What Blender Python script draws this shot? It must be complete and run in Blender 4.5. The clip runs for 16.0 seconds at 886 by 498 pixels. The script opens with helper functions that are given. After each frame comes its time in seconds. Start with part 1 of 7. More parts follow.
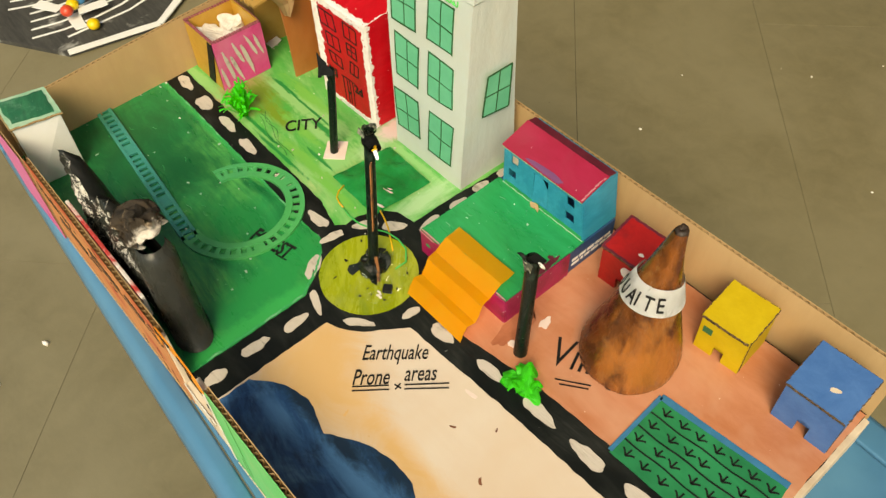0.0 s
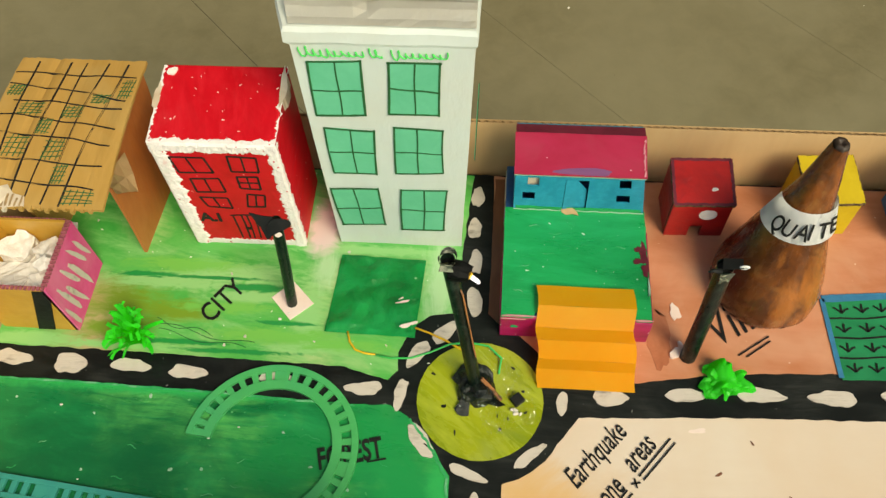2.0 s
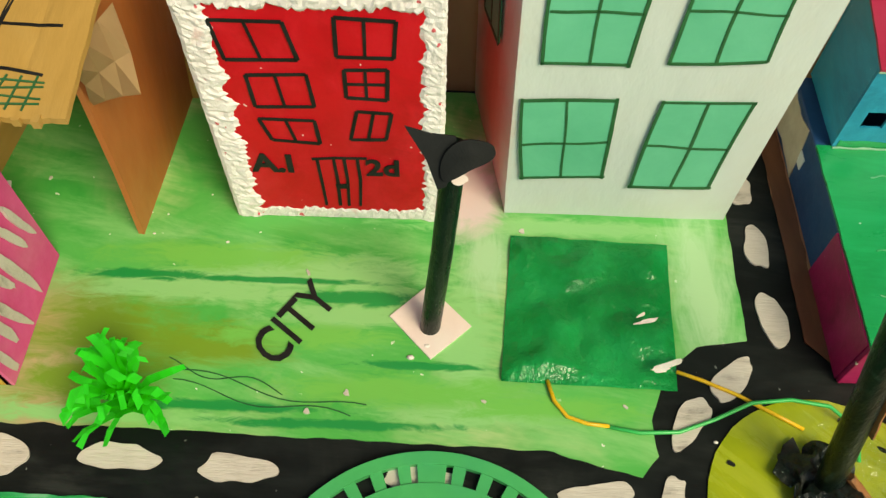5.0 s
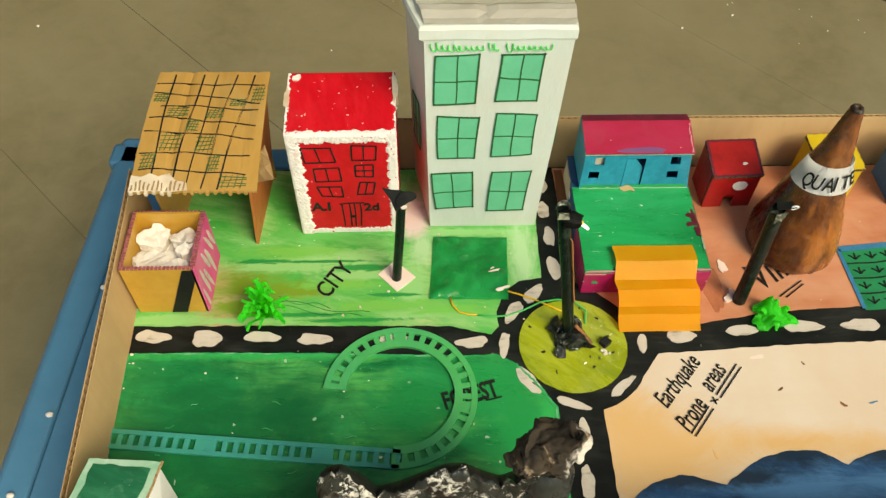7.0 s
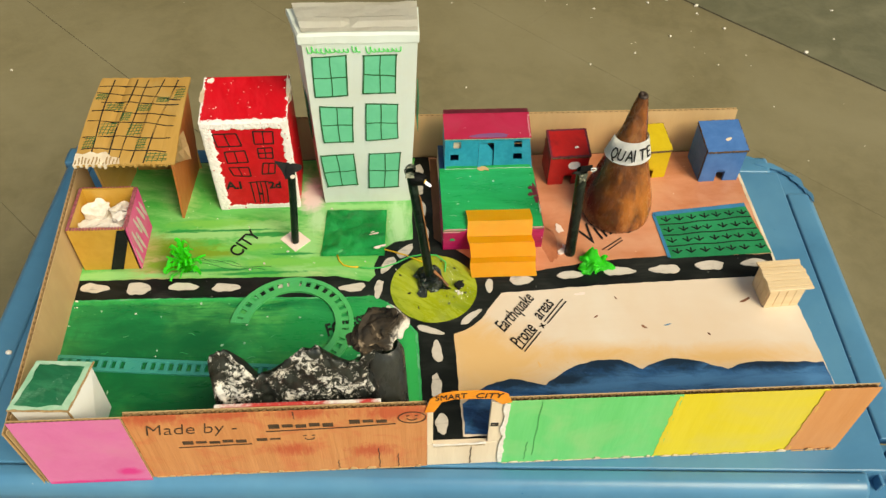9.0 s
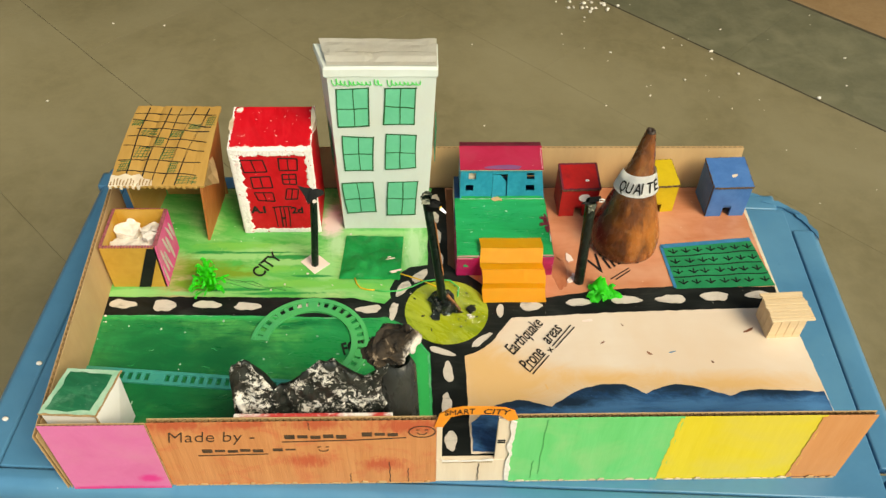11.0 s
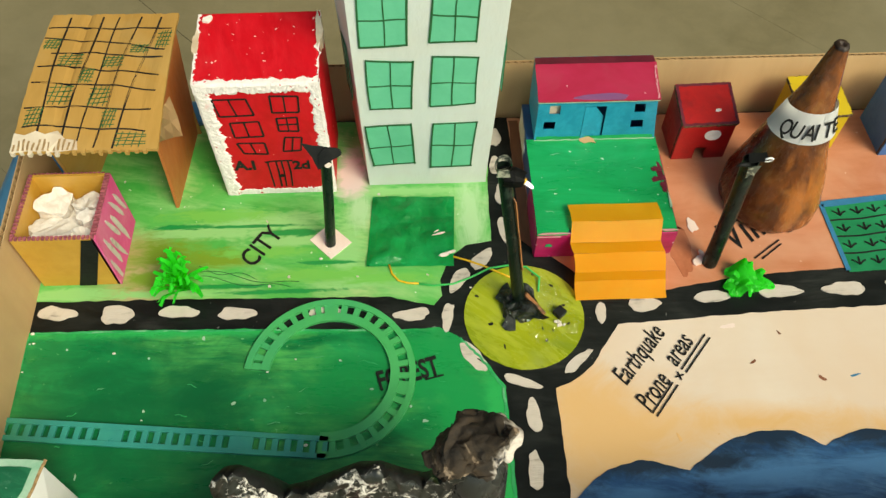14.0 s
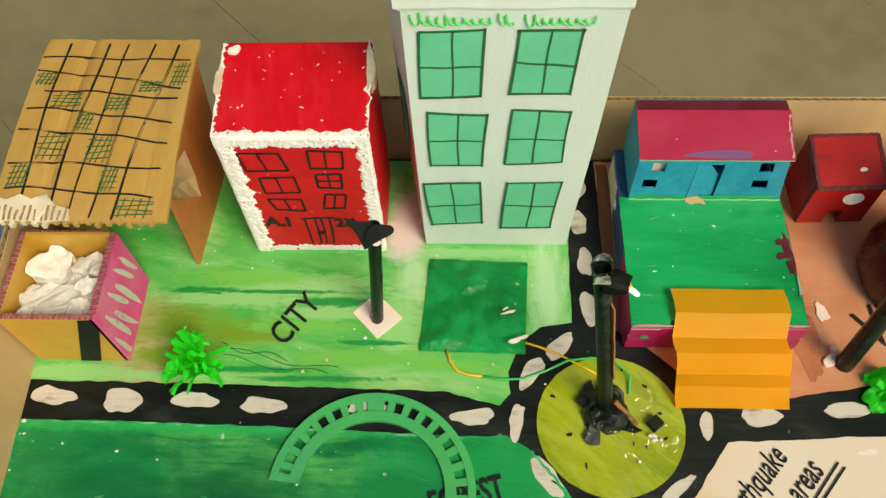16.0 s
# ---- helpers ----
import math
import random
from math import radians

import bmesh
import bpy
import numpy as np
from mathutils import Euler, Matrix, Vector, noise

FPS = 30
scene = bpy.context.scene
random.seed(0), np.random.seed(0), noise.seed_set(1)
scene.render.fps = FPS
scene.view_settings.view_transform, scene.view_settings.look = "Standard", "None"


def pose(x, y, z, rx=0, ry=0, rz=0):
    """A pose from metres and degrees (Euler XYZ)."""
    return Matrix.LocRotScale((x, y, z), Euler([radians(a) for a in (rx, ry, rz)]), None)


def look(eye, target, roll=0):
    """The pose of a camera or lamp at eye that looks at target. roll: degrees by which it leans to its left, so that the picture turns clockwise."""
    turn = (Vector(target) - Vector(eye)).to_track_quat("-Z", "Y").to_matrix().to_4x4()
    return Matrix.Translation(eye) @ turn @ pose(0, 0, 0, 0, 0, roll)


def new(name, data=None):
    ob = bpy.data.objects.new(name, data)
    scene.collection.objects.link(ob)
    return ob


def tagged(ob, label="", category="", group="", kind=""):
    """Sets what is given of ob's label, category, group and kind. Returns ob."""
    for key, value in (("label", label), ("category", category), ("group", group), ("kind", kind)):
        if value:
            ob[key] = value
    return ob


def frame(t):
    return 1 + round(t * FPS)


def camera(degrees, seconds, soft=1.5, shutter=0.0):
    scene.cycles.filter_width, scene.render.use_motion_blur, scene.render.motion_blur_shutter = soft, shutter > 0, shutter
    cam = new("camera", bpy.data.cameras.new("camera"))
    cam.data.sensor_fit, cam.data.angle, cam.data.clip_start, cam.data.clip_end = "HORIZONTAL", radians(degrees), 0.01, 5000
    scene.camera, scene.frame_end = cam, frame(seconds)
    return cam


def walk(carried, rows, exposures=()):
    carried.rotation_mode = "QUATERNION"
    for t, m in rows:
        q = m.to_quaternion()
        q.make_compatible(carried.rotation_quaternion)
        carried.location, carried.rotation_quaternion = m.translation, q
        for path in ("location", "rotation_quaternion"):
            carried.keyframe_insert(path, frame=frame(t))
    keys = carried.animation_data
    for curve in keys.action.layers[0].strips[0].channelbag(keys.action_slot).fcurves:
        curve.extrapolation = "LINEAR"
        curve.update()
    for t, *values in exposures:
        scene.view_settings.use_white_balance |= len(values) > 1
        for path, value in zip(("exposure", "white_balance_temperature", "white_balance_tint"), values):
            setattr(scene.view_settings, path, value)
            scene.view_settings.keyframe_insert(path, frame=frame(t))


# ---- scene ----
cam = camera(56.8, 16.0, 1.4)
PATH = [
    (0, (0.937, -0.062, 1.308), (-0.052, 0.736, -0.236), -2.7),
    (0.5, (0.797, -0.078, 1.293), (0.056, 0.919, -0.274), -4.1),
    (1, (0.662, -0.127, 1.29), (0.227, 0.997, -0.306), -3.4),
    (1.5, (0.552, -0.08, 1.256), (0.276, 1.008, -0.399), -4.7),
    (2, (0.462, -0.047, 1.279), (0.335, 1.006, -0.416), -3.3),
    (2.5, (0.388, -0.079, 1.327), (0.406, 0.99, -0.364), 0.4),
    (3, (0.355, 0.064, 1.108), (0.448, 1.145, -0.572), 3.8),
    (3.5, (0.372, 0.15, 1.002), (0.441, 1.128, -0.741), 3.0),
    (4, (0.364, 0.158, 0.983), (0.381, 1.222, -0.71), 0.6),
    (4.5, (0.308, 0.15, 0.948), (0.301, 1.256, -0.719), 1.3),
    (4.7, (0.281, 0.143, 0.947), (0.265, 1.226, -0.734), 1.5),
    (6.8, (0.284, -0.176, 1.308), (0.32, 1.006, -0.305), 0.8),
    (7, (0.304, -0.201, 1.328), (0.348, 1.0, -0.271), 1.0),
    (7.5, (0.346, -0.27, 1.353), (0.388, 0.972, -0.214), 1.0),
    (8, (0.393, -0.346, 1.386), (0.446, 0.946, -0.14), 0.4),
    (8.5, (0.413, -0.385, 1.406), (0.48, 0.92, -0.108), 0.4),
    (9, (0.419, -0.428, 1.424), (0.512, 0.881, -0.086), 1.4),
    (9.5, (0.414, -0.452, 1.434), (0.506, 0.873, -0.061), 2.1),
    (10, (0.424, -0.467, 1.442), (0.489, 0.889, -0.026), 1.3),
    (10.2, (0.421, -0.468, 1.443), (0.482, 0.898, -0.017), 1.2),
    (12.5, (0.435, -0.481, 1.438), (0.449, 0.916, 0.007), 0.4),
    (13, (0.441, -0.455, 1.421), (0.428, 0.952, -0.001), -0.7),
    (13.5, (0.418, -0.334, 1.349), (0.417, 0.97, -0.167), -0.8),
    (14, (0.364, -0.143, 1.263), (0.41, 0.963, -0.402), 0.4),
    (14.5, (0.337, -0.059, 1.233), (0.423, 0.996, -0.464), 1.1),
    (15, (0.347, -0.033, 1.237), (0.442, 1.066, -0.432), 0.7),
    (15.5, (0.363, -0.011, 1.236), (0.401, 1.08, -0.44), 0.0),
    (16, (0.349, 0.021, 1.2), (0.279, 1.033, -0.524), -2.9),
]
walk(cam, [(t, look(eye, target, roll)) for t, eye, target, roll in PATH], [(0, 0.88, 9200, 3), (0.5, 1.06, 8900, 2), (1.5, 0.92, 8250, 0), (3.5, 0.77, 8400, -5), (7, 0.90, 8450, 0), (12.5, 0.98, 8200, 1), (13.5, 0.96, 7900, 0), (14.5, 0.84, 8000, -5), (16, 0.82, 8150, -4)])

# ---- light ----
world = bpy.data.worlds.new("world")
scene.world = world
world.use_nodes = True
wn = world.node_tree.nodes
sky = wn.new("ShaderNodeTexSky")
sky.sky_type, sky.sun_disc = "NISHITA", False
sky.sun_elevation, sky.sun_rotation = radians(46), radians(139)
wn["Background"].inputs["Strength"].default_value = 0.094
world.node_tree.links.new(sky.outputs[0], wn["Background"].inputs["Color"])
sun = new("sun", bpy.data.lights.new("sun", "SUN"))
sun.data.energy, sun.data.angle, sun.data.color = 1.90, radians(30), (1.0, 0.94, 0.85)
sun.matrix_world = look((2.95, -2.65, 4.6), (0.45, 0.25, 0.6))


# ---- materials ----
def material(name, rough=0.6, metal=0.0):
    m = bpy.data.materials.new(name)
    m.use_nodes = True
    b = m.node_tree.nodes["Principled BSDF"]
    b.inputs["Roughness"].default_value, b.inputs["Metallic"].default_value = rough, metal
    return m, m.node_tree.nodes, m.node_tree.links, b


def noise_at(nodes, links, coord, scale, detail=5, rough=0.6, stretch=(1, 1, 1), distort=0.0):
    mp = nodes.new("ShaderNodeMapping")
    mp.inputs["Scale"].default_value = stretch
    links.new(coord, mp.inputs["Vector"])
    n = nodes.new("ShaderNodeTexNoise")
    n.inputs["Scale"].default_value, n.inputs["Detail"].default_value = scale, detail
    n.inputs["Roughness"].default_value, n.inputs["Distortion"].default_value = rough, distort
    links.new(mp.outputs[0], n.inputs["Vector"])
    return n.outputs[0]


def ramp(nodes, links, fac, lo, hi):
    r = nodes.new("ShaderNodeMapRange")
    r.inputs["From Min"].default_value, r.inputs["From Max"].default_value = lo, hi
    links.new(fac, r.inputs["Value"])
    return r.outputs[0]


def mix(nodes, links, fac, a, b):
    x = nodes.new("ShaderNodeMix")
    x.data_type = "RGBA"
    for sock, v in ((x.inputs[0], fac), (x.inputs[6], a), (x.inputs[7], b)):
        if isinstance(v, (int, float)):
            sock.default_value = v
        elif isinstance(v, tuple):
            sock.default_value = (*v, 1)
        else:
            links.new(v, sock)
    return x.outputs[2]


def paint(name, a, b, c=None, scale=60, stretch=(1, 1, 1), rough=0.55, bump=0.2, flecks=None, fleck=0.70, cover=(0.45, 0.7), big=9.0, spread=(0.35, 0.65), dist=0.0015, everywhere=False):
    """Hand-laid paint or plain stuff: two tones in strokes, a third tone in broad patches, small flecks, fine relief."""
    m, n, l, bs = material(name, rough)
    co = n.new("ShaderNodeNewGeometry").outputs["Position"] if everywhere else n.new("ShaderNodeTexCoord").outputs["Object"]
    fine = noise_at(n, l, co, scale, 6, 0.65, stretch, 0.4)
    col = mix(n, l, ramp(n, l, fine, *spread), a, b)
    if c:
        col = mix(n, l, ramp(n, l, noise_at(n, l, co, big, 4, 0.6, (1, 1, 1), 0.5), *cover), col, c)
    if flecks:
        col = mix(n, l, ramp(n, l, noise_at(n, l, co, 170, 2, 0.5), fleck, fleck + 0.02), col, flecks)
    l.new(col, bs.inputs["Base Color"])
    grain = noise_at(n, l, co, scale * 4, 4, 0.6, stretch)
    rr = n.new("ShaderNodeMapRange")
    rr.inputs["To Min"].default_value, rr.inputs["To Max"].default_value = max(rough - 0.14, 0.05), min(rough + 0.14, 1)
    l.new(grain, rr.inputs["Value"])
    l.new(rr.outputs[0], bs.inputs["Roughness"])
    bp = n.new("ShaderNodeBump")
    bp.inputs["Strength"].default_value, bp.inputs["Distance"].default_value = bump, dist
    add = n.new("ShaderNodeMath")
    add.operation = "ADD"
    l.new(fine, add.inputs[0])
    l.new(grain, add.inputs[1])
    l.new(add.outputs[0], bp.inputs["Height"])
    l.new(bp.outputs[0], bs.inputs["Normal"])
    return m


def brushed(name, base, dark, light, dry, rough=0.4, turn=0.0, scale=1.0, flecks=(0.75, 0.78, 0.66), fleck=0.735):
    """Poster paint laid with a dry brush: a ground tone, dark and light strokes that bend, a patchy thin layer, bristle lines and chipped dots."""
    m, n, l, bs = material(name, rough)
    co = n.new("ShaderNodeTexCoord").outputs["Object"]
    rot = n.new("ShaderNodeMapping")
    rot.inputs["Rotation"].default_value = (0, 0, radians(turn))
    l.new(co, rot.inputs["Vector"])
    bend = n.new("ShaderNodeTexNoise")
    bend.inputs["Scale"].default_value, bend.inputs["Detail"].default_value = 7.0 * scale, 2
    l.new(rot.outputs[0], bend.inputs["Vector"])
    off = n.new("ShaderNodeVectorMath")
    off.operation = "MULTIPLY_ADD"
    off.inputs[1].default_value = (0.012, 0.022, 0.01)
    l.new(bend.outputs["Color"], off.inputs[0])
    l.new(rot.outputs[0], off.inputs[2])
    p = off.outputs[0]
    strokes = noise_at(n, l, p, 40 * scale, 7, 0.68, (0.30, 1.25, 1), 0.3)
    wide = noise_at(n, l, p, 15 * scale, 6, 0.62, (0.55, 1.15, 1), 1.0)
    patch = noise_at(n, l, co, 10 * scale, 5, 0.62, (0.8, 1, 1), 0.9)
    bristle = noise_at(n, l, p, 150 * scale, 5, 0.65, (0.16, 1.4, 1), 0.4)
    col = mix(n, l, ramp(n, l, wide, 0.44, 0.66), base, dark)
    col = mix(n, l, ramp(n, l, strokes, 0.47, 0.68), col, light)
    k = n.new("ShaderNodeMath")
    k.operation = "MULTIPLY"
    l.new(ramp(n, l, patch, 0.50, 0.66), k.inputs[0])
    l.new(ramp(n, l, bristle, 0.30, 0.62), k.inputs[1])
    col = mix(n, l, k.outputs[0], col, dry)
    col = mix(n, l, ramp(n, l, noise_at(n, l, co, 190, 2, 0.5), fleck, fleck + 0.015), col, flecks)
    l.new(col, bs.inputs["Base Color"])
    rr = n.new("ShaderNodeMapRange")
    rr.inputs["To Min"].default_value, rr.inputs["To Max"].default_value = max(0.12, rough - 0.18), rough + 0.22
    l.new(strokes, rr.inputs["Value"])
    l.new(rr.outputs[0], bs.inputs["Roughness"])
    bp = n.new("ShaderNodeBump")
    bp.inputs["Strength"].default_value, bp.inputs["Distance"].default_value = 0.16, 0.0012
    h = n.new("ShaderNodeMath")
    h.operation = "ADD"
    l.new(bristle, h.inputs[0])
    l.new(wide, h.inputs[1])
    l.new(h.outputs[0], bp.inputs["Height"])
    l.new(bp.outputs[0], bs.inputs["Normal"])
    return m


def stain(m, spots, colour, ragged=0.9, soft=0.5, scale=55, stretch=(0.8, 1.1, 0.9)):
    """Dried washes and smears of another paint, some with light or shade painted in, each a ragged patch round its own
    centre (x, y, z, reach x, reach y, reach z).
    """
    n, l = m.node_tree.nodes, m.node_tree.links
    bs = n["Principled BSDF"]
    co = n.new("ShaderNodeTexCoord").outputs["Object"]
    wob = noise_at(n, l, co, scale, 6, 0.68, stretch, 1.0)
    for x, y, z, rx, ry, rz in spots:
        mp = n.new("ShaderNodeMapping")
        mp.vector_type = "TEXTURE"
        mp.inputs["Location"].default_value, mp.inputs["Scale"].default_value = (x, y, z), (rx, ry, rz)
        l.new(co, mp.inputs["Vector"])
        d = n.new("ShaderNodeVectorMath")
        d.operation = "LENGTH"
        l.new(mp.outputs[0], d.inputs[0])
        k = n.new("ShaderNodeMath")
        k.operation = "MULTIPLY_ADD"
        k.inputs[1].default_value = ragged * 2
        l.new(wob, k.inputs[0])
        l.new(d.outputs["Value"], k.inputs[2])
        fac = ramp(n, l, k.outputs[0], 1 + ragged + soft / 2, 1 + ragged - soft / 2)
        old = bs.inputs["Base Color"].links[0].from_socket
        l.new(mix(n, l, fac, old, colour), bs.inputs["Base Color"])
    return m


CARD = paint("bare cardboard", (0.52, 0.335, 0.162), (0.57, 0.375, 0.188), (0.50, 0.325, 0.165), 34, (1, 1, 0.20), 0.8, 0.12)
CARD_EDGE = paint("cut cardboard flutes", (0.22, 0.13, 0.055), (0.44, 0.29, 0.14), None, 260, (1, 1, 1), 0.9, 0.3)
CARD_WHITE = paint("pale torn cardboard", (0.62, 0.52, 0.40), (0.75, 0.66, 0.52), (0.5, 0.36, 0.24), 50, (1, 1, 1), 0.85, 0.3)
ROOF_CARD = paint("roof cardboard", (0.415, 0.235, 0.060), (0.48, 0.275, 0.075), (0.46, 0.30, 0.105), 60, (1, 0.15, 1), 0.8, 0.25)
ORANGE_CARD = paint("orange brown card", (0.50, 0.155, 0.036), (0.41, 0.13, 0.034), (0.52, 0.19, 0.06), 40, (1, 1, 0.3), 0.6, 0.15)
CITY = brushed("light green ground paint", (0.098, 0.45, 0.095), (0.035, 0.36, 0.058), (0.22, 0.54, 0.175), (0.40, 0.57, 0.24), 0.36, 12)
LAID = (0.30, 1.0, 0.9)
stain(CITY, [(0.095, 0.262, 0.6, 0.030, 0.022, 1), (0.085, 0.300, 0.6, 0.025, 0.020, 1)], (0.48, 0.36, 0.20), 0.9, 1.6, 40)
stain(CITY, [(0.115, 0.300, 0.6, 0.040, 0.020, 1), (0.110, 0.272, 0.6, 0.030, 0.012, 1), (0.165, 0.292, 0.6, 0.030, 0.010, 1)], (0.17, 0.31, 0.03), 1.3, 1.0, 120, LAID)
stain(CITY, [(0.030, 0.258, 0.6, 0.050, 0.007, 1), (0.12, 0.2555, 0.6, 0.050, 0.004, 1), (0.150, 0.325, 0.6, 0.05, 0.008, 1), (0.205, 0.335, 0.6, 0.06, 0.012, 1), (0.230, 0.312, 0.6, 0.035, 0.007, 1), (0.290, 0.300, 0.6, 0.012, 0.040, 1), (0.34, 0.370, 0.6, 0.08, 0.005, 1), (0.30, 0.262, 0.6, 0.05, 0.005, 1)], (0.26, 0.56, 0.20), 1.4, 0.7, 160, LAID)
stain(CITY, [(0.412, 0.335, 0.6, 0.014, 0.045, 1), (0.300, 0.350, 0.6, 0.012, 0.020, 1)], (0.40, 0.64, 0.34), 1.1, 1.0, 90, (1.0, 0.25, 0.9))
stain(CITY, [(0.26, 0.272, 0.6, 0.05, 0.008, 1), (0.16, 0.345, 0.6, 0.05, 0.008, 1), (0.33, 0.266, 0.6, 0.04, 0.006, 1), (0.21, 0.300, 0.6, 0.04, 0.006, 1)], (0.16, 0.49, 0.09), 1.4, 0.8, 160, LAID)
stain(CITY, [(0.235, 0.322, 0.6, 0.035, 0.0040, 1), (0.125, 0.332, 0.6, 0.030, 0.0030, 1), (0.175, 0.262, 0.6, 0.05, 0.0028, 1), (0.27, 0.286, 0.6, 0.03, 0.0022, 1), (0.23, 0.255, 0.6, 0.05, 0.0025, 1), (0.19, 0.331, 0.6, 0.05, 0.0018, 1)], (0.012, 0.27, 0.06), 1.2, 0.5, 170, LAID)
stain(CITY, [(0.292, 0.392, 0.6, 0.016, 0.030, 1)], (0.72, 0.60, 0.56), 0.7, 0.7, 50)
FOREST = brushed("dark green ground paint", (0.004, 0.245, 0.072), (0.001, 0.125, 0.037), (0.016, 0.37, 0.110), (0.10, 0.48, 0.12), 0.28, 4, 1.1, (0.12, 0.42, 0.17), 0.700)
stain(FOREST, [(0.08, 0.13, 0.6, 0.08, 0.07, 1), (0.18, 0.06, 0.6, 0.08, 0.04, 1), (0.17, 0.15, 0.6, 0.05, 0.04, 1)], (0.001, 0.125, 0.040), 1.0, 1.4, 25)
stain(FOREST, [(0.36, 0.18, 0.6, 0.04, 0.03, 1), (0.395, 0.12, 0.6, 0.03, 0.07, 1), (0.285, 0.15, 0.6, 0.035, 0.035, 1)], (0.006, 0.29, 0.075), 1.1, 1.2, 45)
stain(FOREST, [(0.22, 0.216, 0.6, 0.22, 0.006, 1), (0.424, 0.09, 0.6, 0.010, 0.10, 1)], (0.02, 0.40, 0.10), 0.8, 0.9, 90)
SAND = paint("sand ground paint", (0.69, 0.57, 0.465), (0.73, 0.63, 0.53), (0.69, 0.54, 0.41), 14, (0.5, 1, 1), 0.52, 0.1, (0.6, 0.42, 0.3), 0.80, (0.46, 0.72), 4.6)
stain(SAND, [(0.505, 0.105, 0.6, 0.035, 0.045, 1), (0.53, 0.10, 0.6, 0.06, 0.045, 1), (0.64, 0.112, 0.6, 0.07, 0.014, 1), (0.80, 0.102, 0.6, 0.10, 0.014, 1), (0.495, 0.135, 0.6, 0.030, 0.030, 1)], (0.70, 0.44, 0.20), 0.9, 1.4, 22)
OCHRE = paint("ochre ground paint", (0.72, 0.42, 0.16), (0.78, 0.52, 0.26), None, 20, (0.4, 1, 1), 0.6, 0.1)
SEA = brushed("blue sea paint", (0.012, 0.072, 0.200), (0.006, 0.028, 0.075), (0.035, 0.14, 0.33), (0.08, 0.22, 0.42), 0.36, 12, 1.7, (0.2, 0.3, 0.45), 0.76)
stain(SEA, [(0.65, 0.065, 0.6, 0.05, 0.012, 1), (0.74, 0.072, 0.6, 0.04, 0.010, 1), (0.84, 0.066, 0.6, 0.06, 0.012, 1), (0.90, 0.070, 0.6, 0.02, 0.012, 1), (0.53, 0.050, 0.6, 0.03, 0.008, 1)], (0.06, 0.20, 0.42), 1.3, 1.2, 70, (0.30, 1.3, 1))
stain(SEA, [(0.65, 0.100, 0.6, 0.045, 0.012, 1), (0.74, 0.100, 0.6, 0.04, 0.012, 1), (0.85, 0.092, 0.6, 0.06, 0.009, 1), (0.535, 0.078, 0.6, 0.04, 0.010, 1), (0.60, 0.078, 0.6, 0.03, 0.008, 1)], (0.006, 0.024, 0.055), 1.0, 1.0, 80)
VILLAGE = paint("terracotta ground paint", (0.50, 0.180, 0.085), (0.61, 0.260, 0.150), (0.64, 0.33, 0.21), 24, (0.45, 1.2, 1), 0.45, 0.12, (0.75, 0.52, 0.4), 0.76, (0.48, 0.70), 10)
ROAD = brushed("black road paint", (0.007, 0.009, 0.009), (0.004, 0.005, 0.005), (0.014, 0.017, 0.016), (0.026, 0.029, 0.027), 0.42, 2, 1.2, (0.16, 0.17, 0.16), 0.75)
DASH = paint("white road paint", (0.20, 0.175, 0.15), (0.56, 0.50, 0.44), (0.60, 0.54, 0.48), 110, (0.22, 1.3, 1), 0.6, 0.4, None, 0.7, (0.35, 0.55), 60, (0.30, 0.48))
LIME = brushed("lime roundabout paint", (0.34, 0.39, 0.022), (0.21, 0.28, 0.015), (0.42, 0.47, 0.05), (0.30, 0.36, 0.09), 0.20, 40, 1.0, (0.03, 0.03, 0.015), 0.76)
FIELD = paint("field green paper", (0.004, 0.17, 0.065), (0.009, 0.25, 0.095), (0.015, 0.30, 0.12), 40, (0.4, 1, 1), 0.45, 0.15)
FIELD_BLUE = paint("field blue border", (0.02, 0.15, 0.30), (0.03, 0.20, 0.38), None, 50)
INK = paint("black ink", (0.008, 0.008, 0.008), (0.02, 0.02, 0.02), None, 90, (1, 1, 1), 0.5, 0.05)
PENCIL = paint("soft pencil on rough card", (0.035, 0.022, 0.012), (0.09, 0.05, 0.025), None, 90, (1, 1, 1), 0.6, 0.05)
GREEN_INK = paint("dark green felt pen", (0.015, 0.09, 0.03), (0.02, 0.13, 0.04), None, 90)
SCRAWL = paint("bright green felt pen", (0.06, 0.62, 0.12), (0.10, 0.72, 0.16), None, 90)
CREPE = paint("dark green shiny paper", (0.004, 0.36, 0.075), (0.008, 0.48, 0.11), (0.014, 0.58, 0.16), 16, (1, 1, 1), 0.18, 0.7, None, 0.7, (0.45, 0.7), 22, (0.35, 0.65), 0.004)
RED = brushed("red painted foam", (0.58, 0.005, 0.016), (0.47, 0.003, 0.011), (0.64, 0.012, 0.026), (0.60, 0.022, 0.034), 0.45, 80, 1.2, (0.80, 0.56, 0.52), 0.725)
EDGE_FOAM = paint("torn foam edge", (0.77, 0.70, 0.68), (0.85, 0.80, 0.78), (0.80, 0.56, 0.54), 120, (1, 1, 1), 0.8, 0.5, (0.62, 0.10, 0.12), 0.69, (0.62, 0.75), 60)
FOAM = paint("white foam beads", (0.72, 0.66, 0.60), (0.86, 0.82, 0.77), None, 120, (1, 1, 1), 0.8, 0.4)
WHITE = paint("white wrapping paper", (0.57, 0.63, 0.60), (0.63, 0.69, 0.66), (0.60, 0.63, 0.58), 14, (1, 1, 0.5), 0.55, 0.35, None, 0.7, (0.45, 0.65), 12, (0.3, 0.7), 0.003)
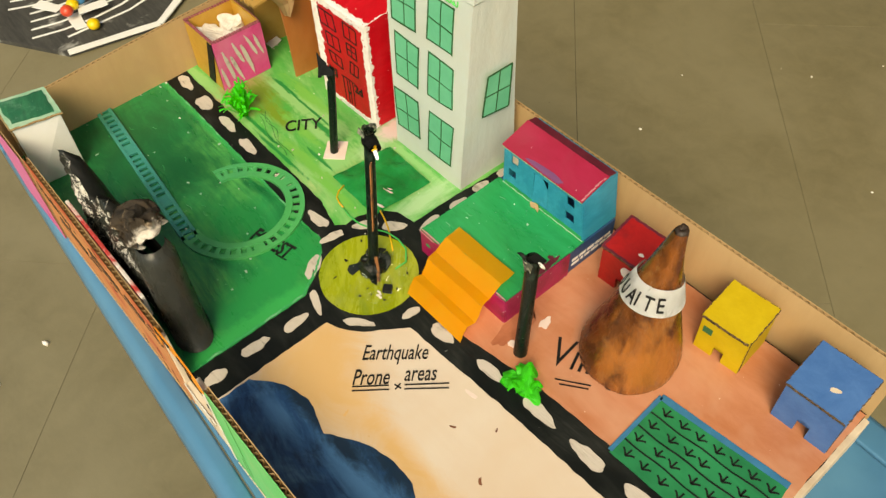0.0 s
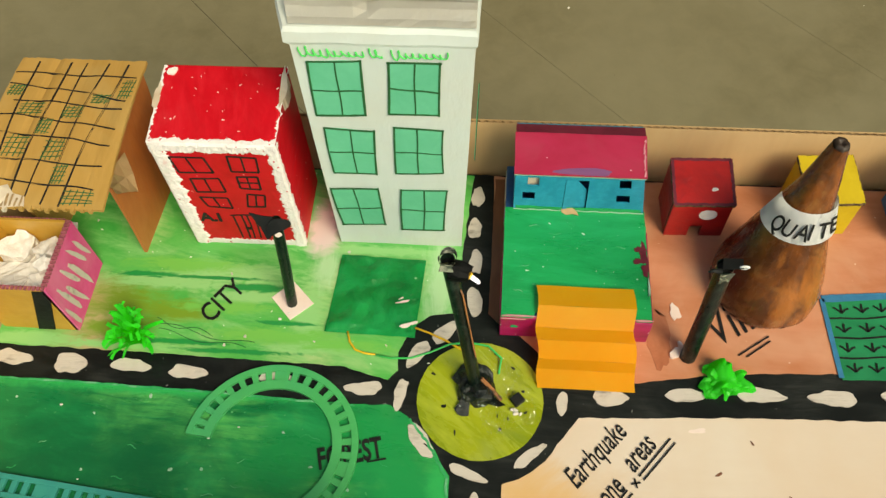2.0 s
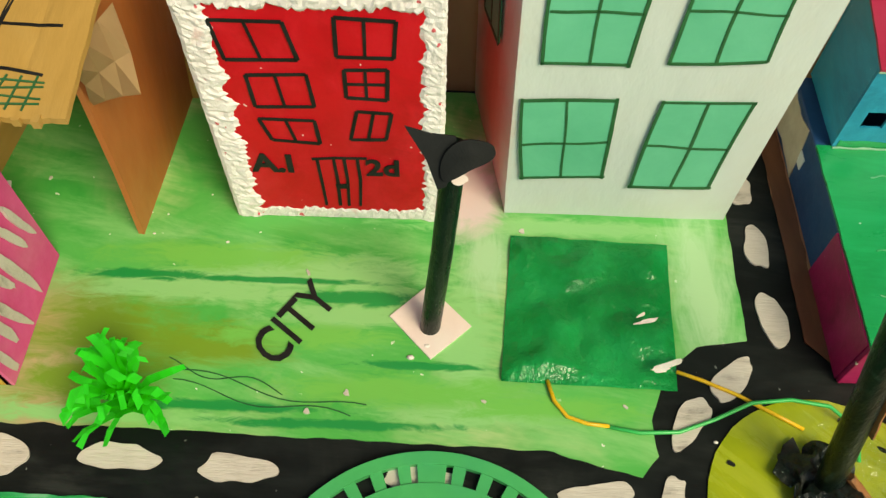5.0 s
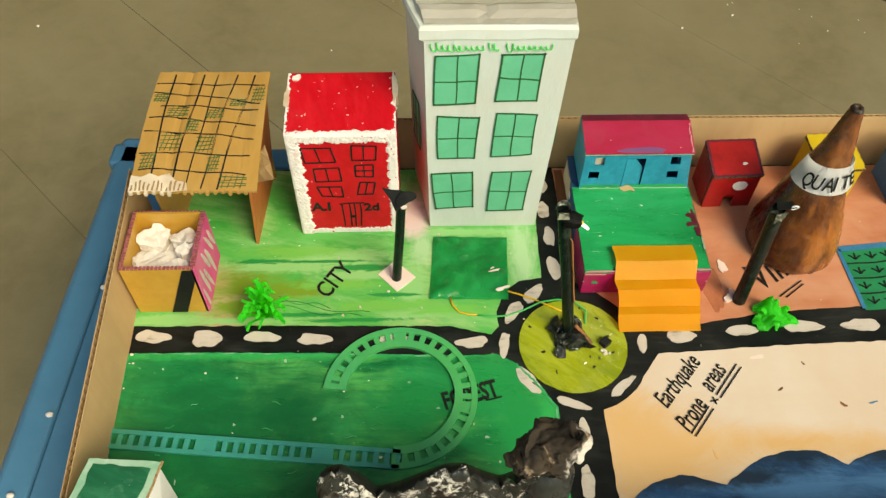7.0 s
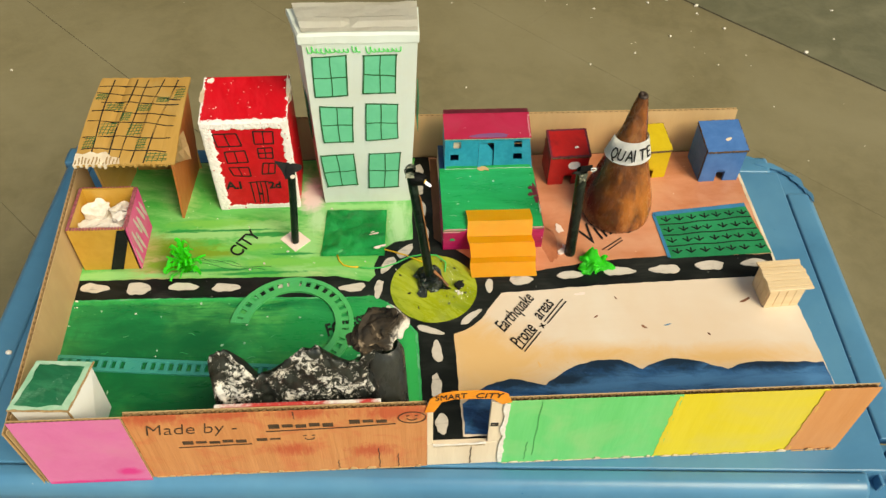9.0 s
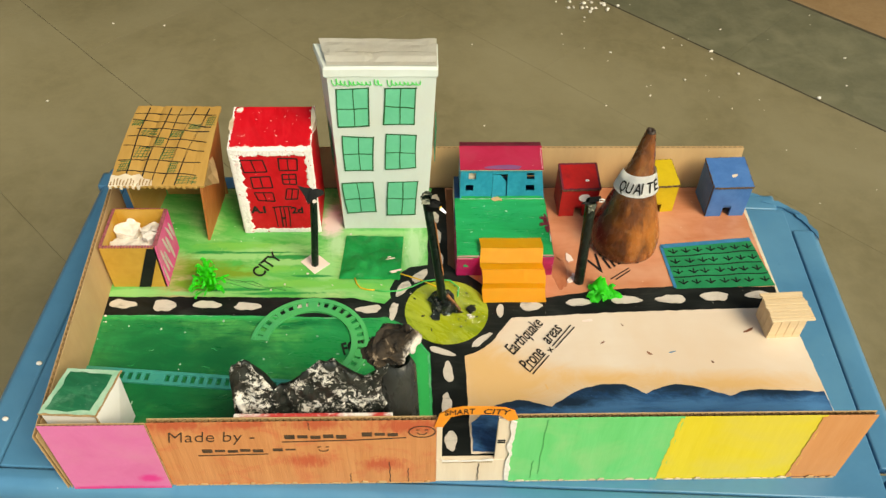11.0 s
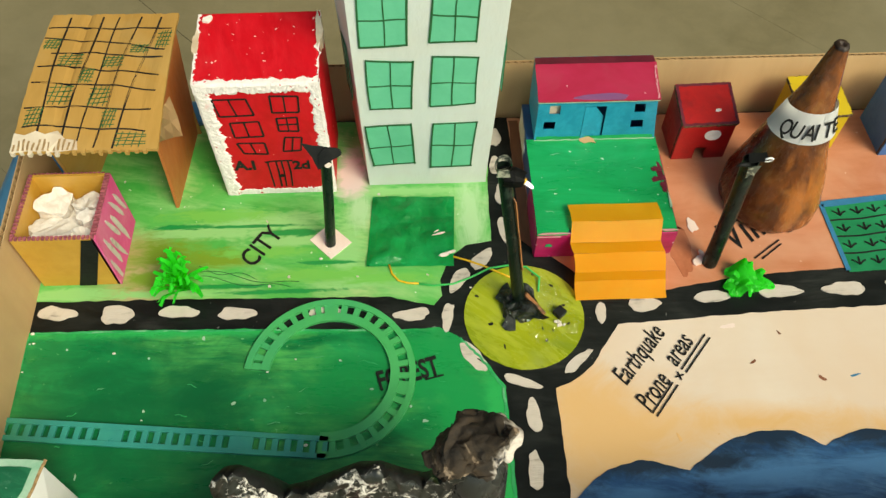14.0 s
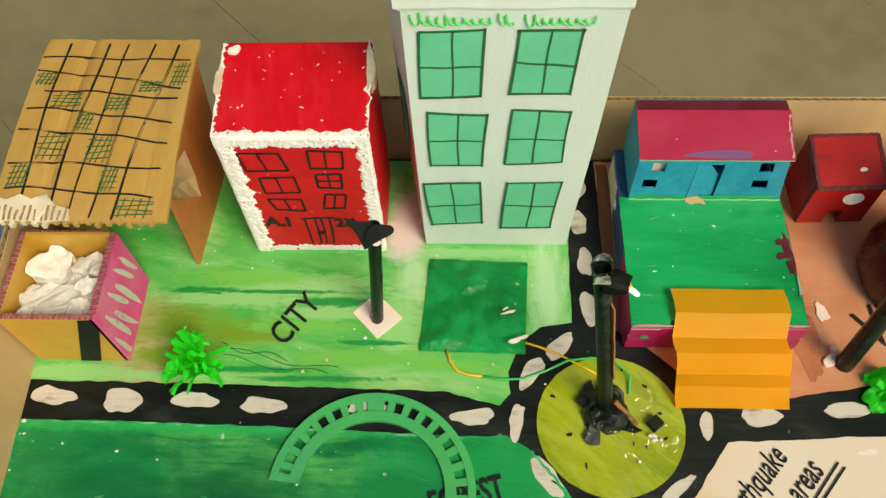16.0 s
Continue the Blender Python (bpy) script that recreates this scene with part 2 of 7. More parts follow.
# Pink low on the left side: paint wash, with the red block's bounce painted in.
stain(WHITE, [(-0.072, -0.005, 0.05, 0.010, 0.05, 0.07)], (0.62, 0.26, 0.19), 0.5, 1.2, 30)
PANE = paint("mint paper pane", (0.10, 0.46, 0.27), (0.14, 0.54, 0.33), None, 20, (1, 1, 1), 0.55, 0.1)
BLACK = paint("black chart paper", (0.006, 0.007, 0.007), (0.012, 0.013, 0.013), None, 40, (1, 1, 1), 0.62, 0.25)
TAPE = paint("black tape", (0.003, 0.007, 0.005), (0.007, 0.015, 0.011), (0.016, 0.030, 0.022), 60, (1, 1, 0.25), 0.30, 0.6, (0.20, 0.24, 0.21), 0.755, (0.55, 0.62), 70)
MAGENTA = brushed("magenta paint", (0.36, 0.006, 0.085), (0.19, 0.004, 0.035), (0.46, 0.02, 0.14), (0.40, 0.015, 0.11), 0.38, 10, 1.4)
PLAT = brushed("emerald platform paint", (0.003, 0.33, 0.095), (0.002, 0.26, 0.07), (0.008, 0.40, 0.13), (0.012, 0.37, 0.13), 0.26, 3, 1.0, (0.45, 0.7, 0.5), 0.715)
CYAN = brushed("cyan house paint", (0.006, 0.27, 0.42), (0.004, 0.22, 0.36), (0.02, 0.33, 0.50), (0.015, 0.30, 0.44), 0.38, 80, 1.4, (0.5, 0.7, 0.8), 0.76)
PINKROOF = paint("crimson roof paint", (0.34, 0.012, 0.045), (0.42, 0.022, 0.075), (0.36, 0.035, 0.07), 26, (0.4, 1, 1), 0.34, 0.15, (0.8, 0.6, 0.6), 0.75, (0.5, 0.75), 18)
NAVY = paint("navy printed carton", (0.015, 0.06, 0.17), (0.02, 0.08, 0.21), None, 40, (1, 1, 1), 0.4, 0.1)
YELLOWPAPER = paint("yellow folded paper", (0.99, 0.49, 0.022), (0.99, 0.53, 0.032), None, 30, (1, 1, 1), 0.5, 0.1)


def thin_paper(m, colour, share):
    """Lets part of the light through a thin sheet."""
    n, l = m.node_tree.nodes, m.node_tree.links
    t = n.new("ShaderNodeBsdfTranslucent")
    t.inputs["Color"].default_value = (*colour, 1)
    x = n.new("ShaderNodeMixShader")
    x.inputs[0].default_value = share
    l.new(n["Principled BSDF"].outputs[0], x.inputs[1])
    l.new(t.outputs[0], x.inputs[2])
    l.new(x.outputs[0], n["Material Output"].inputs["Surface"])


thin_paper(YELLOWPAPER, (0.99, 0.50, 0.02), 0.10)
REDHOUSE = paint("red house paint", (0.38, 0.008, 0.011), (0.48, 0.012, 0.014), (0.26, 0.006, 0.010), 40, (1, 1, 1), 0.4, 0.2, None, 0.7, (0.5, 0.7), 30)
YELHOUSE = paint("yellow house paint", (0.54, 0.37, 0.012), (0.62, 0.45, 0.02), None, 40, (1, 1, 1), 0.55, 0.2)
BLUHOUSE = paint("blue house paint", (0.035, 0.13, 0.37), (0.06, 0.18, 0.45), None, 40, (1, 1, 1), 0.5, 0.2)
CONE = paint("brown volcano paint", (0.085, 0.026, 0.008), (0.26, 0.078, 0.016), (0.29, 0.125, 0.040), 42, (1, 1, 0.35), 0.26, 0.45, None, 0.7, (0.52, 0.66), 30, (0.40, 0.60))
# Dark brown streaks; the left flank also has its shade painted in.
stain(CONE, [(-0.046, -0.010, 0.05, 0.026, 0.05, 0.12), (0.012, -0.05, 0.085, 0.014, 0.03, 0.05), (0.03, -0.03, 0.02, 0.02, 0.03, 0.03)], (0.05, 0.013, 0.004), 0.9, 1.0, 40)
# Orange streaks; on the right flank they also paint in the lit side.
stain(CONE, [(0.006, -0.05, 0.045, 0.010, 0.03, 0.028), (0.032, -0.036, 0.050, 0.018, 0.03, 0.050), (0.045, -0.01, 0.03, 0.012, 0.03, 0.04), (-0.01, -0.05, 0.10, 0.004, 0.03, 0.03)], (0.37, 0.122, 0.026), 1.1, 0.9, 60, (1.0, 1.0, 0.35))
TIPDARK = paint("charred tip", (0.02, 0.012, 0.01), (0.05, 0.03, 0.02), None, 80)
PAPER = paint("white paper", (0.80, 0.80, 0.78), (0.84, 0.84, 0.83), None, 30, (1, 1, 1), 0.6, 0.05)
PINKPAPER = paint("pale pink paper", (0.78, 0.62, 0.56), (0.84, 0.70, 0.64), None, 30)
WOOD = paint("pale wood sticks", (0.64, 0.46, 0.27), (0.76, 0.59, 0.38), None, 50, (0.08, 1, 1), 0.6, 0.15)
TRACKG = paint("green plastic track", (0.055, 0.40, 0.12), (0.075, 0.46, 0.15), (0.05, 0.37, 0.15), 30, (1, 1, 1), 0.33, 0.03)
TRACKT = paint("teal plastic track", (0.03, 0.27, 0.24), (0.04, 0.32, 0.27), (0.05, 0.34, 0.20), 30, (1, 1, 1), 0.33, 0.03)
NEON = paint("neon green plastic strip", (0.045, 0.84, 0.08), (0.09, 0.90, 0.13), None, 60, (1, 1, 1), 0.35, 0.1)
thin_paper(NEON, (0.06, 0.95, 0.12), 0.5)
PINK = paint("pink card", (0.66, 0.145, 0.36), (0.72, 0.19, 0.42), (0.68, 0.21, 0.38), 16, (1, 1, 1), 0.55, 0.08)
SALMON = paint("salmon painted cardboard", (0.54, 0.21, 0.075), (0.63, 0.27, 0.105), (0.57, 0.14, 0.055), 80, (1, 1, 0.05), 0.7, 0.5, None, 0.7, (0.50, 0.75), 26)
stain(PINK, [(0.07, 0, 0.553, 0.07, 1, 0.005), (0.110, 0, 0.575, 0.012, 1, 0.008)], (0.70, 0.035, 0.26), 0.8, 0.8, 60)
stain(SALMON, [(0.159, 0, 0.682, 0.03, 1, 0.010), (0.230, 0, 0.682, 0.03, 1, 0.008), (0.310, 0, 0.682, 0.03, 1, 0.010), (0.405, 0, 0.676, 0.03, 1, 0.016), (0.290, 0, 0.605, 0.02, 1, 0.012), (0.375, 0, 0.595, 0.02, 1, 0.012)], (0.50, 0.10, 0.04), 1.5, 1.0, 130, (1.0, 1.0, 0.30))
SPRING = paint("spring green painted cardboard", (0.11, 0.56, 0.17), (0.15, 0.61, 0.21), (0.25, 0.58, 0.22), 38, (1, 1, 0.10), 0.6, 0.22, None, 0.7, (0.48, 0.7), 12)
SPRING_DARK = paint("green paint in a crease", (0.04, 0.30, 0.07), (0.07, 0.38, 0.10), None, 60)
YELWALL = paint("yellow painted cardboard", (0.71, 0.56, 0.025), (0.75, 0.60, 0.040), (0.70, 0.57, 0.09), 38, (1, 1, 0.10), 0.6, 0.22)
ORWALL = paint("orange painted cardboard", (0.61, 0.25, 0.085), (0.67, 0.30, 0.12), None, 38, (1, 1, 0.10), 0.65, 0.22)
CREAM = paint("cream cardboard", (0.70, 0.56, 0.42), (0.78, 0.65, 0.50), None, 50, (1, 1, 0.08), 0.7, 0.2)
GATE_OR = paint("orange gate strip", (0.80, 0.24, 0.015), (0.86, 0.31, 0.03), None, 40)
GOLD = paint("golden carton", (0.52, 0.28, 0.04), (0.60, 0.34, 0.06), None, 40, (1, 1, 1), 0.45, 0.1)
HOTPINK = paint("hot pink paint", (0.66, 0.05, 0.22), (0.74, 0.09, 0.30), (0.72, 0.25, 0.36), 40)
MINT = paint("pale mint paint", (0.24, 0.48, 0.32), (0.42, 0.60, 0.46), None, 60, (1, 1, 1), 0.5, 0.2)
DKGREEN = brushed("bottle green paint", (0.010, 0.14, 0.065), (0.006, 0.09, 0.04), (0.03, 0.21, 0.10), (0.16, 0.36, 0.24), 0.32, 10, 2.0, (0.5, 0.7, 0.58), 0.72)
TABLE = paint("blue moulded plastic", (0.055, 0.19, 0.34), (0.07, 0.225, 0.39), (0.10, 0.27, 0.42), 10, (1, 1, 1), 0.34, 0.03, (0.25, 0.38, 0.48), 0.78, (0.5, 0.8), 4)
STONE = paint("grey brown stone slab", (0.168, 0.145, 0.083), (0.208, 0.181, 0.106), (0.240, 0.212, 0.132), 18, (1, 1, 1), 0.42, 0.25, (0.10, 0.085, 0.05), 0.77, (0.40, 0.70), 1.9, everywhere=True)
STONE_DARK = paint("greenish stone slab", (0.112, 0.112, 0.072), (0.142, 0.140, 0.090), (0.175, 0.170, 0.112), 18, (1, 1, 1), 0.42, 0.25, everywhere=True)
STONE_WARM = paint("reddish brown floor", (0.24, 0.15, 0.075), (0.29, 0.19, 0.10), None, 18, (1, 1, 1), 0.5, 0.25, everywhere=True)
JOINT = paint("dirt in the joint", (0.035, 0.030, 0.020), (0.07, 0.06, 0.04), None, 30, (1, 1, 1), 0.9, 0.3)
GROUT = paint("dark joint", (0.150, 0.122, 0.066), (0.175, 0.143, 0.078), None, 20, (1, 1, 1), 0.9, 0.2, everywhere=True)
CHALKBOARD = paint("black sheet with chalk", (0.03, 0.03, 0.03), (0.07, 0.07, 0.065), (0.35, 0.35, 0.33), 30, (0.4, 2.5, 1), 0.6, 0.2, None, 0.7, (0.6, 0.7), 12)
SNOW, sn, sl, sb = material("black crumpled foil with white ridges", 0.34)
co = sn.new("ShaderNodeTexCoord").outputs["Object"]
crust = noise_at(sn, sl, co, 150, 8, 0.80, (1, 1, 1), 0.7)
both = sn.new("ShaderNodeMath")
both.operation = "MULTIPLY_ADD"
both.inputs[1].default_value = 0.75
sl.new(noise_at(sn, sl, co, 26, 3, 0.5), both.inputs[0]), sl.new(crust, both.inputs[2])
lines = ramp(sn, sl, both.outputs[0], 0.945, 0.965)
col = mix(sn, sl, ramp(sn, sl, noise_at(sn, sl, co, 200, 3), 0.3, 0.7), (0.008, 0.010, 0.008), (0.030, 0.034, 0.030))
col = mix(sn, sl, lines, col, (0.74, 0.71, 0.66))
col = mix(sn, sl, ramp(sn, sl, noise_at(sn, sl, co, 70, 6, 0.7, (1, 1, 1), 0.6), 0.645, 0.66), col, (0.78, 0.75, 0.70))
sl.new(col, sb.inputs["Base Color"])
sbp = sn.new("ShaderNodeBump")
sbp.inputs["Strength"].default_value, sbp.inputs["Distance"].default_value = 0.8, 0.002
sl.new(lines, sbp.inputs["Height"]), sl.new(sbp.outputs[0], sb.inputs["Normal"])
stain(SNOW, [(0.066, -0.02, 0.108, 0.007, 0.05, 0.030), (-0.094, -0.02, 0.088, 0.006, 0.05, 0.016)], (0.80, 0.77, 0.72), 1.1, 0.3, 110)
SOOT = paint("sooty cotton", (0.012, 0.009, 0.006), (0.055, 0.036, 0.020), (0.34, 0.25, 0.17), 60, (1, 1, 1), 0.85, 0.7, None, 0.7, (0.60, 0.68), 60)
stain(SOOT, [(0.098, -0.010, 0.166, 0.013, 0.04, 0.022), (0.080, -0.02, 0.150, 0.016, 0.02, 0.007)], (0.62, 0.56, 0.50), 1.0, 0.5, 70)
WIRE_Y = paint("yellow wire", (0.75, 0.42, 0.02), (0.8, 0.5, 0.03), None, 60, (1, 1, 1), 0.3, 0.0)
WIRE_G = paint("green wire", (0.03, 0.45, 0.10), (0.04, 0.5, 0.12), None, 60, (1, 1, 1), 0.3, 0.0)
BALL_R = paint("red bead", (0.62, 0.06, 0.03), (0.7, 0.08, 0.04), None, 60, (1, 1, 1), 0.3, 0.0)
BALL_Y = paint("yellow bead", (0.78, 0.52, 0.02), (0.82, 0.58, 0.03), None, 60, (1, 1, 1), 0.3, 0.0)
BALL_B = paint("blue bead", (0.03, 0.2, 0.42), (0.04, 0.24, 0.5), None, 60, (1, 1, 1), 0.3, 0.0)
led_m, led_n, led_l, led_b = material("lit diode", 0.15)
led_b.inputs["Base Color"].default_value = (0.60, 0.60, 0.62, 1)
led_b.inputs["Emission Color"].default_value = (0.80, 0.78, 1.0, 1)
led_b.inputs["Emission Strength"].default_value = 0.55
LED = led_m
for dull in (BLACK, INK, ROAD, RED, ROOF_CARD, TAPE):
    dull.node_tree.nodes["Principled BSDF"].inputs["Specular IOR Level"].default_value = 0.22
HOUSE_EDGE = paint("dark fluted card edge", (0.015, 0.008, 0.005), (0.20, 0.12, 0.06), None, 300, (1, 1, 1), 0.9, 0.3)
BASE_WHITE = stain(paint("white card with red smears", (0.66, 0.62, 0.57), (0.74, 0.70, 0.65), None, 60), [(-0.03, -0.025, 0.084, 0.05, 0.1, 0.004), (0.055, -0.025, 0.082, 0.012, 0.1, 0.006), (-0.085, -0.025, 0.08, 0.02, 0.1, 0.004)], (0.50, 0.04, 0.035), 1.0, 0.6, 120)
# Black paper's sheen is partly put into this grey base colour.
CHART = paint("black chart paper, greyed for sheen", (0.060, 0.064, 0.058), (0.095, 0.098, 0.088), None, 30, (1, 1, 0.3), 0.28, 0.2)
STRIP = paint("dull orange brown card", (0.27, 0.10, 0.03), (0.36, 0.15, 0.05), (0.10, 0.05, 0.025), 60, (1, 1, 0.3), 0.6, 0.2, None, 0.7, (0.52, 0.6), 60)
STAIN_PINK = paint("dull pink paint edge", (0.52, 0.20, 0.25), (0.62, 0.32, 0.34), None, 70)
EDGE_GREEN = paint("light green outline paint", (0.012, 0.30, 0.09), (0.05, 0.42, 0.16), (0.16, 0.48, 0.26), 90, (1, 1, 1), 0.35, 0.2, None, 0.7, (0.5, 0.6), 40)
TOP_PAPER = paint("creased cream paper", (0.66, 0.62, 0.54), (0.72, 0.69, 0.61), (0.68, 0.66, 0.60), 16, (1, 1, 1), 0.55, 0.3)
MAROON = paint("dark maroon paint", (0.10, 0.012, 0.025), (0.16, 0.02, 0.04), None, 50, (1, 1, 1), 0.4, 0.1)
# The pale green flecks are glints put into the tape's colour.
FOIL_TAPE = paint("crinkled glossy black tape", (0.003, 0.006, 0.005), (0.008, 0.014, 0.011), None, 90, (1, 1, 1), 0.20, 0.9, (0.36, 0.44, 0.40), 0.675)
CLEAR_TAPE = paint("clear tape over black paper", (0.025, 0.036, 0.028), (0.09, 0.11, 0.085), (0.32, 0.33, 0.25), 70, (1, 1, 0.4), 0.16, 0.5, None, 0.7, (0.50, 0.60), 130)
PURPLE = paint("purple paint", (0.16, 0.06, 0.17), (0.24, 0.08, 0.20), None, 40, (0.3, 1, 1), 0.4, 0.1)
BROWN = paint("brown paint", (0.13, 0.045, 0.022), (0.24, 0.09, 0.045), None, 30, (1, 0.3, 1), 0.45, 0.2)
STAIN = paint("brown stain", (0.38, 0.12, 0.055), (0.52, 0.19, 0.10), (0.62, 0.24, 0.13), 40, (1, 1, 1), 0.5, 0.2)


# ---- building helpers ----
def part(name, bm, mat, parent=None, label="", smooth=False):
    me = bpy.data.meshes.new(name)
    bmesh.ops.recalc_face_normals(bm, faces=bm.faces)
    for f in bm.faces:
        f.smooth = smooth
    bm.to_mesh(me)
    bm.free()
    for x in mat if isinstance(mat, (list, tuple)) else [mat]:
        me.materials.append(x)
    ob = new(name, me)
    if parent:
        ob.parent = parent
    if label:
        ob["label"] = label
    return ob


def thing(name, x, y, z, label, category, turn=0, group="", kind=""):
    e = new(name)
    e.empty_display_size = 0.02
    e.matrix_world = pose(x, y, z, 0, 0, turn)
    return tagged(e, label, category, group, kind)


def add_box(bm, x0, x1, y0, y1, z0, z1, bevel=0.0, idx=0):
    vs = [bm.verts.new((x, y, z)) for z in (z0, z1) for x, y in ((x0, y0), (x1, y0), (x1, y1), (x0, y1))]
    fs = [bm.faces.new([vs[i] for i in q]) for q in ((3, 2, 1, 0), (4, 5, 6, 7), (0, 1, 5, 4), (1, 2, 6, 5), (2, 3, 7, 6), (3, 0, 4, 7))]
    for f in fs:
        f.material_index = idx
    if bevel:
        es = list({e for f in fs for e in f.edges})
        bmesh.ops.bevel(bm, geom=es, offset=bevel, segments=2, affect="EDGES", profile=0.5)
    return fs


def box(x0, x1, y0, y1, z0, z1, bevel=0.0):
    bm = bmesh.new()
    add_box(bm, x0, x1, y0, y1, z0, z1, bevel)
    return bm


def add_poly(bm, pts, z0, z1, idx=0):
    """A flat plate with the outline pts, from z0 up to z1."""
    lo, hi = [bm.verts.new((x, y, z0)) for x, y in pts], [bm.verts.new((x, y, z1)) for x, y in pts]
    fs = [bm.faces.new(hi), bm.faces.new(lo[::-1])]
    for i in range(len(pts)):
        j = (i + 1) % len(pts)
        fs.append(bm.faces.new((lo[i], lo[j], hi[j], hi[i])))
    for f in fs:
        f.material_index = idx
    return fs


def plate(pts, z0, z1):
    bm = bmesh.new()
    add_poly(bm, pts, z0, z1)
    bmesh.ops.triangulate(bm, faces=[f for f in bm.faces if len(f.verts) > 4])
    return bm


def wobbly(pts, step=0.004, amount=0.0008, seed=0, rounds=0):
    """The outline pts, corners rounded `rounds` times, resampled and unsteady like a brush line."""
    p = [Vector(q) for q in pts]
    for _ in range(rounds):
        p = [a.lerp(b, k) for a, b in zip(p, p[1:] + p[:1]) for k in (0.25, 0.75)]
    out = []
    for a, b in zip(p, p[1:] + p[:1]):
        n = max(1, int((b - a).length / step))
        for i in range(n):
            q = a.lerp(b, i / n)
            w = Vector((noise.noise(Vector((q.x * 90, q.y * 90, seed))), noise.noise(Vector((q.x * 90, q.y * 90, seed + 40)))))
            out.append(tuple(q + w * amount))
    return out


def blob(cx, cy, l, w, angle, seed=0, n=18, amount=0.10, square=2.6):
    r, out = random.Random(seed), []
    ph = r.random() * 9
    for i in range(n):
        a = 2 * math.pi * i / n
        c, s = math.cos(a), math.sin(a)
        k = (abs(c) ** square + abs(s) ** square) ** (-1 / square) * (1 + amount * (math.sin(3 * a + ph) * 0.5 + r.uniform(-0.7, 0.7)))
        x, y = c * k * l / 2, s * k * w / 2
        ca, sa = math.cos(radians(angle)), math.sin(radians(angle))
        out.append((cx + x * ca - y * sa, cy + x * sa + y * ca))
    return out


def add_tube(bm, pts, r, sides=8, caps=True, idx=0):
    """A tube along pts; r is one radius or one for each point."""
    pts = [Vector(p) for p in pts]
    rs = r if isinstance(r, (list, tuple)) else [r] * len(pts)
    rings = []
    for i, p in enumerate(pts):
        d = (pts[min(i + 1, len(pts) - 1)] - pts[max(i - 1, 0)]).normalized()
        side = d.cross(Vector((0.13, 0.27, 0.95)) if abs(d.z) < 0.9 else Vector((1, 0, 0))).normalized()
        up = side.cross(d)
        rings.append([bm.verts.new(p + rs[i] * (side * math.cos(2 * math.pi * k / sides) + up * math.sin(2 * math.pi * k / sides))) for k in range(sides)])
    for a, b in zip(rings, rings[1:]):
        for k in range(sides):
            bm.faces.new((a[k], a[(k + 1) % sides], b[(k + 1) % sides], b[k])).material_index = idx
    if caps:
        bm.faces.new(rings[0][::-1]).material_index = idx
        bm.faces.new(rings[-1]).material_index = idx


def tube(pts, r, sides=8, caps=True):
    bm = bmesh.new()
    add_tube(bm, pts, r, sides, caps)
    return bm


def stroke(bm, pts, w, h, seed=0):
    """A felt-pen line of width w along flat points, h thick."""
    p = [Vector((x, y)) for x, y in pts]
    left, right = [], []
    for i, q in enumerate(p):
        d = (p[min(i + 1, len(p) - 1)] - p[max(i - 1, 0)]).normalized()
        s = Vector((-d.y, d.x)) * w / 2 * (1 + 0.25 * noise.noise(Vector((q.x * 300, q.y * 300, seed))))
        left.append(q + s), right.append(q - s)
    add_poly(bm, [tuple(v) for v in left + right[::-1]], 0, h)


def move(bm, m):
    bmesh.ops.transform(bm, matrix=m, verts=bm.verts)
    return bm


def plane_matrix(o, u, v):
    """The matrix that lays flat x, y, z along u, v and their normal, from o."""
    u, v = Vector(u).normalized(), Vector(v).normalized()
    n = u.cross(v)
    return Matrix(((u.x, v.x, n.x, o[0]), (u.y, v.y, n.y, o[1]), (u.z, v.z, n.z, o[2]), (0, 0, 0, 1)))


def lettering(body, size, m, mat, parent, name="lettering", shear=0.0, width=1.0, bold=0.0):
    """Words in the built-in font as a thin mesh under parent; m places their flat plane."""
    cu = bpy.data.curves.new("words", "FONT")
    cu.body, cu.size, cu.extrude, cu.shear, cu.offset = body, size, 0.00025, shear, bold
    cu.resolution_u = 3
    tmp = bpy.data.objects.new("words", cu)
    scene.collection.objects.link(tmp)
    me = bpy.data.meshes.new_from_object(tmp.evaluated_get(bpy.context.evaluated_depsgraph_get()))
    me.name = name
    bpy.data.objects.remove(tmp)
    me.transform(m @ Matrix.Diagonal((width, 1, 1, 1)))
    me.materials.clear()
    me.materials.append(mat)
    ob = new(name, me)
    ob.parent = parent
    return ob


def corrugated(name, l, h, m, face, parent, t=0.005, pitch=0.0075, label="", back=None, edge=None, pts=None):
    """Double-faced cardboard l long and h high, upright flutes open at the top; the outer face is `face`. m places its lower corner, x along, z up."""
    bm = bmesh.new()
    s = 0.0007
    outline = pts or [(0, 0), (l, 0), (l, h), (0, h)]
    turn = pose(0, 0, 0, 90)
    for k, (a, b) in enumerate(((t - s, t), (0, s))):
        fs = add_poly(bm, outline, -b if k == 0 else -b, -a, k)
    n = int(l / pitch) * 4
    top = max(p[1] for p in outline)
    if not pts:
        rows = []
        for i in range(n + 1):
            x = l * i / n
            d = s + (t - 2 * s) * (0.5 + 0.48 * math.sin(i * math.pi / 2 + 0.4))
            rows.append((bm.verts.new((x, 0.0005, -d)), bm.verts.new((x, h - 0.0004, -d))))
        for a, b in zip(rows, rows[1:]):
            bm.faces.new((a[0], b[0], b[1], a[1])).material_index = 2
    bmesh.ops.transform(bm, matrix=m @ turn @ pose(0, 0, 0), verts=bm.verts)
    me_ob = part(name, bm, [back or CARD, face, edge or CARD_EDGE], parent, label)
    return me_ob


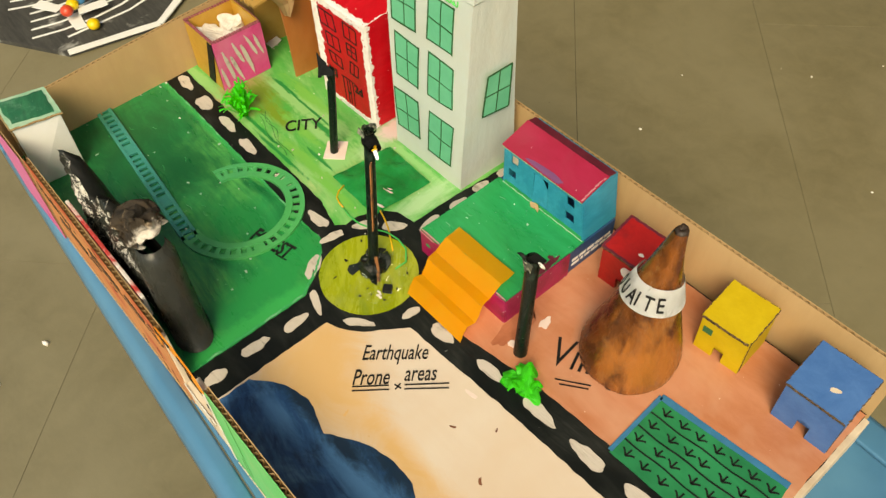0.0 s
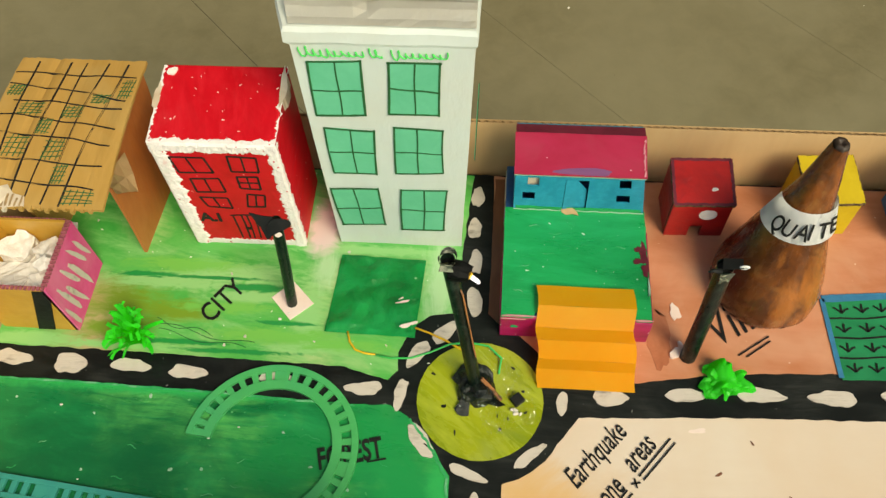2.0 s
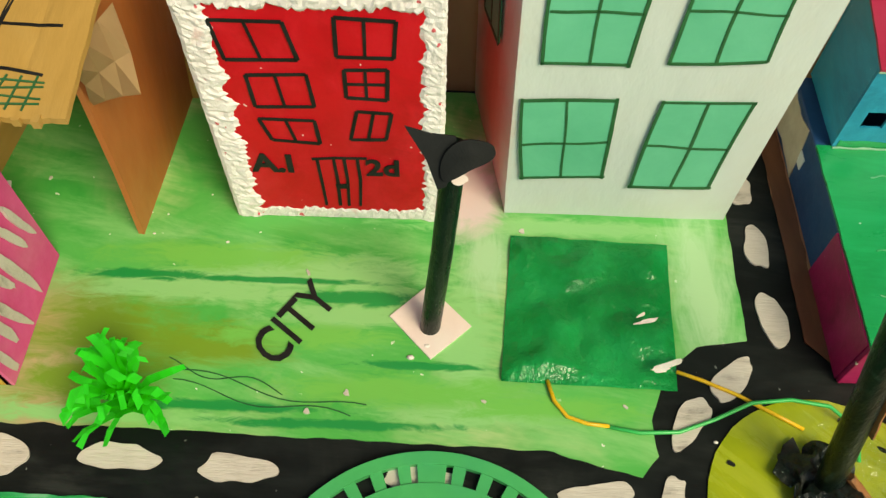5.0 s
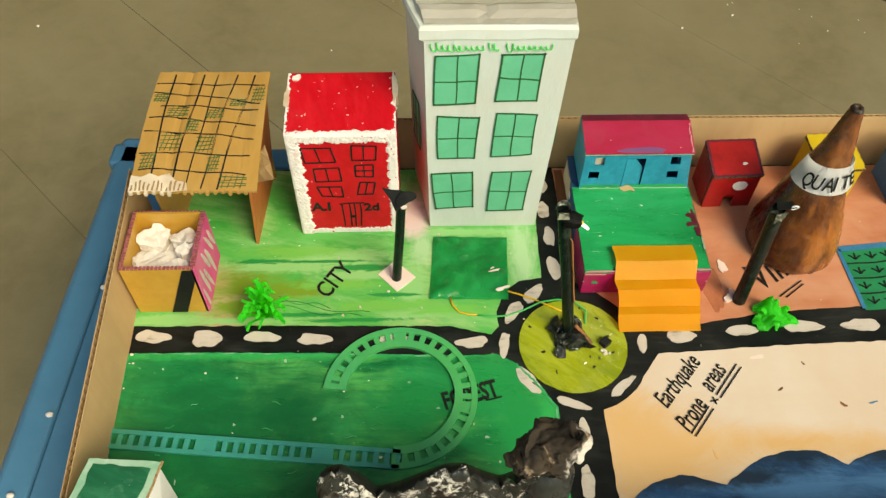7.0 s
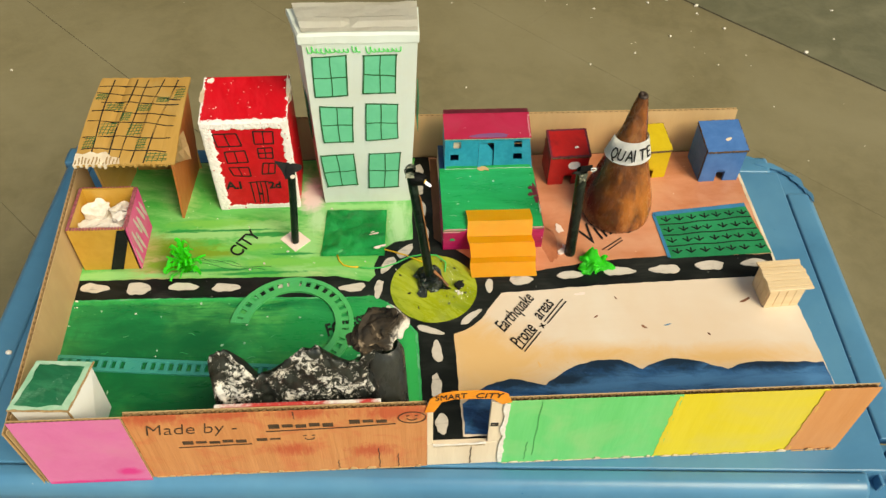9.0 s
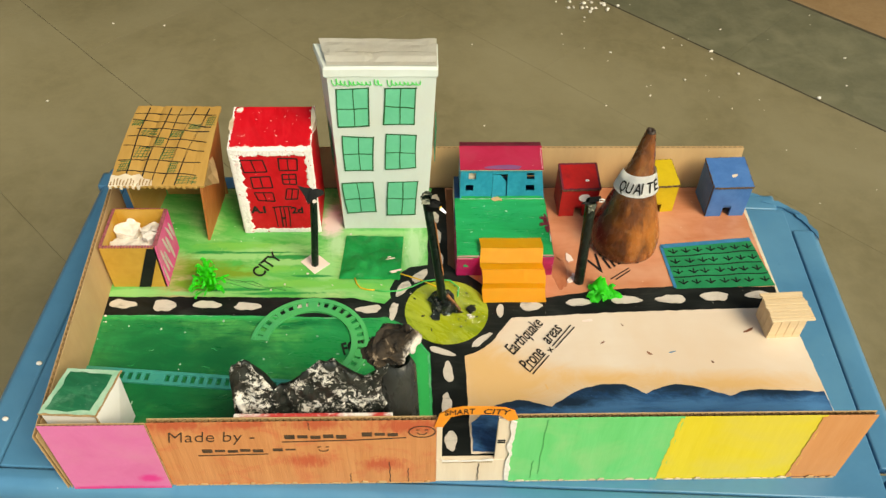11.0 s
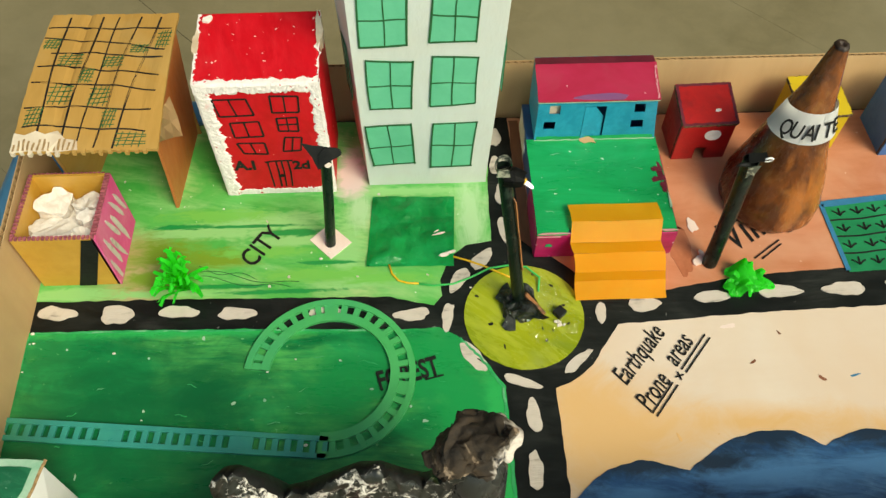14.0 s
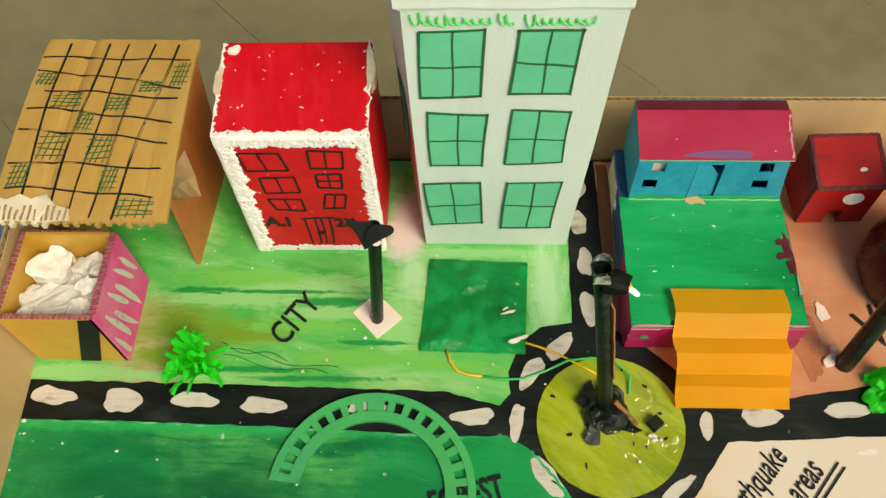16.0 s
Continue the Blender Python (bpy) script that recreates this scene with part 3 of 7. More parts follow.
def lumps(bm, cx, cy, cz, r, n, seed, flat=0.7, size=(0.25, 0.5), sub=2):
    g = random.Random(seed)
    for _ in range(n):
        s = r * g.uniform(*size)
        m = Matrix.Translation((cx + g.uniform(-r, r) * 0.8, cy + g.uniform(-r, r) * 0.8, cz + g.uniform(-0.3, 0.7) * r * flat)) @ Euler((g.random() * 6, g.random() * 6, 0)).to_matrix().to_4x4() @ Matrix.Diagonal((s, s * g.uniform(0.6, 1), s * g.uniform(0.5, 0.9), 1))
        res = bmesh.ops.create_icosphere(bm, subdivisions=sub, radius=1, matrix=m)
        for v in res["verts"]:
            v.co += 0.42 * s * noise.noise_vector(v.co * (1.1 / s)) + 0.16 * s * noise.noise_vector(v.co * (3.4 / s))


def wall_holes(bm, w, h, t, holes, m):
    """A wall w x h x t, outer face at y 0, with rectangular holes (x0, x1, z0, z1), placed by m."""
    xs = sorted({0, w, *[a for q in holes for a in q[:2]]})
    zs = sorted({0, h, *[a for q in holes for a in q[2:]]})
    first = len(bm.verts)
    made = []
    for a, b in zip(xs, xs[1:]):
        for c, d in zip(zs, zs[1:]):
            if not any(q[0] <= a and b <= q[1] and q[2] <= c and d <= q[3] for q in holes):
                made.append((a, b, c, d))
    for a, b, c, d in made:
        fs = add_box(bm, a, b, 0, t, c, d)
        for v in {v for f in fs for v in f.verts}:
            v.co = m @ v.co
    bmesh.ops.remove_doubles(bm, verts=bm.verts, dist=1e-5)


# ---- ground ----
ground = part("ground", plate([(-200, -200), (200, -200), (200, 200), (-200, 200)], -0.02, -0.004), GROUT)
tagged(ground, "grey stone paved floor with dark joints", "ground", "", "structure")
SLAB_TURN, SLAB_W, SLAB_L, SLAB_O = -46.0, 0.478, 1.43, (1.394, 1.742)

# ---- hall: unseen roof and plain walls added to block light, open towards the sun ----
PLASTER = paint("dull plaster", (0.42, 0.39, 0.32), (0.48, 0.45, 0.37), None, 6, (1, 1, 1), 0.8, 0.2, everywhere=True)
tagged(part("ceiling", box(-5, 7, 0.6, 8.0, 3.0, 3.2), PLASTER), "unseen plaster ceiling added to block light from above", "ceiling", "", "structure")
tagged(part("unseen_wall_back", box(-5, 7, 8.0, 8.2, -0.02, 3.0), PLASTER), "unseen plaster wall added to block light from behind", "wall", "", "structure")
tagged(part("unseen_wall_left", box(-5.2, -5, -1.0, 8.0, -0.02, 3.0), PLASTER), "unseen plaster side wall added to block light", "wall", "", "structure")

# ---- table ----
TT = 0.552
table = thing("plastic_table", 0.457, 0.236, 0, "worn blue moulded plastic table with broken corners", "table", -3.2)
tx0, tx1, ty0, ty1 = -0.572, 0.573, -0.266, 0.302
bm = bmesh.new()
add_box(bm, tx0 + 0.045, tx1 - 0.045, ty0 + 0.0285, ty1 - 0.0445, TT - 0.012, TT, 0.002)
part("tabletop", bm, TABLE, table)


def rim(name, a, b, out, wide=0.043):
    """One rounded moulded edge from a to b; out is the way outwards."""
    a, b, o = Vector((*a, 0)), Vector((*b, 0)), Vector((*out, 0))
    prof = [(wide, -0.004), (wide - 0.0010, -0.0006), (wide - 0.0022, 0.0001), (wide - 0.0034, 0.0004), (0.0150, 0.0004), (0.0135, 0.0002), (0.0105, -0.0010), (0.006, -0.0042), (0.0025, -0.0090), (0.0, -0.018), (-0.001, -0.05), (0.004, -0.05), (0.006, -0.014), (wide, -0.012)]
    bm = bmesh.new()
    rows = [[bm.verts.new(p - o * d + Vector((0, 0, TT + z))) for d, z in prof] for p in (a, a.lerp(b, 0.004), a.lerp(b, 0.33), a.lerp(b, 0.66), a.lerp(b, 0.996), b)]
    for r, s in zip(rows, rows[1:]):
        for i in range(len(prof)):
            j = (i + 1) % len(prof)
            bm.faces.new((r[i], r[j], s[j], s[i]))
    bm.faces.new(rows[0]), bm.faces.new(rows[-1][::-1])
    return part(name, bm, TABLE, table, "", True)


rim("rim", (tx0, ty0), (tx1 - 0.075, ty0), (0, -1), 0.027)
rim("rim", (tx0, ty1), (tx1 - 0.055, ty1), (0, 1))
rim("rim", (tx0, ty0), (tx0, ty1), (-1, 0))
rim("rim", (tx1, ty0 + 0.07), (tx1, ty1 - 0.09), (1, 0))
for sx, sy in ((tx0 + 0.07, ty0 + 0.07), (tx1 - 0.07, ty0 + 0.07), (tx0 + 0.07, ty1 - 0.07), (tx1 - 0.07, ty1 - 0.07)):
    bm = bmesh.new()
    add_box(bm, -0.03, 0.03, -0.03, 0.03, 0.0, TT - 0.012, 0.006)
    for v in bm.verts:
        k = 0.55 + 0.45 * v.co.z / TT
        v.co.x, v.co.y = sx + v.co.x * k, sy + v.co.y * k
    part("leg", bm, TABLE, table)
# broken front corner: stiffening ribs laid bare, and a torn skirt
bm = bmesh.new()
add_poly(bm, [(tx1 - 0.08, ty0 + 0.004), (tx1 - 0.028, ty0 + 0.010), (tx1 - 0.006, ty0 + 0.030), (tx1 - 0.004, ty0 + 0.075), (tx1 - 0.05, ty0 + 0.075), (tx1 - 0.08, ty0 + 0.05)], TT - 0.034, TT - 0.026)
part("corner_shelf", bm, TABLE, table, "broken corner with bare plastic ribs")
for k in range(4):
    bm = bmesh.new()
    add_box(bm, tx1 - 0.078 + k * 0.022, tx1 - 0.074 + k * 0.022, ty0 + 0.012 + k * 0.004, ty0 + 0.05 + k * 0.006, TT - 0.027, TT - 0.006 - 0.003 * (k % 2), 0.001)
    part("rib", bm, TABLE, table)
bm = bmesh.new()
add_box(bm, tx1 - 0.08, tx1 - 0.01, ty0 + 0.030, ty0 + 0.034, TT - 0.027, TT - 0.008, 0.001)
part("rib", bm, TABLE, table)
# cracked far corner: jagged slivers of the broken edge, some bent up
for k, (x, y, l, w, a, up) in enumerate(((tx1 - 0.052, ty1 - 0.030, 0.050, 0.010, -18, 5), (tx1 - 0.020, ty1 - 0.058, 0.046, 0.011, -68, 9), (tx1 - 0.090, ty1 - 0.010, 0.034, 0.008, -4, 4), (tx1 - 0.008, ty1 - 0.088, 0.040, 0.007, -80, 14), (tx1 - 0.034, ty1 - 0.044, 0.030, 0.006, -42, -12))):
    bm = plate(wobbly([(-l / 2, -w * 0.4), (-l * 0.1, -w / 2), (l / 2, -w * 0.2), (l * 0.30, w * 0.25), (l * 0.05, w / 2), (-l * 0.25, w * 0.2)], 0.005, 0.0018, k + 3), 0, 0.0026)
    part("broken_sliver", move(bm, pose(x, y, TT - 0.002, up, 4 - 3 * k, a)), TABLE, table, "jagged sliver of cracked blue plastic")
bm = plate(wobbly([(tx1 - 0.105, ty1 - 0.046), (tx1 - 0.045, ty1 - 0.046), (tx1 - 0.045, ty1 - 0.100), (tx1 - 0.006, ty1 - 0.100), (tx1 - 0.012, ty1 - 0.055), (tx1 - 0.045, ty1 - 0.018), (tx1 - 0.105, ty1 - 0.008)], 0.008, 0.003, 6), TT - 0.010, TT - 0.004)
part("corner_shelf", bm, TABLE, table, "cracked far corner of the tabletop")

# ---- model board ----
ZB = 0.598
board = thing("model_board", 0, 0, 0, "painted cardboard tray with a model town layout", "model base")
part("base", box(0.002, 0.912, 0.008, 0.464, TT + 0.0005, ZB, 0.001), CARD_WHITE, board, "pale cardboard carton under the painted layout")
part("road", plate(wobbly([(0, 0.006), (0.916, 0.006), (0.908, 0.2), (0.906, 0.468), (0, 0.468)], 0.006, 0.001, 3), ZB, ZB + 0.0008), ROAD, board, "black painted road crossing with a roundabout")
L1, L2, L3 = ZB + 0.0008, ZB + 0.0015, ZB + 0.0021
CX, CY = 0.4545, 0.2215
part("city_ground", plate(wobbly([(0.0, 0.251), (0.149, 0.250), (0.332, 0.246), (0.360, 0.238), (0.372, 0.236), (0.380, 0.246), (0.378, 0.262), (0.388, 0.288), (0.405, 0.302), (0.430, 0.306), (0.431, 0.376), (0.437, 0.466), (0.0, 0.466)], 0.004, 0.0013, 5), L1, L2), CITY, board, "streaky light green painted city ground")
part("forest_ground", plate(wobbly([(0.002, 0.219), (0.08, 0.2185), (0.2, 0.216), (0.342, 0.211), (0.376, 0.212), (0.392, 0.203), (0.411, 0.184), (0.432, 0.152), (0.434, 0.065), (0.434, 0.010), (0.002, 0.010)], 0.004, 0.001, 6), L1, L2), FOREST, board, "dark green painted forest ground")
part("sand_ground", plate(wobbly([(0.540, 0.210), (0.602, 0.213), (0.677, 0.218), (0.873, 0.224), (0.912, 0.226), (0.918, 0.120), (0.921, 0.010), (0.478, 0.010), (0.476, 0.148), (0.490, 0.154), (0.512, 0.170), (0.527, 0.192)], 0.004, 0.0012, 7), L1, L2), SAND, board, "pale sandy painted ground")
part("village_ground", plate(wobbly([(0.560, 0.240), (0.594, 0.2455), (0.669, 0.2585), (0.762, 0.2635), (0.907, 0.262), (0.906, 0.466), (0.458, 0.466), (0.4605, 0.310), (0.482, 0.290), (0.510, 0.265), (0.532, 0.244)], 0.004, 0.0012, 8), L1, L2), VILLAGE, board, "terracotta painted village ground")
part("brown_strip", plate(wobbly([(0.4585, 0.306), (0.4690, 0.296), (0.4695, 0.462), (0.4590, 0.462)], 0.004, 0.0012, 18), L2, L2 + 0.0005), BROWN, board, "dark brown paint beside the platform")
part("paint_stain", plate(blob(0.612, 0.292, 0.022, 0.060, 8, 14, 24, 0.22), L2, L2 + 0.0003), STAIN, board, "brown stain on the terracotta paint")
part("sea", plate(wobbly([(0.480, 0.050), (0.500, 0.068), (0.522, 0.078), (0.536, 0.081), (0.549, 0.080), (0.566, 0.075), (0.579, 0.072), (0.592, 0.082), (0.609, 0.092), (0.626, 0.099), (0.645, 0.103), (0.660, 0.104), (0.674, 0.102), (0.697, 0.089), (0.716, 0.098), (0.735, 0.103), (0.761, 0.099), (0.782, 0.091), (0.799, 0.085), (0.815, 0.091), (0.836, 0.094), (0.880, 0.092), (0.917, 0.089), (0.9195, 0.012), (0.480, 0.012)], 0.0022, 0.0016, 9), L2, L3), SEA, board, "dark blue painted sea with a wavy shore")
part("roundabout", plate(wobbly([(CX + 0.0555 * math.cos(a * math.pi / 24), CY + 0.0545 * math.sin(a * math.pi / 24)) for a in range(48)], 0.004, 0.0008, 2), L1, L2 + 0.0004), LIME, board, "glossy lime green painted roundabout")
for k, (x, y, l, w, a) in enumerate(((0.024, 0.238, 0.035, 0.014, -4), (0.079, 0.235, 0.030, 0.020, -2), (0.135, 0.236, 0.035, 0.012, 0), (0.190, 0.233, 0.034, 0.012, -3), (0.272, 0.232, 0.034, 0.013, -2), (0.351, 0.226, 0.032, 0.012, 3), (0.568, 0.230, 0.030, 0.015, 2), (0.632, 0.236, 0.036, 0.012, 3), (0.697, 0.240, 0.042, 0.014, -2), (0.760, 0.2405, 0.042, 0.014, 1), (0.821, 0.245, 0.040, 0.014, 2), (0.880, 0.247, 0.034, 0.012, 3), (0.384, 0.223, 0.030, 0.011, 82), (0.405, 0.182, 0.034, 0.015, -55), (0.446, 0.156, 0.034, 0.009, -20), (0.499, 0.174, 0.034, 0.009, 42), (0.526, 0.222, 0.023, 0.010, 85), (0.396, 0.262, 0.030, 0.013, 52), (0.419, 0.285, 0.030, 0.013, 50), (0.445, 0.318, 0.032, 0.014, 98), (0.444, 0.362, 0.026, 0.013, 88), (0.441, 0.400, 0.024, 0.013, 88), (0.442, 0.440, 0.024, 0.012, 88), (0.454, 0.123, 0.030, 0.013, 92), (0.451, 0.076, 0.032, 0.013, 88), (0.455, 0.026, 0.026, 0.014, 90))):
    part("road_dash", plate(wobbly(blob(x, y, l, w, a, k, 16, 0.17, 2.2), 0.0013, 0.0019, k, 1), L1, L1 + 0.0011), DASH, board)
rg = random.Random(4)
for k in range(15):
    x, y = rg.choice([(rg.uniform(0.004, 0.016), rg.uniform(0.17, 0.26)), (rg.uniform(0.02, 0.33), rg.uniform(0.03, 0.21)), (rg.uniform(0.1, 0.4), rg.uniform(0.26, 0.36)), (rg.uniform(0.4, 0.5), rg.uniform(0.18, 0.26))])
    bm = bmesh.new()
    bmesh.ops.create_icosphere(bm, subdivisions=1, radius=rg.uniform(0.0007, 0.0018), matrix=pose(x, y, L2 + 0.0006) @ Matrix.Diagonal((1.3, 0.9, 0.6, 1)))
    crumb = part("crumb", bm, FOAM, None, "", True)
    tagged(crumb, "tiny white foam crumb on the painted board", "crumb", "foam crumbs on the board")
for k, (pts, w) in enumerate(((((0.004, 0.2175), (0.10, 0.2170), (0.22, 0.2140), (0.345, 0.2095)), 0.0016), (((0.0035, 0.214), (0.0045, 0.15), (0.0035, 0.08), (0.004, 0.02)), 0.0014), (((0.394, 0.2005), (0.411, 0.181), (0.430, 0.151), (0.4315, 0.10), (0.4325, 0.03)), 0.0022))):
    bm = bmesh.new()
    line = []
    for a, b in zip(pts, pts[1:]):
        line += [tuple(Vector(a).lerp(Vector(b), i / 14) + Vector((0.0005 * math.sin(i * 1.3 + k), 0.0005 * math.sin(i * 2.1)))) for i in range(14)]
    stroke(bm, line + [pts[-1]], w, 0.0004, k + 40)
    part("paint_outline", move(bm, pose(0, 0, L2 + 0.0001)), EDGE_GREEN, board, "lighter green outline of the forest paint")
# Light green scuffs; those on the platform lawn are painted glossy highlights.
g = random.Random(91)
for k in range(34):
    x, y = (g.uniform(0.02, 0.41), g.uniform(0.09, 0.205)) if k < 22 else (g.uniform(0.48, 0.59), g.uniform(0.30, 0.385))
    z = L2 if k < 22 else 0.598 + 0.0017 + 0.0372
    a, l = g.uniform(-0.5, 0.5), g.uniform(0.003, 0.011)
    bm = bmesh.new()
    stroke(bm, [(x + l * (i / 5 - 0.5) * math.cos(a), y + l * (i / 5 - 0.5) * math.sin(a) + 0.0008 * math.sin(i * 1.2 + k)) for i in range(6)], g.uniform(0.0003, 0.0008), 0.0003, k)
    part("gloss_scuff", move(bm, pose(0, 0, z + 0.0001)), EDGE_GREEN, board)
# field rows and drawn plants
part("field", plate(wobbly([(0.770, 0.2585), (0.909, 0.2635), (0.8985, 0.3555), (0.7665, 0.3405)], 0.005, 0.0008, 11), L2, L3), FIELD, board, "green painted crop field")
for a, b, w in (((0.7655, 0.3385), (0.7695, 0.2600), 0.0045), ((0.7655, 0.3385), (0.8990, 0.3525), 0.0070)):
    bm = bmesh.new()
    stroke(bm, [tuple(Vector(a).lerp(Vector(b), i / 14)) for i in range(15)], w, 0.0004, 2)
    part("field_border", move(bm, pose(0, 0, L3 + 0.0002)), FIELD_BLUE, board)
bm = bmesh.new()
for r in range(1, 4):
    f = r / 4
    p0, p1 = Vector((0.769, 0.337)).lerp(Vector((0.771, 0.260)), f), Vector((0.899, 0.352)).lerp(Vector((0.907, 0.265)), f)
    stroke(bm, [tuple(p0.lerp(p1, i / 12) + Vector((0, 0.0008 * math.sin(i * 1.3 + r)))) for i in range(13)], 0.0016, 0.0004, r)
move(bm, pose(0, 0, L3 + 0.0001))
part("furrow", bm, INK, board)
for r in range(4):
    f = (r + 0.55) / 4
    for c in range(7):
        p0, p1 = Vector((0.770, 0.337)).lerp(Vector((0.772, 0.260)), f), Vector((0.897, 0.350)).lerp(Vector((0.906, 0.265)), f)
        q = p0.lerp(p1, (c + 0.55 + rg.uniform(-0.1, 0.1)) / 7)
        bm = bmesh.new()
        for dx, dy in ((-0.0068, 0.0055), (0.0005, 0.0088), (0.0068, 0.0050)):
            stroke(bm, [(q.x, q.y - 0.003), (q.x + dx * 0.6, q.y - 0.003 + dy * 0.75), (q.x + dx, q.y - 0.003 + dy)], 0.0017, 0.0004, c)
        move(bm, pose(0, 0, L3 + 0.0003))
        part("drawn_plant", bm, INK, board)

# words painted on the ground
def ground_text(body, x, y, size, angle, shear=0.1, width=1.0, bold=0.0):
    return lettering(body, size, pose(x, y, L3 + 0.0004, 0, 0, angle), INK, board, "lettering", shear, width, bold)


ground_text("CITY", 0.200, 0.281, 0.0285, 56, 0.1, 0.76, 0.0003)
ground_text("FOREST", 0.322, 0.151, 0.026, 15, 0.0, 0.62, 0.0006)
ground_text("Village", 0.664, 0.283, 0.050, 30, 0.2, 0.72, -0.0002)
ground_text("Earthquake", 0.5375, 0.1475, 0.0255, 49, 0.3, 0.58, 0.0001)
ground_text("Prone", 0.5540, 0.1225, 0.0255, 50, 0.3, 0.60, 0.0001)
ground_text("areas", 0.5850, 0.1640, 0.0255, 50, 0.3, 0.60, 0.0001)
for a, b in (((0.556, 0.122), (0.579, 0.150)), ((0.5595, 0.119), (0.583, 0.1475)), ((0.589, 0.162), (0.617, 0.196)), ((0.5925, 0.159), (0.621, 0.1925)), ((0.582, 0.155), (0.590, 0.157)), ((0.585, 0.160), (0.587, 0.152)), ((0.683, 0.2765), (0.712, 0.297)), ((0.690, 0.2755), (0.713, 0.2925)), ((0.362, 0.160), (0.378, 0.164))):
    p0, p1 = Vector(a), Vector(b)
    bm = bmesh.new()
    stroke(bm, [tuple(p0.lerp(p1, i / 6)) for i in range(7)], 0.0014, 0.0004, 3)
    part("underline", move(bm, pose(0, 0, L3 + 0.0002)), INK, board)

# walls of the tray
WH = 0.134
corrugated("left_wall", 0.400, 0.130, pose(-0.0080, 0.400, TT + 0.0005, 0, 2, -88.0), CARD, board, 0.005, 0.0078, "bare brown corrugated cardboard side wall")
corrugated("back_wall", 0.745, 0.113, pose(0.908, 0.4745, TT + 0.0005, 6, 0, 180), CARD, board, 0.005, 0.0078, "bare brown corrugated cardboard back wall")
corrugated("front_wall", 0.308, WH, pose(0.129, 0, TT + 0.0005), SALMON, board, 0.006, 0.0078, "salmon painted corrugated cardboard panel")
corrugated("pink_panel", 0.112, WH + 0.001, pose(0.0165, -0.0035, TT + 0.0005), PINK, board, 0.0035, 0.006, "pink card panel on the front wall")
corrugated("green_panel", 0.185, WH + 0.002, pose(0.519, 0, TT + 0.0005), SPRING, board, 0.006, 0.0078, "spring green painted corrugated cardboard panel")
corrugated("yellow_panel", 0.156, WH + 0.001, pose(0.704, 0.0005, TT + 0.0005), YELWALL, board, 0.006, 0.0078, "yellow painted corrugated cardboard panel")
corrugated("orange_panel", 0.056, WH, pose(0.860, 0.001, TT + 0.0005), ORWALL, board, 0.006, 0.0078, "orange painted corrugated cardboard panel")
gate = part("gate", box(0.437, 0.519, 0.0005, 0.006, TT + 0.0005, 0.602, 0.0008), CREAM, board, "cream cardboard gate with an orange arch")
part("gate_post", box(0.437, 0.4435, 0.0008, 0.0055, 0.602, 0.684, 0.0006), CREAM, gate)
part("gate_post", box(0.5035, 0.519, 0.0008, 0.0055, 0.602, 0.686, 0.0006), CREAM, gate)
arch = [(x, z + 0.009 * min(1, max(0, (z - 0.676) / 0.012))) for x, z in ((0.4345, 0.676), (0.440, 0.692), (0.450, 0.7015), (0.465, 0.7055), (0.490, 0.705), (0.508, 0.7030), (0.519, 0.697), (0.5240, 0.684), (0.514, 0.682), (0.5035, 0.6890), (0.490, 0.6905), (0.465, 0.691), (0.452, 0.687), (0.444, 0.676))]
bm = plate([(x, z) for x, z in arch], 0, 0.0012)
move(bm, plane_matrix((0, -0.0006, 0), (1, 0, 0), (0, 0, 1)))
part("gate_arch", bm, GATE_OR, gate, "orange paper arch with handwritten words")
lettering("SMART", 0.0130, plane_matrix((0.445, -0.0021, 0.6990), (1, 0, 0.12), (-0.12, 0, 1)), INK, gate, "lettering", 0.15, 0.8)
lettering("CITY", 0.0130, plane_matrix((0.485, -0.0021, 0.7018), (1, 0, -0.06), (0.06, 0, 1)), INK, gate, "lettering", 0.15, 1.0)
g = random.Random(15)
bm = bmesh.new()
for k in range(26):
    x = 0.4445 + 0.0022 * k
    add_box(bm, x, x + 0.0013, -0.0003, 0.0050, 0.5965 + 0.0016 * noise.noise(Vector((x * 90, 0, 0))), 0.5992 + 0.0016 * noise.noise(Vector((x * 90, 0, 0))))
part("torn_flutes", bm, CARD_EDGE, gate, "torn brown flutes under the opening")
bm = plate(wobbly([(0.4440, 0.6000), (0.503, 0.6010), (0.503, 0.6042), (0.470, 0.6030), (0.4440, 0.6040)], 0.002, 0.0020, 33), 0, 0.0008)
part("torn_facing", move(bm, plane_matrix((0, -0.0003, 0), (1, 0, 0), (0, 0, 1))), FOAM, gate, "white torn paper along the sill")
bm = plate(wobbly([(0.5165, 0.5560), (0.5225, 0.5560), (0.5215, 0.620), (0.5235, 0.683), (0.5160, 0.686), (0.5175, 0.620)], 0.003, 0.0025, 35), 0, 0.0006)
part("torn_facing", move(bm, plane_matrix((0, -0.0006, 0), (1, 0, 0), (0, 0, 1))), FOAM, gate, "white smear where the post meets the panel")
for x, z0, z1, m in ((0.556, 0.570, 0.686, SPRING_DARK), (0.548, 0.560, 0.600, SPRING_DARK), (0.486, 0.556, 0.594, PENCIL), (0.384, 0.554, 0.600, PENCIL), (0.405, 0.554, 0.585, PENCIL), (0.338, 0.554, 0.575, PENCIL), (0.300, 0.670, 0.685, PENCIL)):
    bm = bmesh.new()
    stroke(bm, [(0.0006 * math.sin(i * 1.3 + x * 90), z0 + (z1 - z0) * i / 12) for i in range(13)], 0.0009, 0.0003, 4)
    part("crease", move(bm, plane_matrix((x, -0.0001, 0), (1, 0, 0), (0, 0, 1))), m, board)
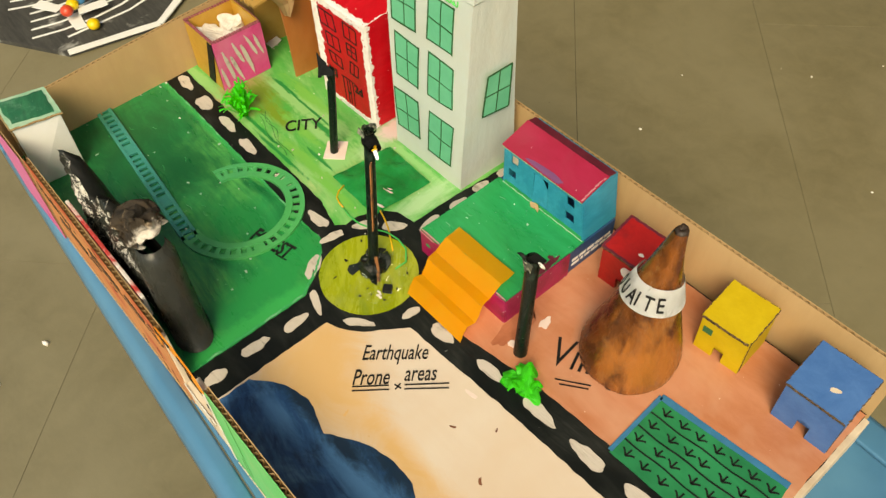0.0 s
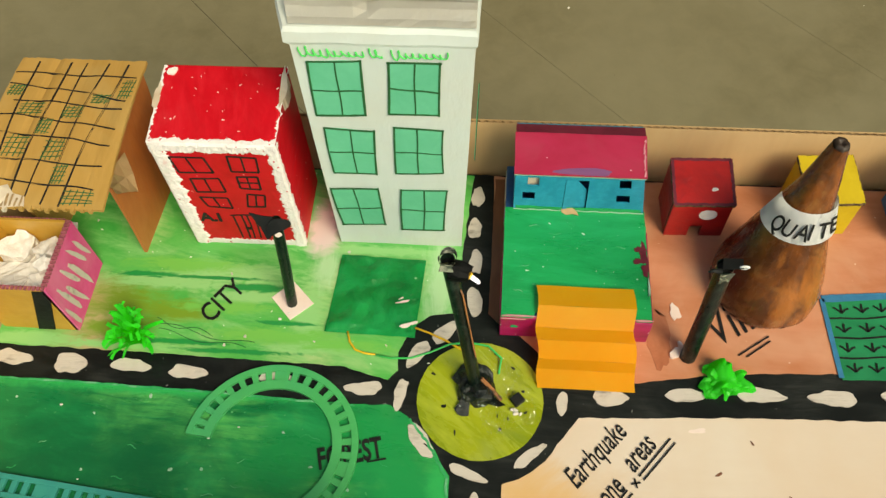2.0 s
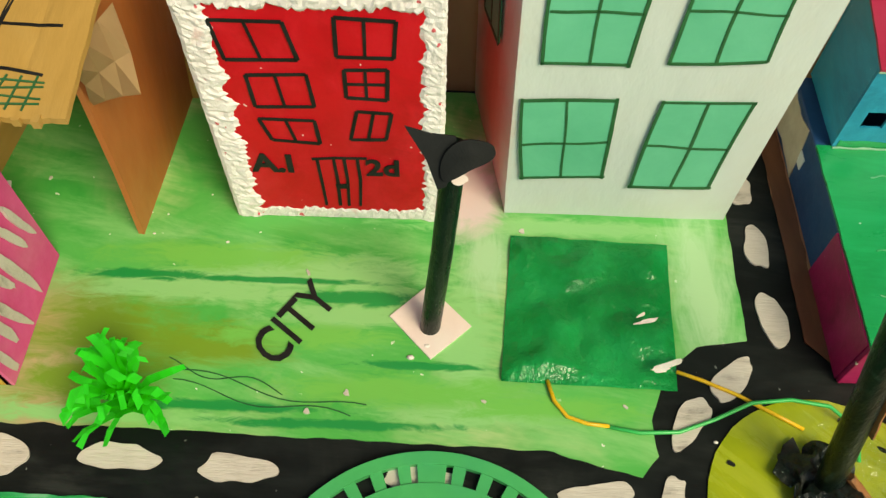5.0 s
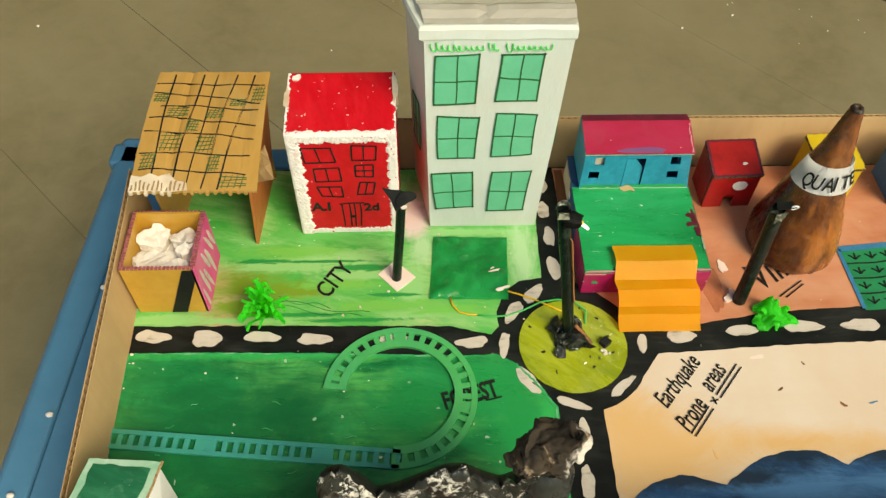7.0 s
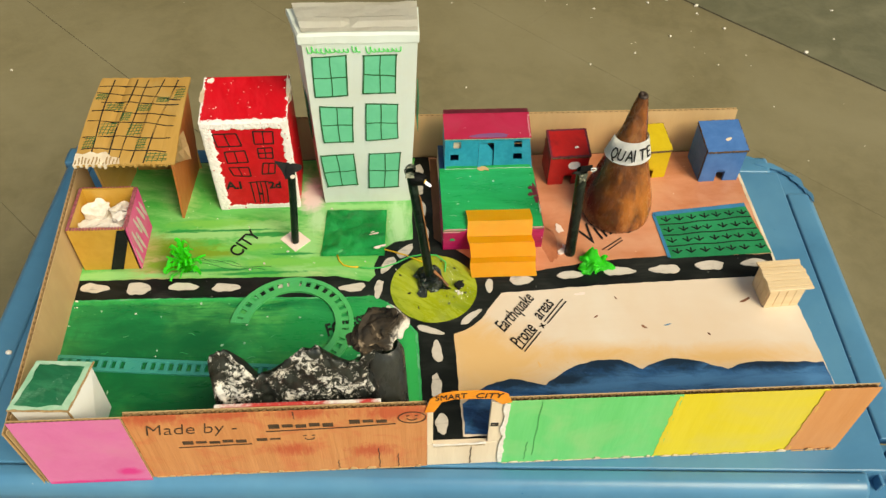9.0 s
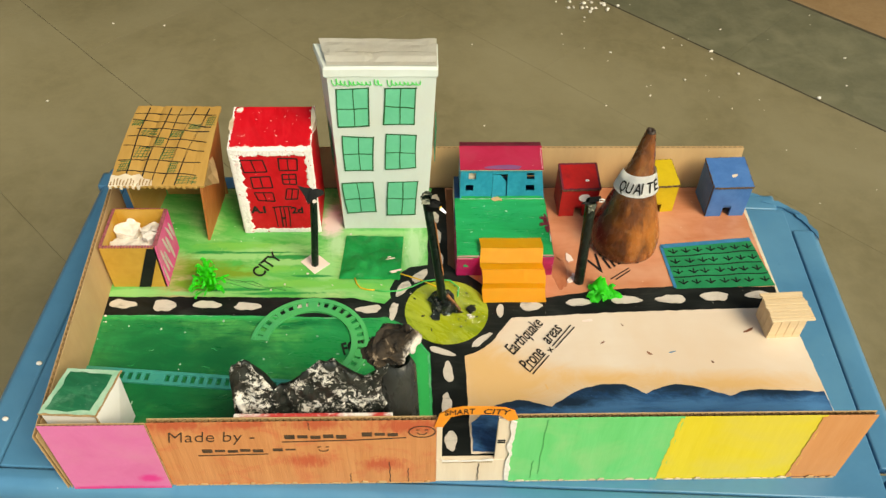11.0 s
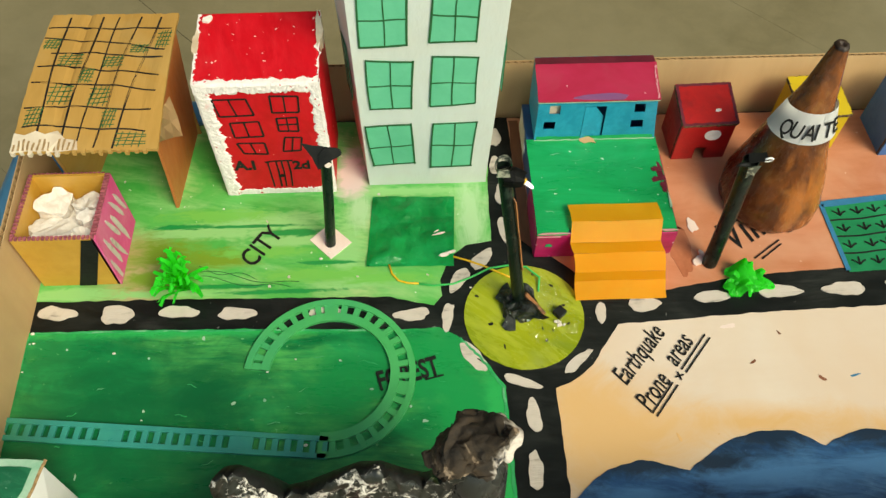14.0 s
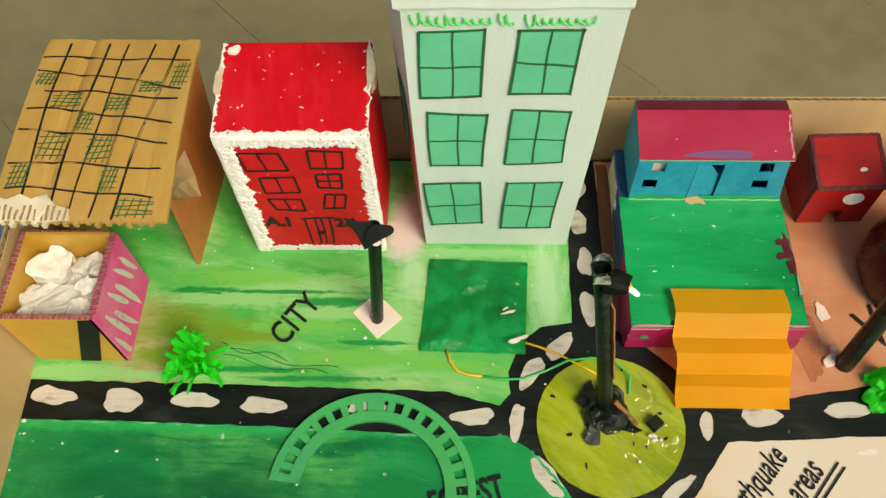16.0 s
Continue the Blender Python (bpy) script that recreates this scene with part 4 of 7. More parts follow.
for k, (x0, m) in enumerate(((0.7025, YELWALL), (0.8585, ORWALL))):
    bm = plate(wobbly([(x0 - 0.004, 0.5545), (x0 + 0.0012, 0.5545), (x0 + 0.0012, 0.6855), (x0 - 0.003, 0.6855)], 0.003, 0.0022, k + 70), 0, 0.00025)
    part("brush_mark", move(bm, plane_matrix((0, -0.00005, 0), (1, 0, 0), (0, 0, 1))), m, board)
g = random.Random(8)
for x0, x1, m in ((0.523, 0.700, SPRING), (0.708, 0.856, YELWALL), (0.862, 0.912, ORWALL), (0.133, 0.430, SALMON)):
    bm = bmesh.new()
    x = x0
    while x < x1:
        w = g.uniform(0.003, 0.016)
        h = g.uniform(0.002, 0.005) if g.random() < 0.3 else 0.0008
        add_poly(bm, [(x, 0.5532), (min(x + w, x1), 0.5532), (min(x + w * 0.9, x1), 0.5534 + h * g.uniform(0.5, 1)), (x + w * 0.3, 0.5534 + h)], 0, 0.0010)
        x += w + 0.0008
    part("torn_fringe", move(bm, plane_matrix((0, -0.0004, 0), (1, 0, 0), (0, 0, 1))), CARD_WHITE if m in (SPRING, YELWALL) else CARD, board, "torn fringe of the card facing")
bm = bmesh.new()
for k in range(2):
    add_box(bm, 0.505, 0.5135, -0.0002, 0.0008, 0.6385 + 0.004 * k, 0.6405 + 0.004 * k)
part("print_bar", bm, INK, gate)
lettering("Made by -", 0.0300, plane_matrix((0.143, -0.0006, 0.648), (1, 0, 0.01), (0, 0, 1)), PENCIL, board, "lettering", 0.25, 0.80, -0.00045)
for x0, x1, z0, z1 in ((0.272, 0.345, 0.653, 0.6605), (0.356, 0.408, 0.657, 0.664), (0.178, 0.248, 0.626, 0.632), (0.256, 0.296, 0.628, 0.6325)):
    for k in range(max(2, int((x1 - x0) / 0.014))):
        xa = x0 + k * 0.014
        part("name_bar", box(xa, min(xa + 0.011, x1), -0.0010, 0.0006, z0 + 0.0015 * (k % 2), z1 - 0.001 * (k % 3)), PENCIL, board)
bm = bmesh.new()
for a, b in (((0.268, 0.647), (0.350, 0.6495)), ((0.350, 0.6495), (0.404, 0.6535)), ((0.172, 0.6195), (0.250, 0.622))):
    stroke(bm, [tuple(Vector(a).lerp(Vector(b), i / 8)) for i in range(9)], 0.0014, 0.0004, 5)
for cx, cz, r in ((0.4215, 0.665, 0.0125), (0.312, 0.632, 0.0)):
    if r:
        stroke(bm, [(cx + r * 1.15 * math.cos(i * math.pi / 12), cz + r * 0.9 * math.sin(i * math.pi / 12)) for i in range(25)], 0.0011, 0.0004, 6)
    stroke(bm, [(cx + 0.005 * math.cos(i * math.pi / 8), cz - 0.0015 + 0.004 * math.sin(i * math.pi / 8)) for i in range(8, 17)], 0.0012, 0.0004, 6)
    for s in (-1, 1):
        stroke(bm, [(cx + s * 0.0045 - 0.0018, cz + 0.0035), (cx + s * 0.0045 + 0.0018, cz + 0.004)], 0.0012, 0.0004, 7)
move(bm, plane_matrix((0, -0.0006, 0), (1, 0, 0), (0, 0, 1)))
part("drawn_line", bm, PENCIL, board)


# ---- city: hut, box, red block, tower ----
S0 = L2 + 0.0002
hut = thing("cardboard_hut", 0.075, 0.41, S0, "cardboard hut with a sloping roof ruled in pen", "model hut")
ra, rb, rc, rd = Vector((-0.041, 0.047, 0.760 - S0)), Vector((0.071, 0.049, 0.757 - S0)), Vector((0.0730, -0.1055, 0.748 - S0)), Vector((-0.0450, -0.1080, 0.751 - S0))
rm = plane_matrix(rd, rc - rd, ra - rd)
inv = rm.inverted()
q = [inv @ v for v in (rd, rc, rb, ra)]
at = lambda u, v: ((1 - v) * ((1 - u) * q[0] + u * q[1]) + v * ((1 - u) * q[3] + u * q[2])).xy
sag = lambda p: 0.0050 * math.sin(math.pi * min(max(p[1] / 0.155, 0), 1)) + 0.0009 * noise.noise(Vector((p[0] * 60, p[1] * 12, 2))) + 0.0010 * abs(math.sin(p[0] * 95)) ** 0.5 - 0.0012 * max(0, 1 - abs(p[0] - 0.034) / 0.004)


def on_roof(bm):
    for v in bm.verts:
        v.co.z += sag(v.co)
    return move(bm, rm)


bm = bmesh.new()
nu, nv = 40, 18
lay = []
for z in (0.0, -0.003):
    lay.append([[bm.verts.new((*(at(i / nu, j / nv) + Vector((0.0008 * noise.noise(Vector((i * 0.9, j * 0.9, 1))), (0.0015 * noise.noise(Vector((i * 1.3, 0, 5))) if j in (0, nv) else 0)))), z)) for i in range(nu + 1)] for j in range(nv + 1)])
for k, g2 in enumerate(lay):
    for j in range(nv):
        for i in range(nu):
            bm.faces.new((g2[j][i], g2[j][i + 1], g2[j + 1][i + 1], g2[j + 1][i]))
for j in range(nv):
    for i in (0, nu):
        bm.faces.new((lay[0][j][i], lay[0][j + 1][i], lay[1][j + 1][i], lay[1][j][i]))
for i in range(nu):
    for j in (0, nv):
        bm.faces.new((lay[0][j][i], lay[0][j][i + 1], lay[1][j][i + 1], lay[1][j][i]))
roof = part("roof", on_roof(bm), ROOF_CARD, hut, "sagging brown cardboard roof ruled in black pen")
for k, (ua, ub, va) in enumerate(((0.150, 0.155, 0.10), (0.415, 0.320, 0.03), (0.540, 0.448, 0.06), (0.708, 0.560, 0.02), (0.868, 0.683, 0.01))):
    bm = bmesh.new()
    stroke(bm, [tuple(at(ub + (ua - ub) * j / 24 + 0.006 * math.sin(j * 0.33 + k * 2), va + (0.97 - va) * j / 24)) for j in range(25)], (0.0015, 0.0016, 0.0011, 0.0014, 0.0016)[k], 0.0004, k)
    part("ruled_line", on_roof(bm), INK, roof)
for k, (va, vb, ua, ub) in enumerate(((0.880, 0.862, 0.01, 0.97), (0.790, 0.690, 0.01, 0.95), (0.675, 0.622, 0.10, 0.945), (0.570, 0.487, 0.03, 0.94), (0.450, 0.385, 0.02, 0.935), (0.285, 0.250, 0.02, 0.92), (0.160, 0.112, 0.04, 0.90))):
    bm = bmesh.new()
    stroke(bm, [tuple(at(ua + (ub - ua) * j / 24, va + (vb - va) * (j / 24) ** 1.5 + 0.006 * math.sin(j * 0.4 + k * 2))) for j in range(25)], 0.0012, 0.0004, k + 20)
    part("ruled_line", on_roof(bm), INK, roof)
g = random.Random(31)
for cu, cv, wu, wv in ((0.085, 0.745, 0.11, 0.075), (0.262, 0.615, 0.16, 0.085), (0.410, 0.495, 0.09, 0.095), (0.578, 0.600, 0.14, 0.080), (0.755, 0.700, 0.12, 0.065), (0.925, 0.775, 0.10, 0.130), (0.535, 0.350, 0.13, 0.125), (0.255, 0.365, 0.15, 0.130), (0.630, 0.200, 0.09, 0.110), (0.805, 0.065, 0.19, 0.085), (0.105, 0.220, 0.11, 0.110)):
    for i in range(4):
        f = (i + 0.5) / 4 - 0.5
        e0, e1 = g.uniform(-0.01, 0.012), g.uniform(-0.012, 0.014)
        bm = bmesh.new()
        stroke(bm, [tuple(at(cu + wu * f + d * 0.03 + e0 * d, cv + wv * d * 1.08)) for d in (-0.5, 0, 0.5)], 0.0006, 0.0005, i)
        part("hatch_line", on_roof(bm), GREEN_INK, roof)
        bm = bmesh.new()
        stroke(bm, [tuple(at(cu + wu * d * 1.12, cv + wv * f + e1 * d)) for d in (-0.5, 0, 0.5)], 0.0006, 0.0005, i + 9)
        part("hatch_line", on_roof(bm), GREEN_INK, roof)
bm = plate(wobbly([tuple(at(u, v)) for u, v in ((0.0, 0.0), (0.46, 0.0), (0.44, 0.055), (0.36, 0.075), (0.30, 0.13), (0.22, 0.10), (0.15, 0.125), (0.08, 0.10), (0.0, 0.115))], 0.003, 0.0012, 12), 0.0004, 0.0010)
part("torn_facing", on_roof(bm), CARD_WHITE, roof, "pale bare layer where the facing is torn off")
for k in range(13):
    bm = bmesh.new()
    u = 0.02 + 0.034 * k
    stroke(bm, [tuple(at(u + 0.004 * math.sin(k + i), 0.004 + (0.040 + 0.030 * abs(math.sin(k * 2.3))) * i / 3)) for i in range(4)], 0.0016, 0.0013, k)
    part("flute_mark", on_roof(bm), CARD_EDGE, roof)
# a torn flap under the eave
bm = bmesh.new()
rows = [[bm.verts.new(Vector(a).lerp(Vector(b), f) + Vector((0, 0, 0.0015 * math.sin(f * 3.1)))) for f in (0, 0.33, 0.67, 1)] for a, b in (((0.066, -0.080, 0.148), (0.074, -0.046, 0.149)), ((0.060, -0.066, 0.124), (0.078, -0.055, 0.132)), ((0.053, -0.058, 0.103), (0.080, -0.064, 0.118)))]
for a, b in zip(rows, rows[1:]):
    for k in range(3):
        bm.faces.new((a[k], a[k + 1], b[k + 1], b[k]))
bmesh.ops.solidify(bm, geom=bm.faces[:], thickness=0.0012)
part("torn_flap", bm, CARD, hut, "torn pale cardboard flap")
for i in range(16):
    bm = bmesh.new()
    a, b = at((i + 0.2) / 16 * 0.95, -0.014 + 0.008 * math.sin(i * 2.3)), at((i + 0.62) / 16 * 0.95, 0.006 + 0.006 * math.sin(i * 1.7))
    add_box(bm, a.x, b.x, a.y, b.y, -0.0028, 0.0008)
    part("torn_flute", on_roof(bm), CARD_WHITE if i < 6 else ROOF_CARD, roof)
bm = plate([(-0.052, 0), (0.050, 0), (0.046, 0.152), (-0.064, 0.146), (-0.060, 0.110), (-0.055, 0.055)], -0.0015, 0.0015)
move(bm, plane_matrix((0.046, -0.002, 0), (0.06, 1, 0), (0.10, 0, 1)))
part("side_wall", bm, ORANGE_CARD, hut, "orange brown card side wall")
bm = plate([(-0.045, 0), (0.045, 0), (0.045, 0.155), (-0.060, 0.150)], -0.0015, 0.0015)
move(bm, plane_matrix((-0.044, 0.0, 0), (0.10, 1, 0), (0.02, 0, 1)))
part("side_wall", bm, ROOF_CARD, hut)
part("rear_wall", box(-0.036, 0.054, 0.0440, 0.0465, 0, 0.152), ROOF_CARD, hut)

CUT_PINK = paint("dull pink cut edge", (0.20, 0.045, 0.06), (0.44, 0.12, 0.15), None, 220, (1, 1, 1), 0.8, 0.3)
carton = thing("open_carton", 0.0415, 0.3045, S0, "small open golden carton with a pink side, filled with foam", "box")
part("front_panel", box(-0.036, 0.036, -0.0365, -0.0335, 0, 0.076, 0.0004), GOLD, carton)
part("rear_panel", box(-0.036, 0.036, 0.0335, 0.0365, 0, 0.076, 0.0004), GOLD, carton)
part("side_panel", box(-0.036, -0.033, -0.0335, 0.0335, 0, 0.076, 0.0004), GOLD, carton)
pk = part("side_panel", box(0.033, 0.0372, -0.0365, 0.0365, 0, 0.0755, 0.0004), HOTPINK, carton, "hot pink side with white strokes")
part("bottom", box(-0.034, 0.034, -0.034, 0.034, 0, 0.002), GOLD, carton)
bm = plate([(-0.002, 0.001), (0.014, 0.001), (0.034, 0.056), (0.034, 0.074), (0.025, 0.074)], 0, 0.0008)
part("dark_stripe", move(bm, plane_matrix((0, -0.0368, 0), (1, 0, 0), (0, 0, 1))), BLACK, carton)
for k, (y, z, l, w, a) in enumerate(((-0.031, 0.016, 0.024, 0.0055, 98), (-0.022, 0.030, 0.034, 0.0065, 100), (-0.012, 0.024, 0.030, 0.0060, 104), (-0.005, 0.040, 0.026, 0.0060, 106), (0.006, 0.030, 0.036, 0.0070, 102), (0.016, 0.042, 0.026, 0.0055, 108), (0.026, 0.040, 0.024, 0.0050, 104))):
    part("white_stroke", move(plate(blob(y, z * 1.15, l * 1.45, w * 0.8, a, k + 90, 18, 0.16, 2.2), 0, 0.0004 + 0.00015 * k), plane_matrix((0.0374, 0, 0), (0, 1, 0), (0, 0, 1))), DASH, pk)
for x0, x1, y0, y1 in ((-0.0362, 0.0372, -0.0368, -0.0332), (-0.0362, -0.0328, -0.0332, 0.0365), (0.0328, 0.0374, -0.0332, 0.0365), (-0.0328, 0.0328, 0.0372, 0.0368)):
    bm = bmesh.new()
    long = (x1 - x0) > (y1 - y0)
    n = int(max(x1 - x0, y1 - y0) / 0.0038)
    for i in range(n):
        f0, f1 = (i + 0.12) / n, (i + 0.80) / n
        if long:
            add_box(bm, x0 + (x1 - x0) * f0, x0 + (x1 - x0) * f1, y0, y1, 0.0752, 0.0772)
        else:
            add_box(bm, x0, x1, y0 + (y1 - y0) * f0, y0 + (y1 - y0) * f1, 0.0752, 0.0772)
    part("cut_edge", bm, CUT_PINK, carton, "pink fluted cut edge")
bm = bmesh.new()
g = random.Random(15)
for k, (x, y, z, l, w, h) in enumerate(((-0.010, -0.012, 0.030, 0.044, 0.034, 0.018), (0.014, -0.018, 0.028, 0.032, 0.026, 0.020), (-0.016, 0.018, 0.032, 0.030, 0.028, 0.018), (0.016, 0.014, 0.036, 0.026, 0.020, 0.016), (0.0, 0.004, 0.018, 0.056, 0.060, 0.020), (0.018, -0.002, 0.042, 0.016, 0.012, 0.012), (-0.022, -0.026, 0.040, 0.014, 0.012, 0.010))):
    piece = bmesh.new()
    add_poly(piece, blob(0, 0, l, w, g.uniform(0, 180), k + 3, 11, 0.28), -h / 2, h / 2)
    bmesh.ops.triangulate(piece, faces=piece.faces[:])
    bmesh.ops.subdivide_edges(piece, edges=piece.edges[:], cuts=2, use_grid_fill=True)
    for v in piece.verts:
        v.co += noise.noise_vector(v.co * 90 + Vector((k, 0, 0))) * 0.0035 + noise.noise_vector(v.co * 260) * 0.0014
    move(piece, pose(x * 1.05, y * 1.1, z + 0.018, g.uniform(-16, 16), g.uniform(-16, 16), 0))
    me = bpy.data.meshes.new("foam")
    piece.to_mesh(me)
    bm.from_mesh(me)
for v in bm.verts:
    v.co.x, v.co.y, v.co.z = max(-0.0325, min(0.0325, v.co.x)), max(-0.033, min(0.033, v.co.y)), max(0.003, v.co.z)
foam = part("foam_pieces", bm, FOAM, None)
foam.matrix_world = carton.matrix_world.copy()
tagged(foam, "broken white foam pieces filling the carton", "foam", "", "stuff")

redb = thing("red_building", 0.2215, 0.4185, S0, "red foam block building with rough white edges and drawn windows", "model building", 0.5)
RH, RD, RUP = 0.1545, 0.080, 0.0100
bm = box(-0.0545, 0.0545, -0.047, -0.047 + RD, 0, RH, 0.002)
for v in bm.verts:
    if v.co.z > 0.1:
        v.co.z += RUP * (v.co.y + 0.047) / RD
part("body", bm, RED, redb)
rtop = plane_matrix((0, -0.047, RH), (1, 0, 0), (0, RD, RUP))


def rough_strip(name, o, u, v, l, w, seed, parent, out=0.0016):
    """A torn white foam strip l long and w wide on the plane o, u, v, uneven in edge and height."""
    bm = bmesh.new()
    n, k = int(l / 0.0016), 7
    rows = []
    for i in range(n + 1):
        x = l * i / n
        lo = -0.0004 + 0.0005 * noise.noise(Vector((x * 150, seed, 0)))
        hi = w + 0.0042 * noise.noise(Vector((x * 110, seed, 4))) + 0.0034 * noise.noise(Vector((x * 420, seed, 8)))
        row = []
        for j in range(k):
            f = j / (k - 1)
            y = lo + (hi - lo) * f
            h = 0 if j in (0, k - 1) else 0.6 * out * (0.80 + 0.65 * noise.noise(Vector((x * 420, y * 420, seed + 2))) + 0.25 * noise.noise(Vector((x * 60, y * 60, seed))))
            row.append(bm.verts.new((x, y, h - 0.0002)))
        rows.append(row)
    for p, q2 in zip(rows, rows[1:]):
        for j in range(k - 1):
            bm.faces.new((p[j], q2[j], q2[j + 1], p[j + 1]))
        bm.faces.new((p[k - 1], q2[k - 1], q2[0], p[0]))
    return part(name, move(bm, plane_matrix(o, u, v)), EDGE_FOAM, parent, "rough white foam edge")


rough_strip("edging", (-0.0545, -0.0470, 0.0), (1, 0, 0), (0, 0, 1), 0.109, 0.0085, 1, redb)
rough_strip("edging", (0.0545, -0.0470, RH - 0.0005), (-1, 0, 0), (0, 0, -1), 0.109, 0.0118, 2, redb, 0.0030)
rough_strip("edging", (-0.0545, -0.0472, RH), (0, 0, -1), (1, 0, 0), RH, 0.0135, 3, redb, 0.0026)
rough_strip("edging", (0.0545, -0.0472, 0.0), (0, 0, 1), (-1, 0, 0), RH, 0.0095, 4, redb, 0.0022)
rough_strip("edging", (0.0545, -0.0470, RH - 0.0005), (0, 0, -1), (0, 1, 0), RH - 0.002, 0.0050, 5, redb)
rough_strip("edging", (-0.0545, -0.0470, RH), (1, 0, 0), (0, RD, RUP), 0.109, 0.0050, 6, redb, 0.0010)
rough_strip("edging", (0.0545, -0.0475 + RD, RH + RUP), (0, -RD, -RUP), (-1, 0, 0), RD - 0.001, 0.0012, 7, redb, 0.0012)
rough_strip("edging", (-0.0545, -0.0470, RH), (0, RD, RUP), (1, 0, 0), RD - 0.001, 0.0016, 8, redb, 0.0012)
g = random.Random(64)
bm = bmesh.new()
for k in range(12):
    x, y = g.uniform(-0.050, 0.050), g.uniform(0.007, 0.078)
    add_poly(bm, blob(x, y, g.uniform(0.0006, 0.0028), g.uniform(0.0004, 0.0009), g.uniform(0, 180), k, 6, 0.3), -0.0001, 0.0006)
chips = part("paint_chip", move(bm, rtop), PINKPAPER, redb, "white chips in the red paint")
chips["kind"] = "stuff"
part("foam_chip", move(plate(blob(-0.046, 0.072, 0.009, 0.006, 20, 5, 12, 0.3), -0.0001, 0.0020), rtop), FOAM, redb)
part("foam_edge", move(plate(blob(0.054, 0.058, 0.006, 0.036, 3, 8, 18, 0.25), -0.012, 0.0015), rtop), CARD_WHITE, redb, "bare yellowed foam corner")
part("foam_edge", move(plate(blob(-0.0545, 0.046, 0.006, 0.026, 0, 9, 18, 0.25), -0.014, 0.0005), rtop), CARD_WHITE, redb)


def pen_window(bm, x0, x1, z0, z1, w, bars, seed, lean=0.0):
    g = random.Random(seed)
    j = lambda: g.uniform(-1, 1) * w * 0.6
    c = [(x0 + j(), z0 + j()), (x1 + j() + lean, z0 + j()), (x1 + j(), z1 + j()), (x0 + j() - lean, z1 + j())]
    for a, b in zip(c, c[1:] + c[:1]):
        stroke(bm, [tuple(Vector(a).lerp(Vector(b), i / 4)) for i in range(5)], w, 0.0004, seed)
    m = lambda p, q2, f: tuple(Vector(p).lerp(Vector(q2), f))
    if "v" in bars:
        stroke(bm, [m(c[0], c[1], 0.5), m(c[3], c[2], 0.48)], w * 0.8, 0.0004, seed)
    if "h" in bars:
        stroke(bm, [m(c[0], c[3], 0.5), m(c[1], c[2], 0.52)], w * 0.8, 0.0004, seed)


face = plane_matrix((0, -0.0472, 0), (1, 0, 0), (0, 0, 1))
for k, (x, z, w, h, bars) in enumerate(((-0.0245, 0.1250, 0.0270, 0.0215, "v"), (0.0215, 0.1280, 0.0250, 0.0205, "v"), (-0.0178, 0.0960, 0.0240, 0.0205, "v"), (0.0212, 0.1015, 0.0200, 0.0180, "vh"), (-0.0165, 0.0700, 0.0210, 0.0155, "v"), (0.0215, 0.0740, 0.0200, 0.0190, "v"))):
    bm = bmesh.new()
    pen_window(bm, x - w / 2, x + w / 2, z - h / 2, z + h / 2, 0.0018, bars, 80 + k, (0.003, -0.001, 0.002, -0.001, 0.003, -0.003)[k])
    part("drawn_window", move(bm, face), INK, redb)
bm = bmesh.new()
for x, d in ((-0.006, -0.001), (0.0012, 0.0), (0.0058, 0.0005), (0.0118, 0.001)):
    stroke(bm, [(x, 0.0115), (x + 0.0005 + d, 0.034), (x + d, 0.050)], 0.0016, 0.0004, 4)
stroke(bm, [(-0.0095, 0.0495), (0.002, 0.0508), (0.0175, 0.0510)], 0.0018, 0.0004, 4)
stroke(bm, [(0.0005, 0.028), (0.0065, 0.0285)], 0.0034, 0.0005, 4)
part("drawn_door", move(bm, face), INK, redb)
lettering("A.I", 0.0185, plane_matrix((-0.0395, -0.0477, 0.0395), (1, 0, 0), (0, 0, 1)), INK, redb, "lettering", 0, 1.0, 0.0006)
lettering("2d", 0.0170, plane_matrix((0.0165, -0.0477, 0.0385), (1, 0, 0), (0, 0, 1)), INK, redb, "lettering", 0, 1.0, 0.0005)

tower = thing("white_tower", 0.37, 0.42, S0, "tall white paper-wrapped tower with drawn mint windows", "model building")
bm = bmesh.new()
prof = [(0.0, -0.0595, 0.0590, -0.0412, 0.045), (0.02, -0.0605, 0.0595, -0.0407, 0.045), (0.13, -0.0625, 0.0655, -0.0367, 0.036), (0.2540, -0.0650, 0.0715, -0.0320, 0.028), (0.2565, -0.0695, 0.0735, -0.0325, 0.027), (0.265, -0.0695, 0.0735, -0.0310, 0.026), (0.2675, -0.0680, 0.0720, -0.0280, 0.024)]
rings = []
for z, xa, xb, ya, yb in prof:
    ring = []
    for (ax, ay), (bx, by) in (((xa, ya), (xb, ya)), ((xb, ya), (xb, yb)), ((xb, yb), (xa - 0.017, yb)), ((xa - 0.017, yb), (xa, ya))):
        for i in range(8):
            p = Vector((ax + (bx - ax) * i / 8, ay + (by - ay) * i / 8, z))
            ring.append(bm.verts.new(p + noise.noise_vector(p * 40) * 0.0009))
    rings.append(ring)
for a, b in zip(rings, rings[1:]):
    for i in range(32):
        bm.faces.new((a[i], a[(i + 1) % 32], b[(i + 1) % 32], b[i]))
top = bm.faces.new(rings[-1])
bm.faces.new(rings[0][::-1])
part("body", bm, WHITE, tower)
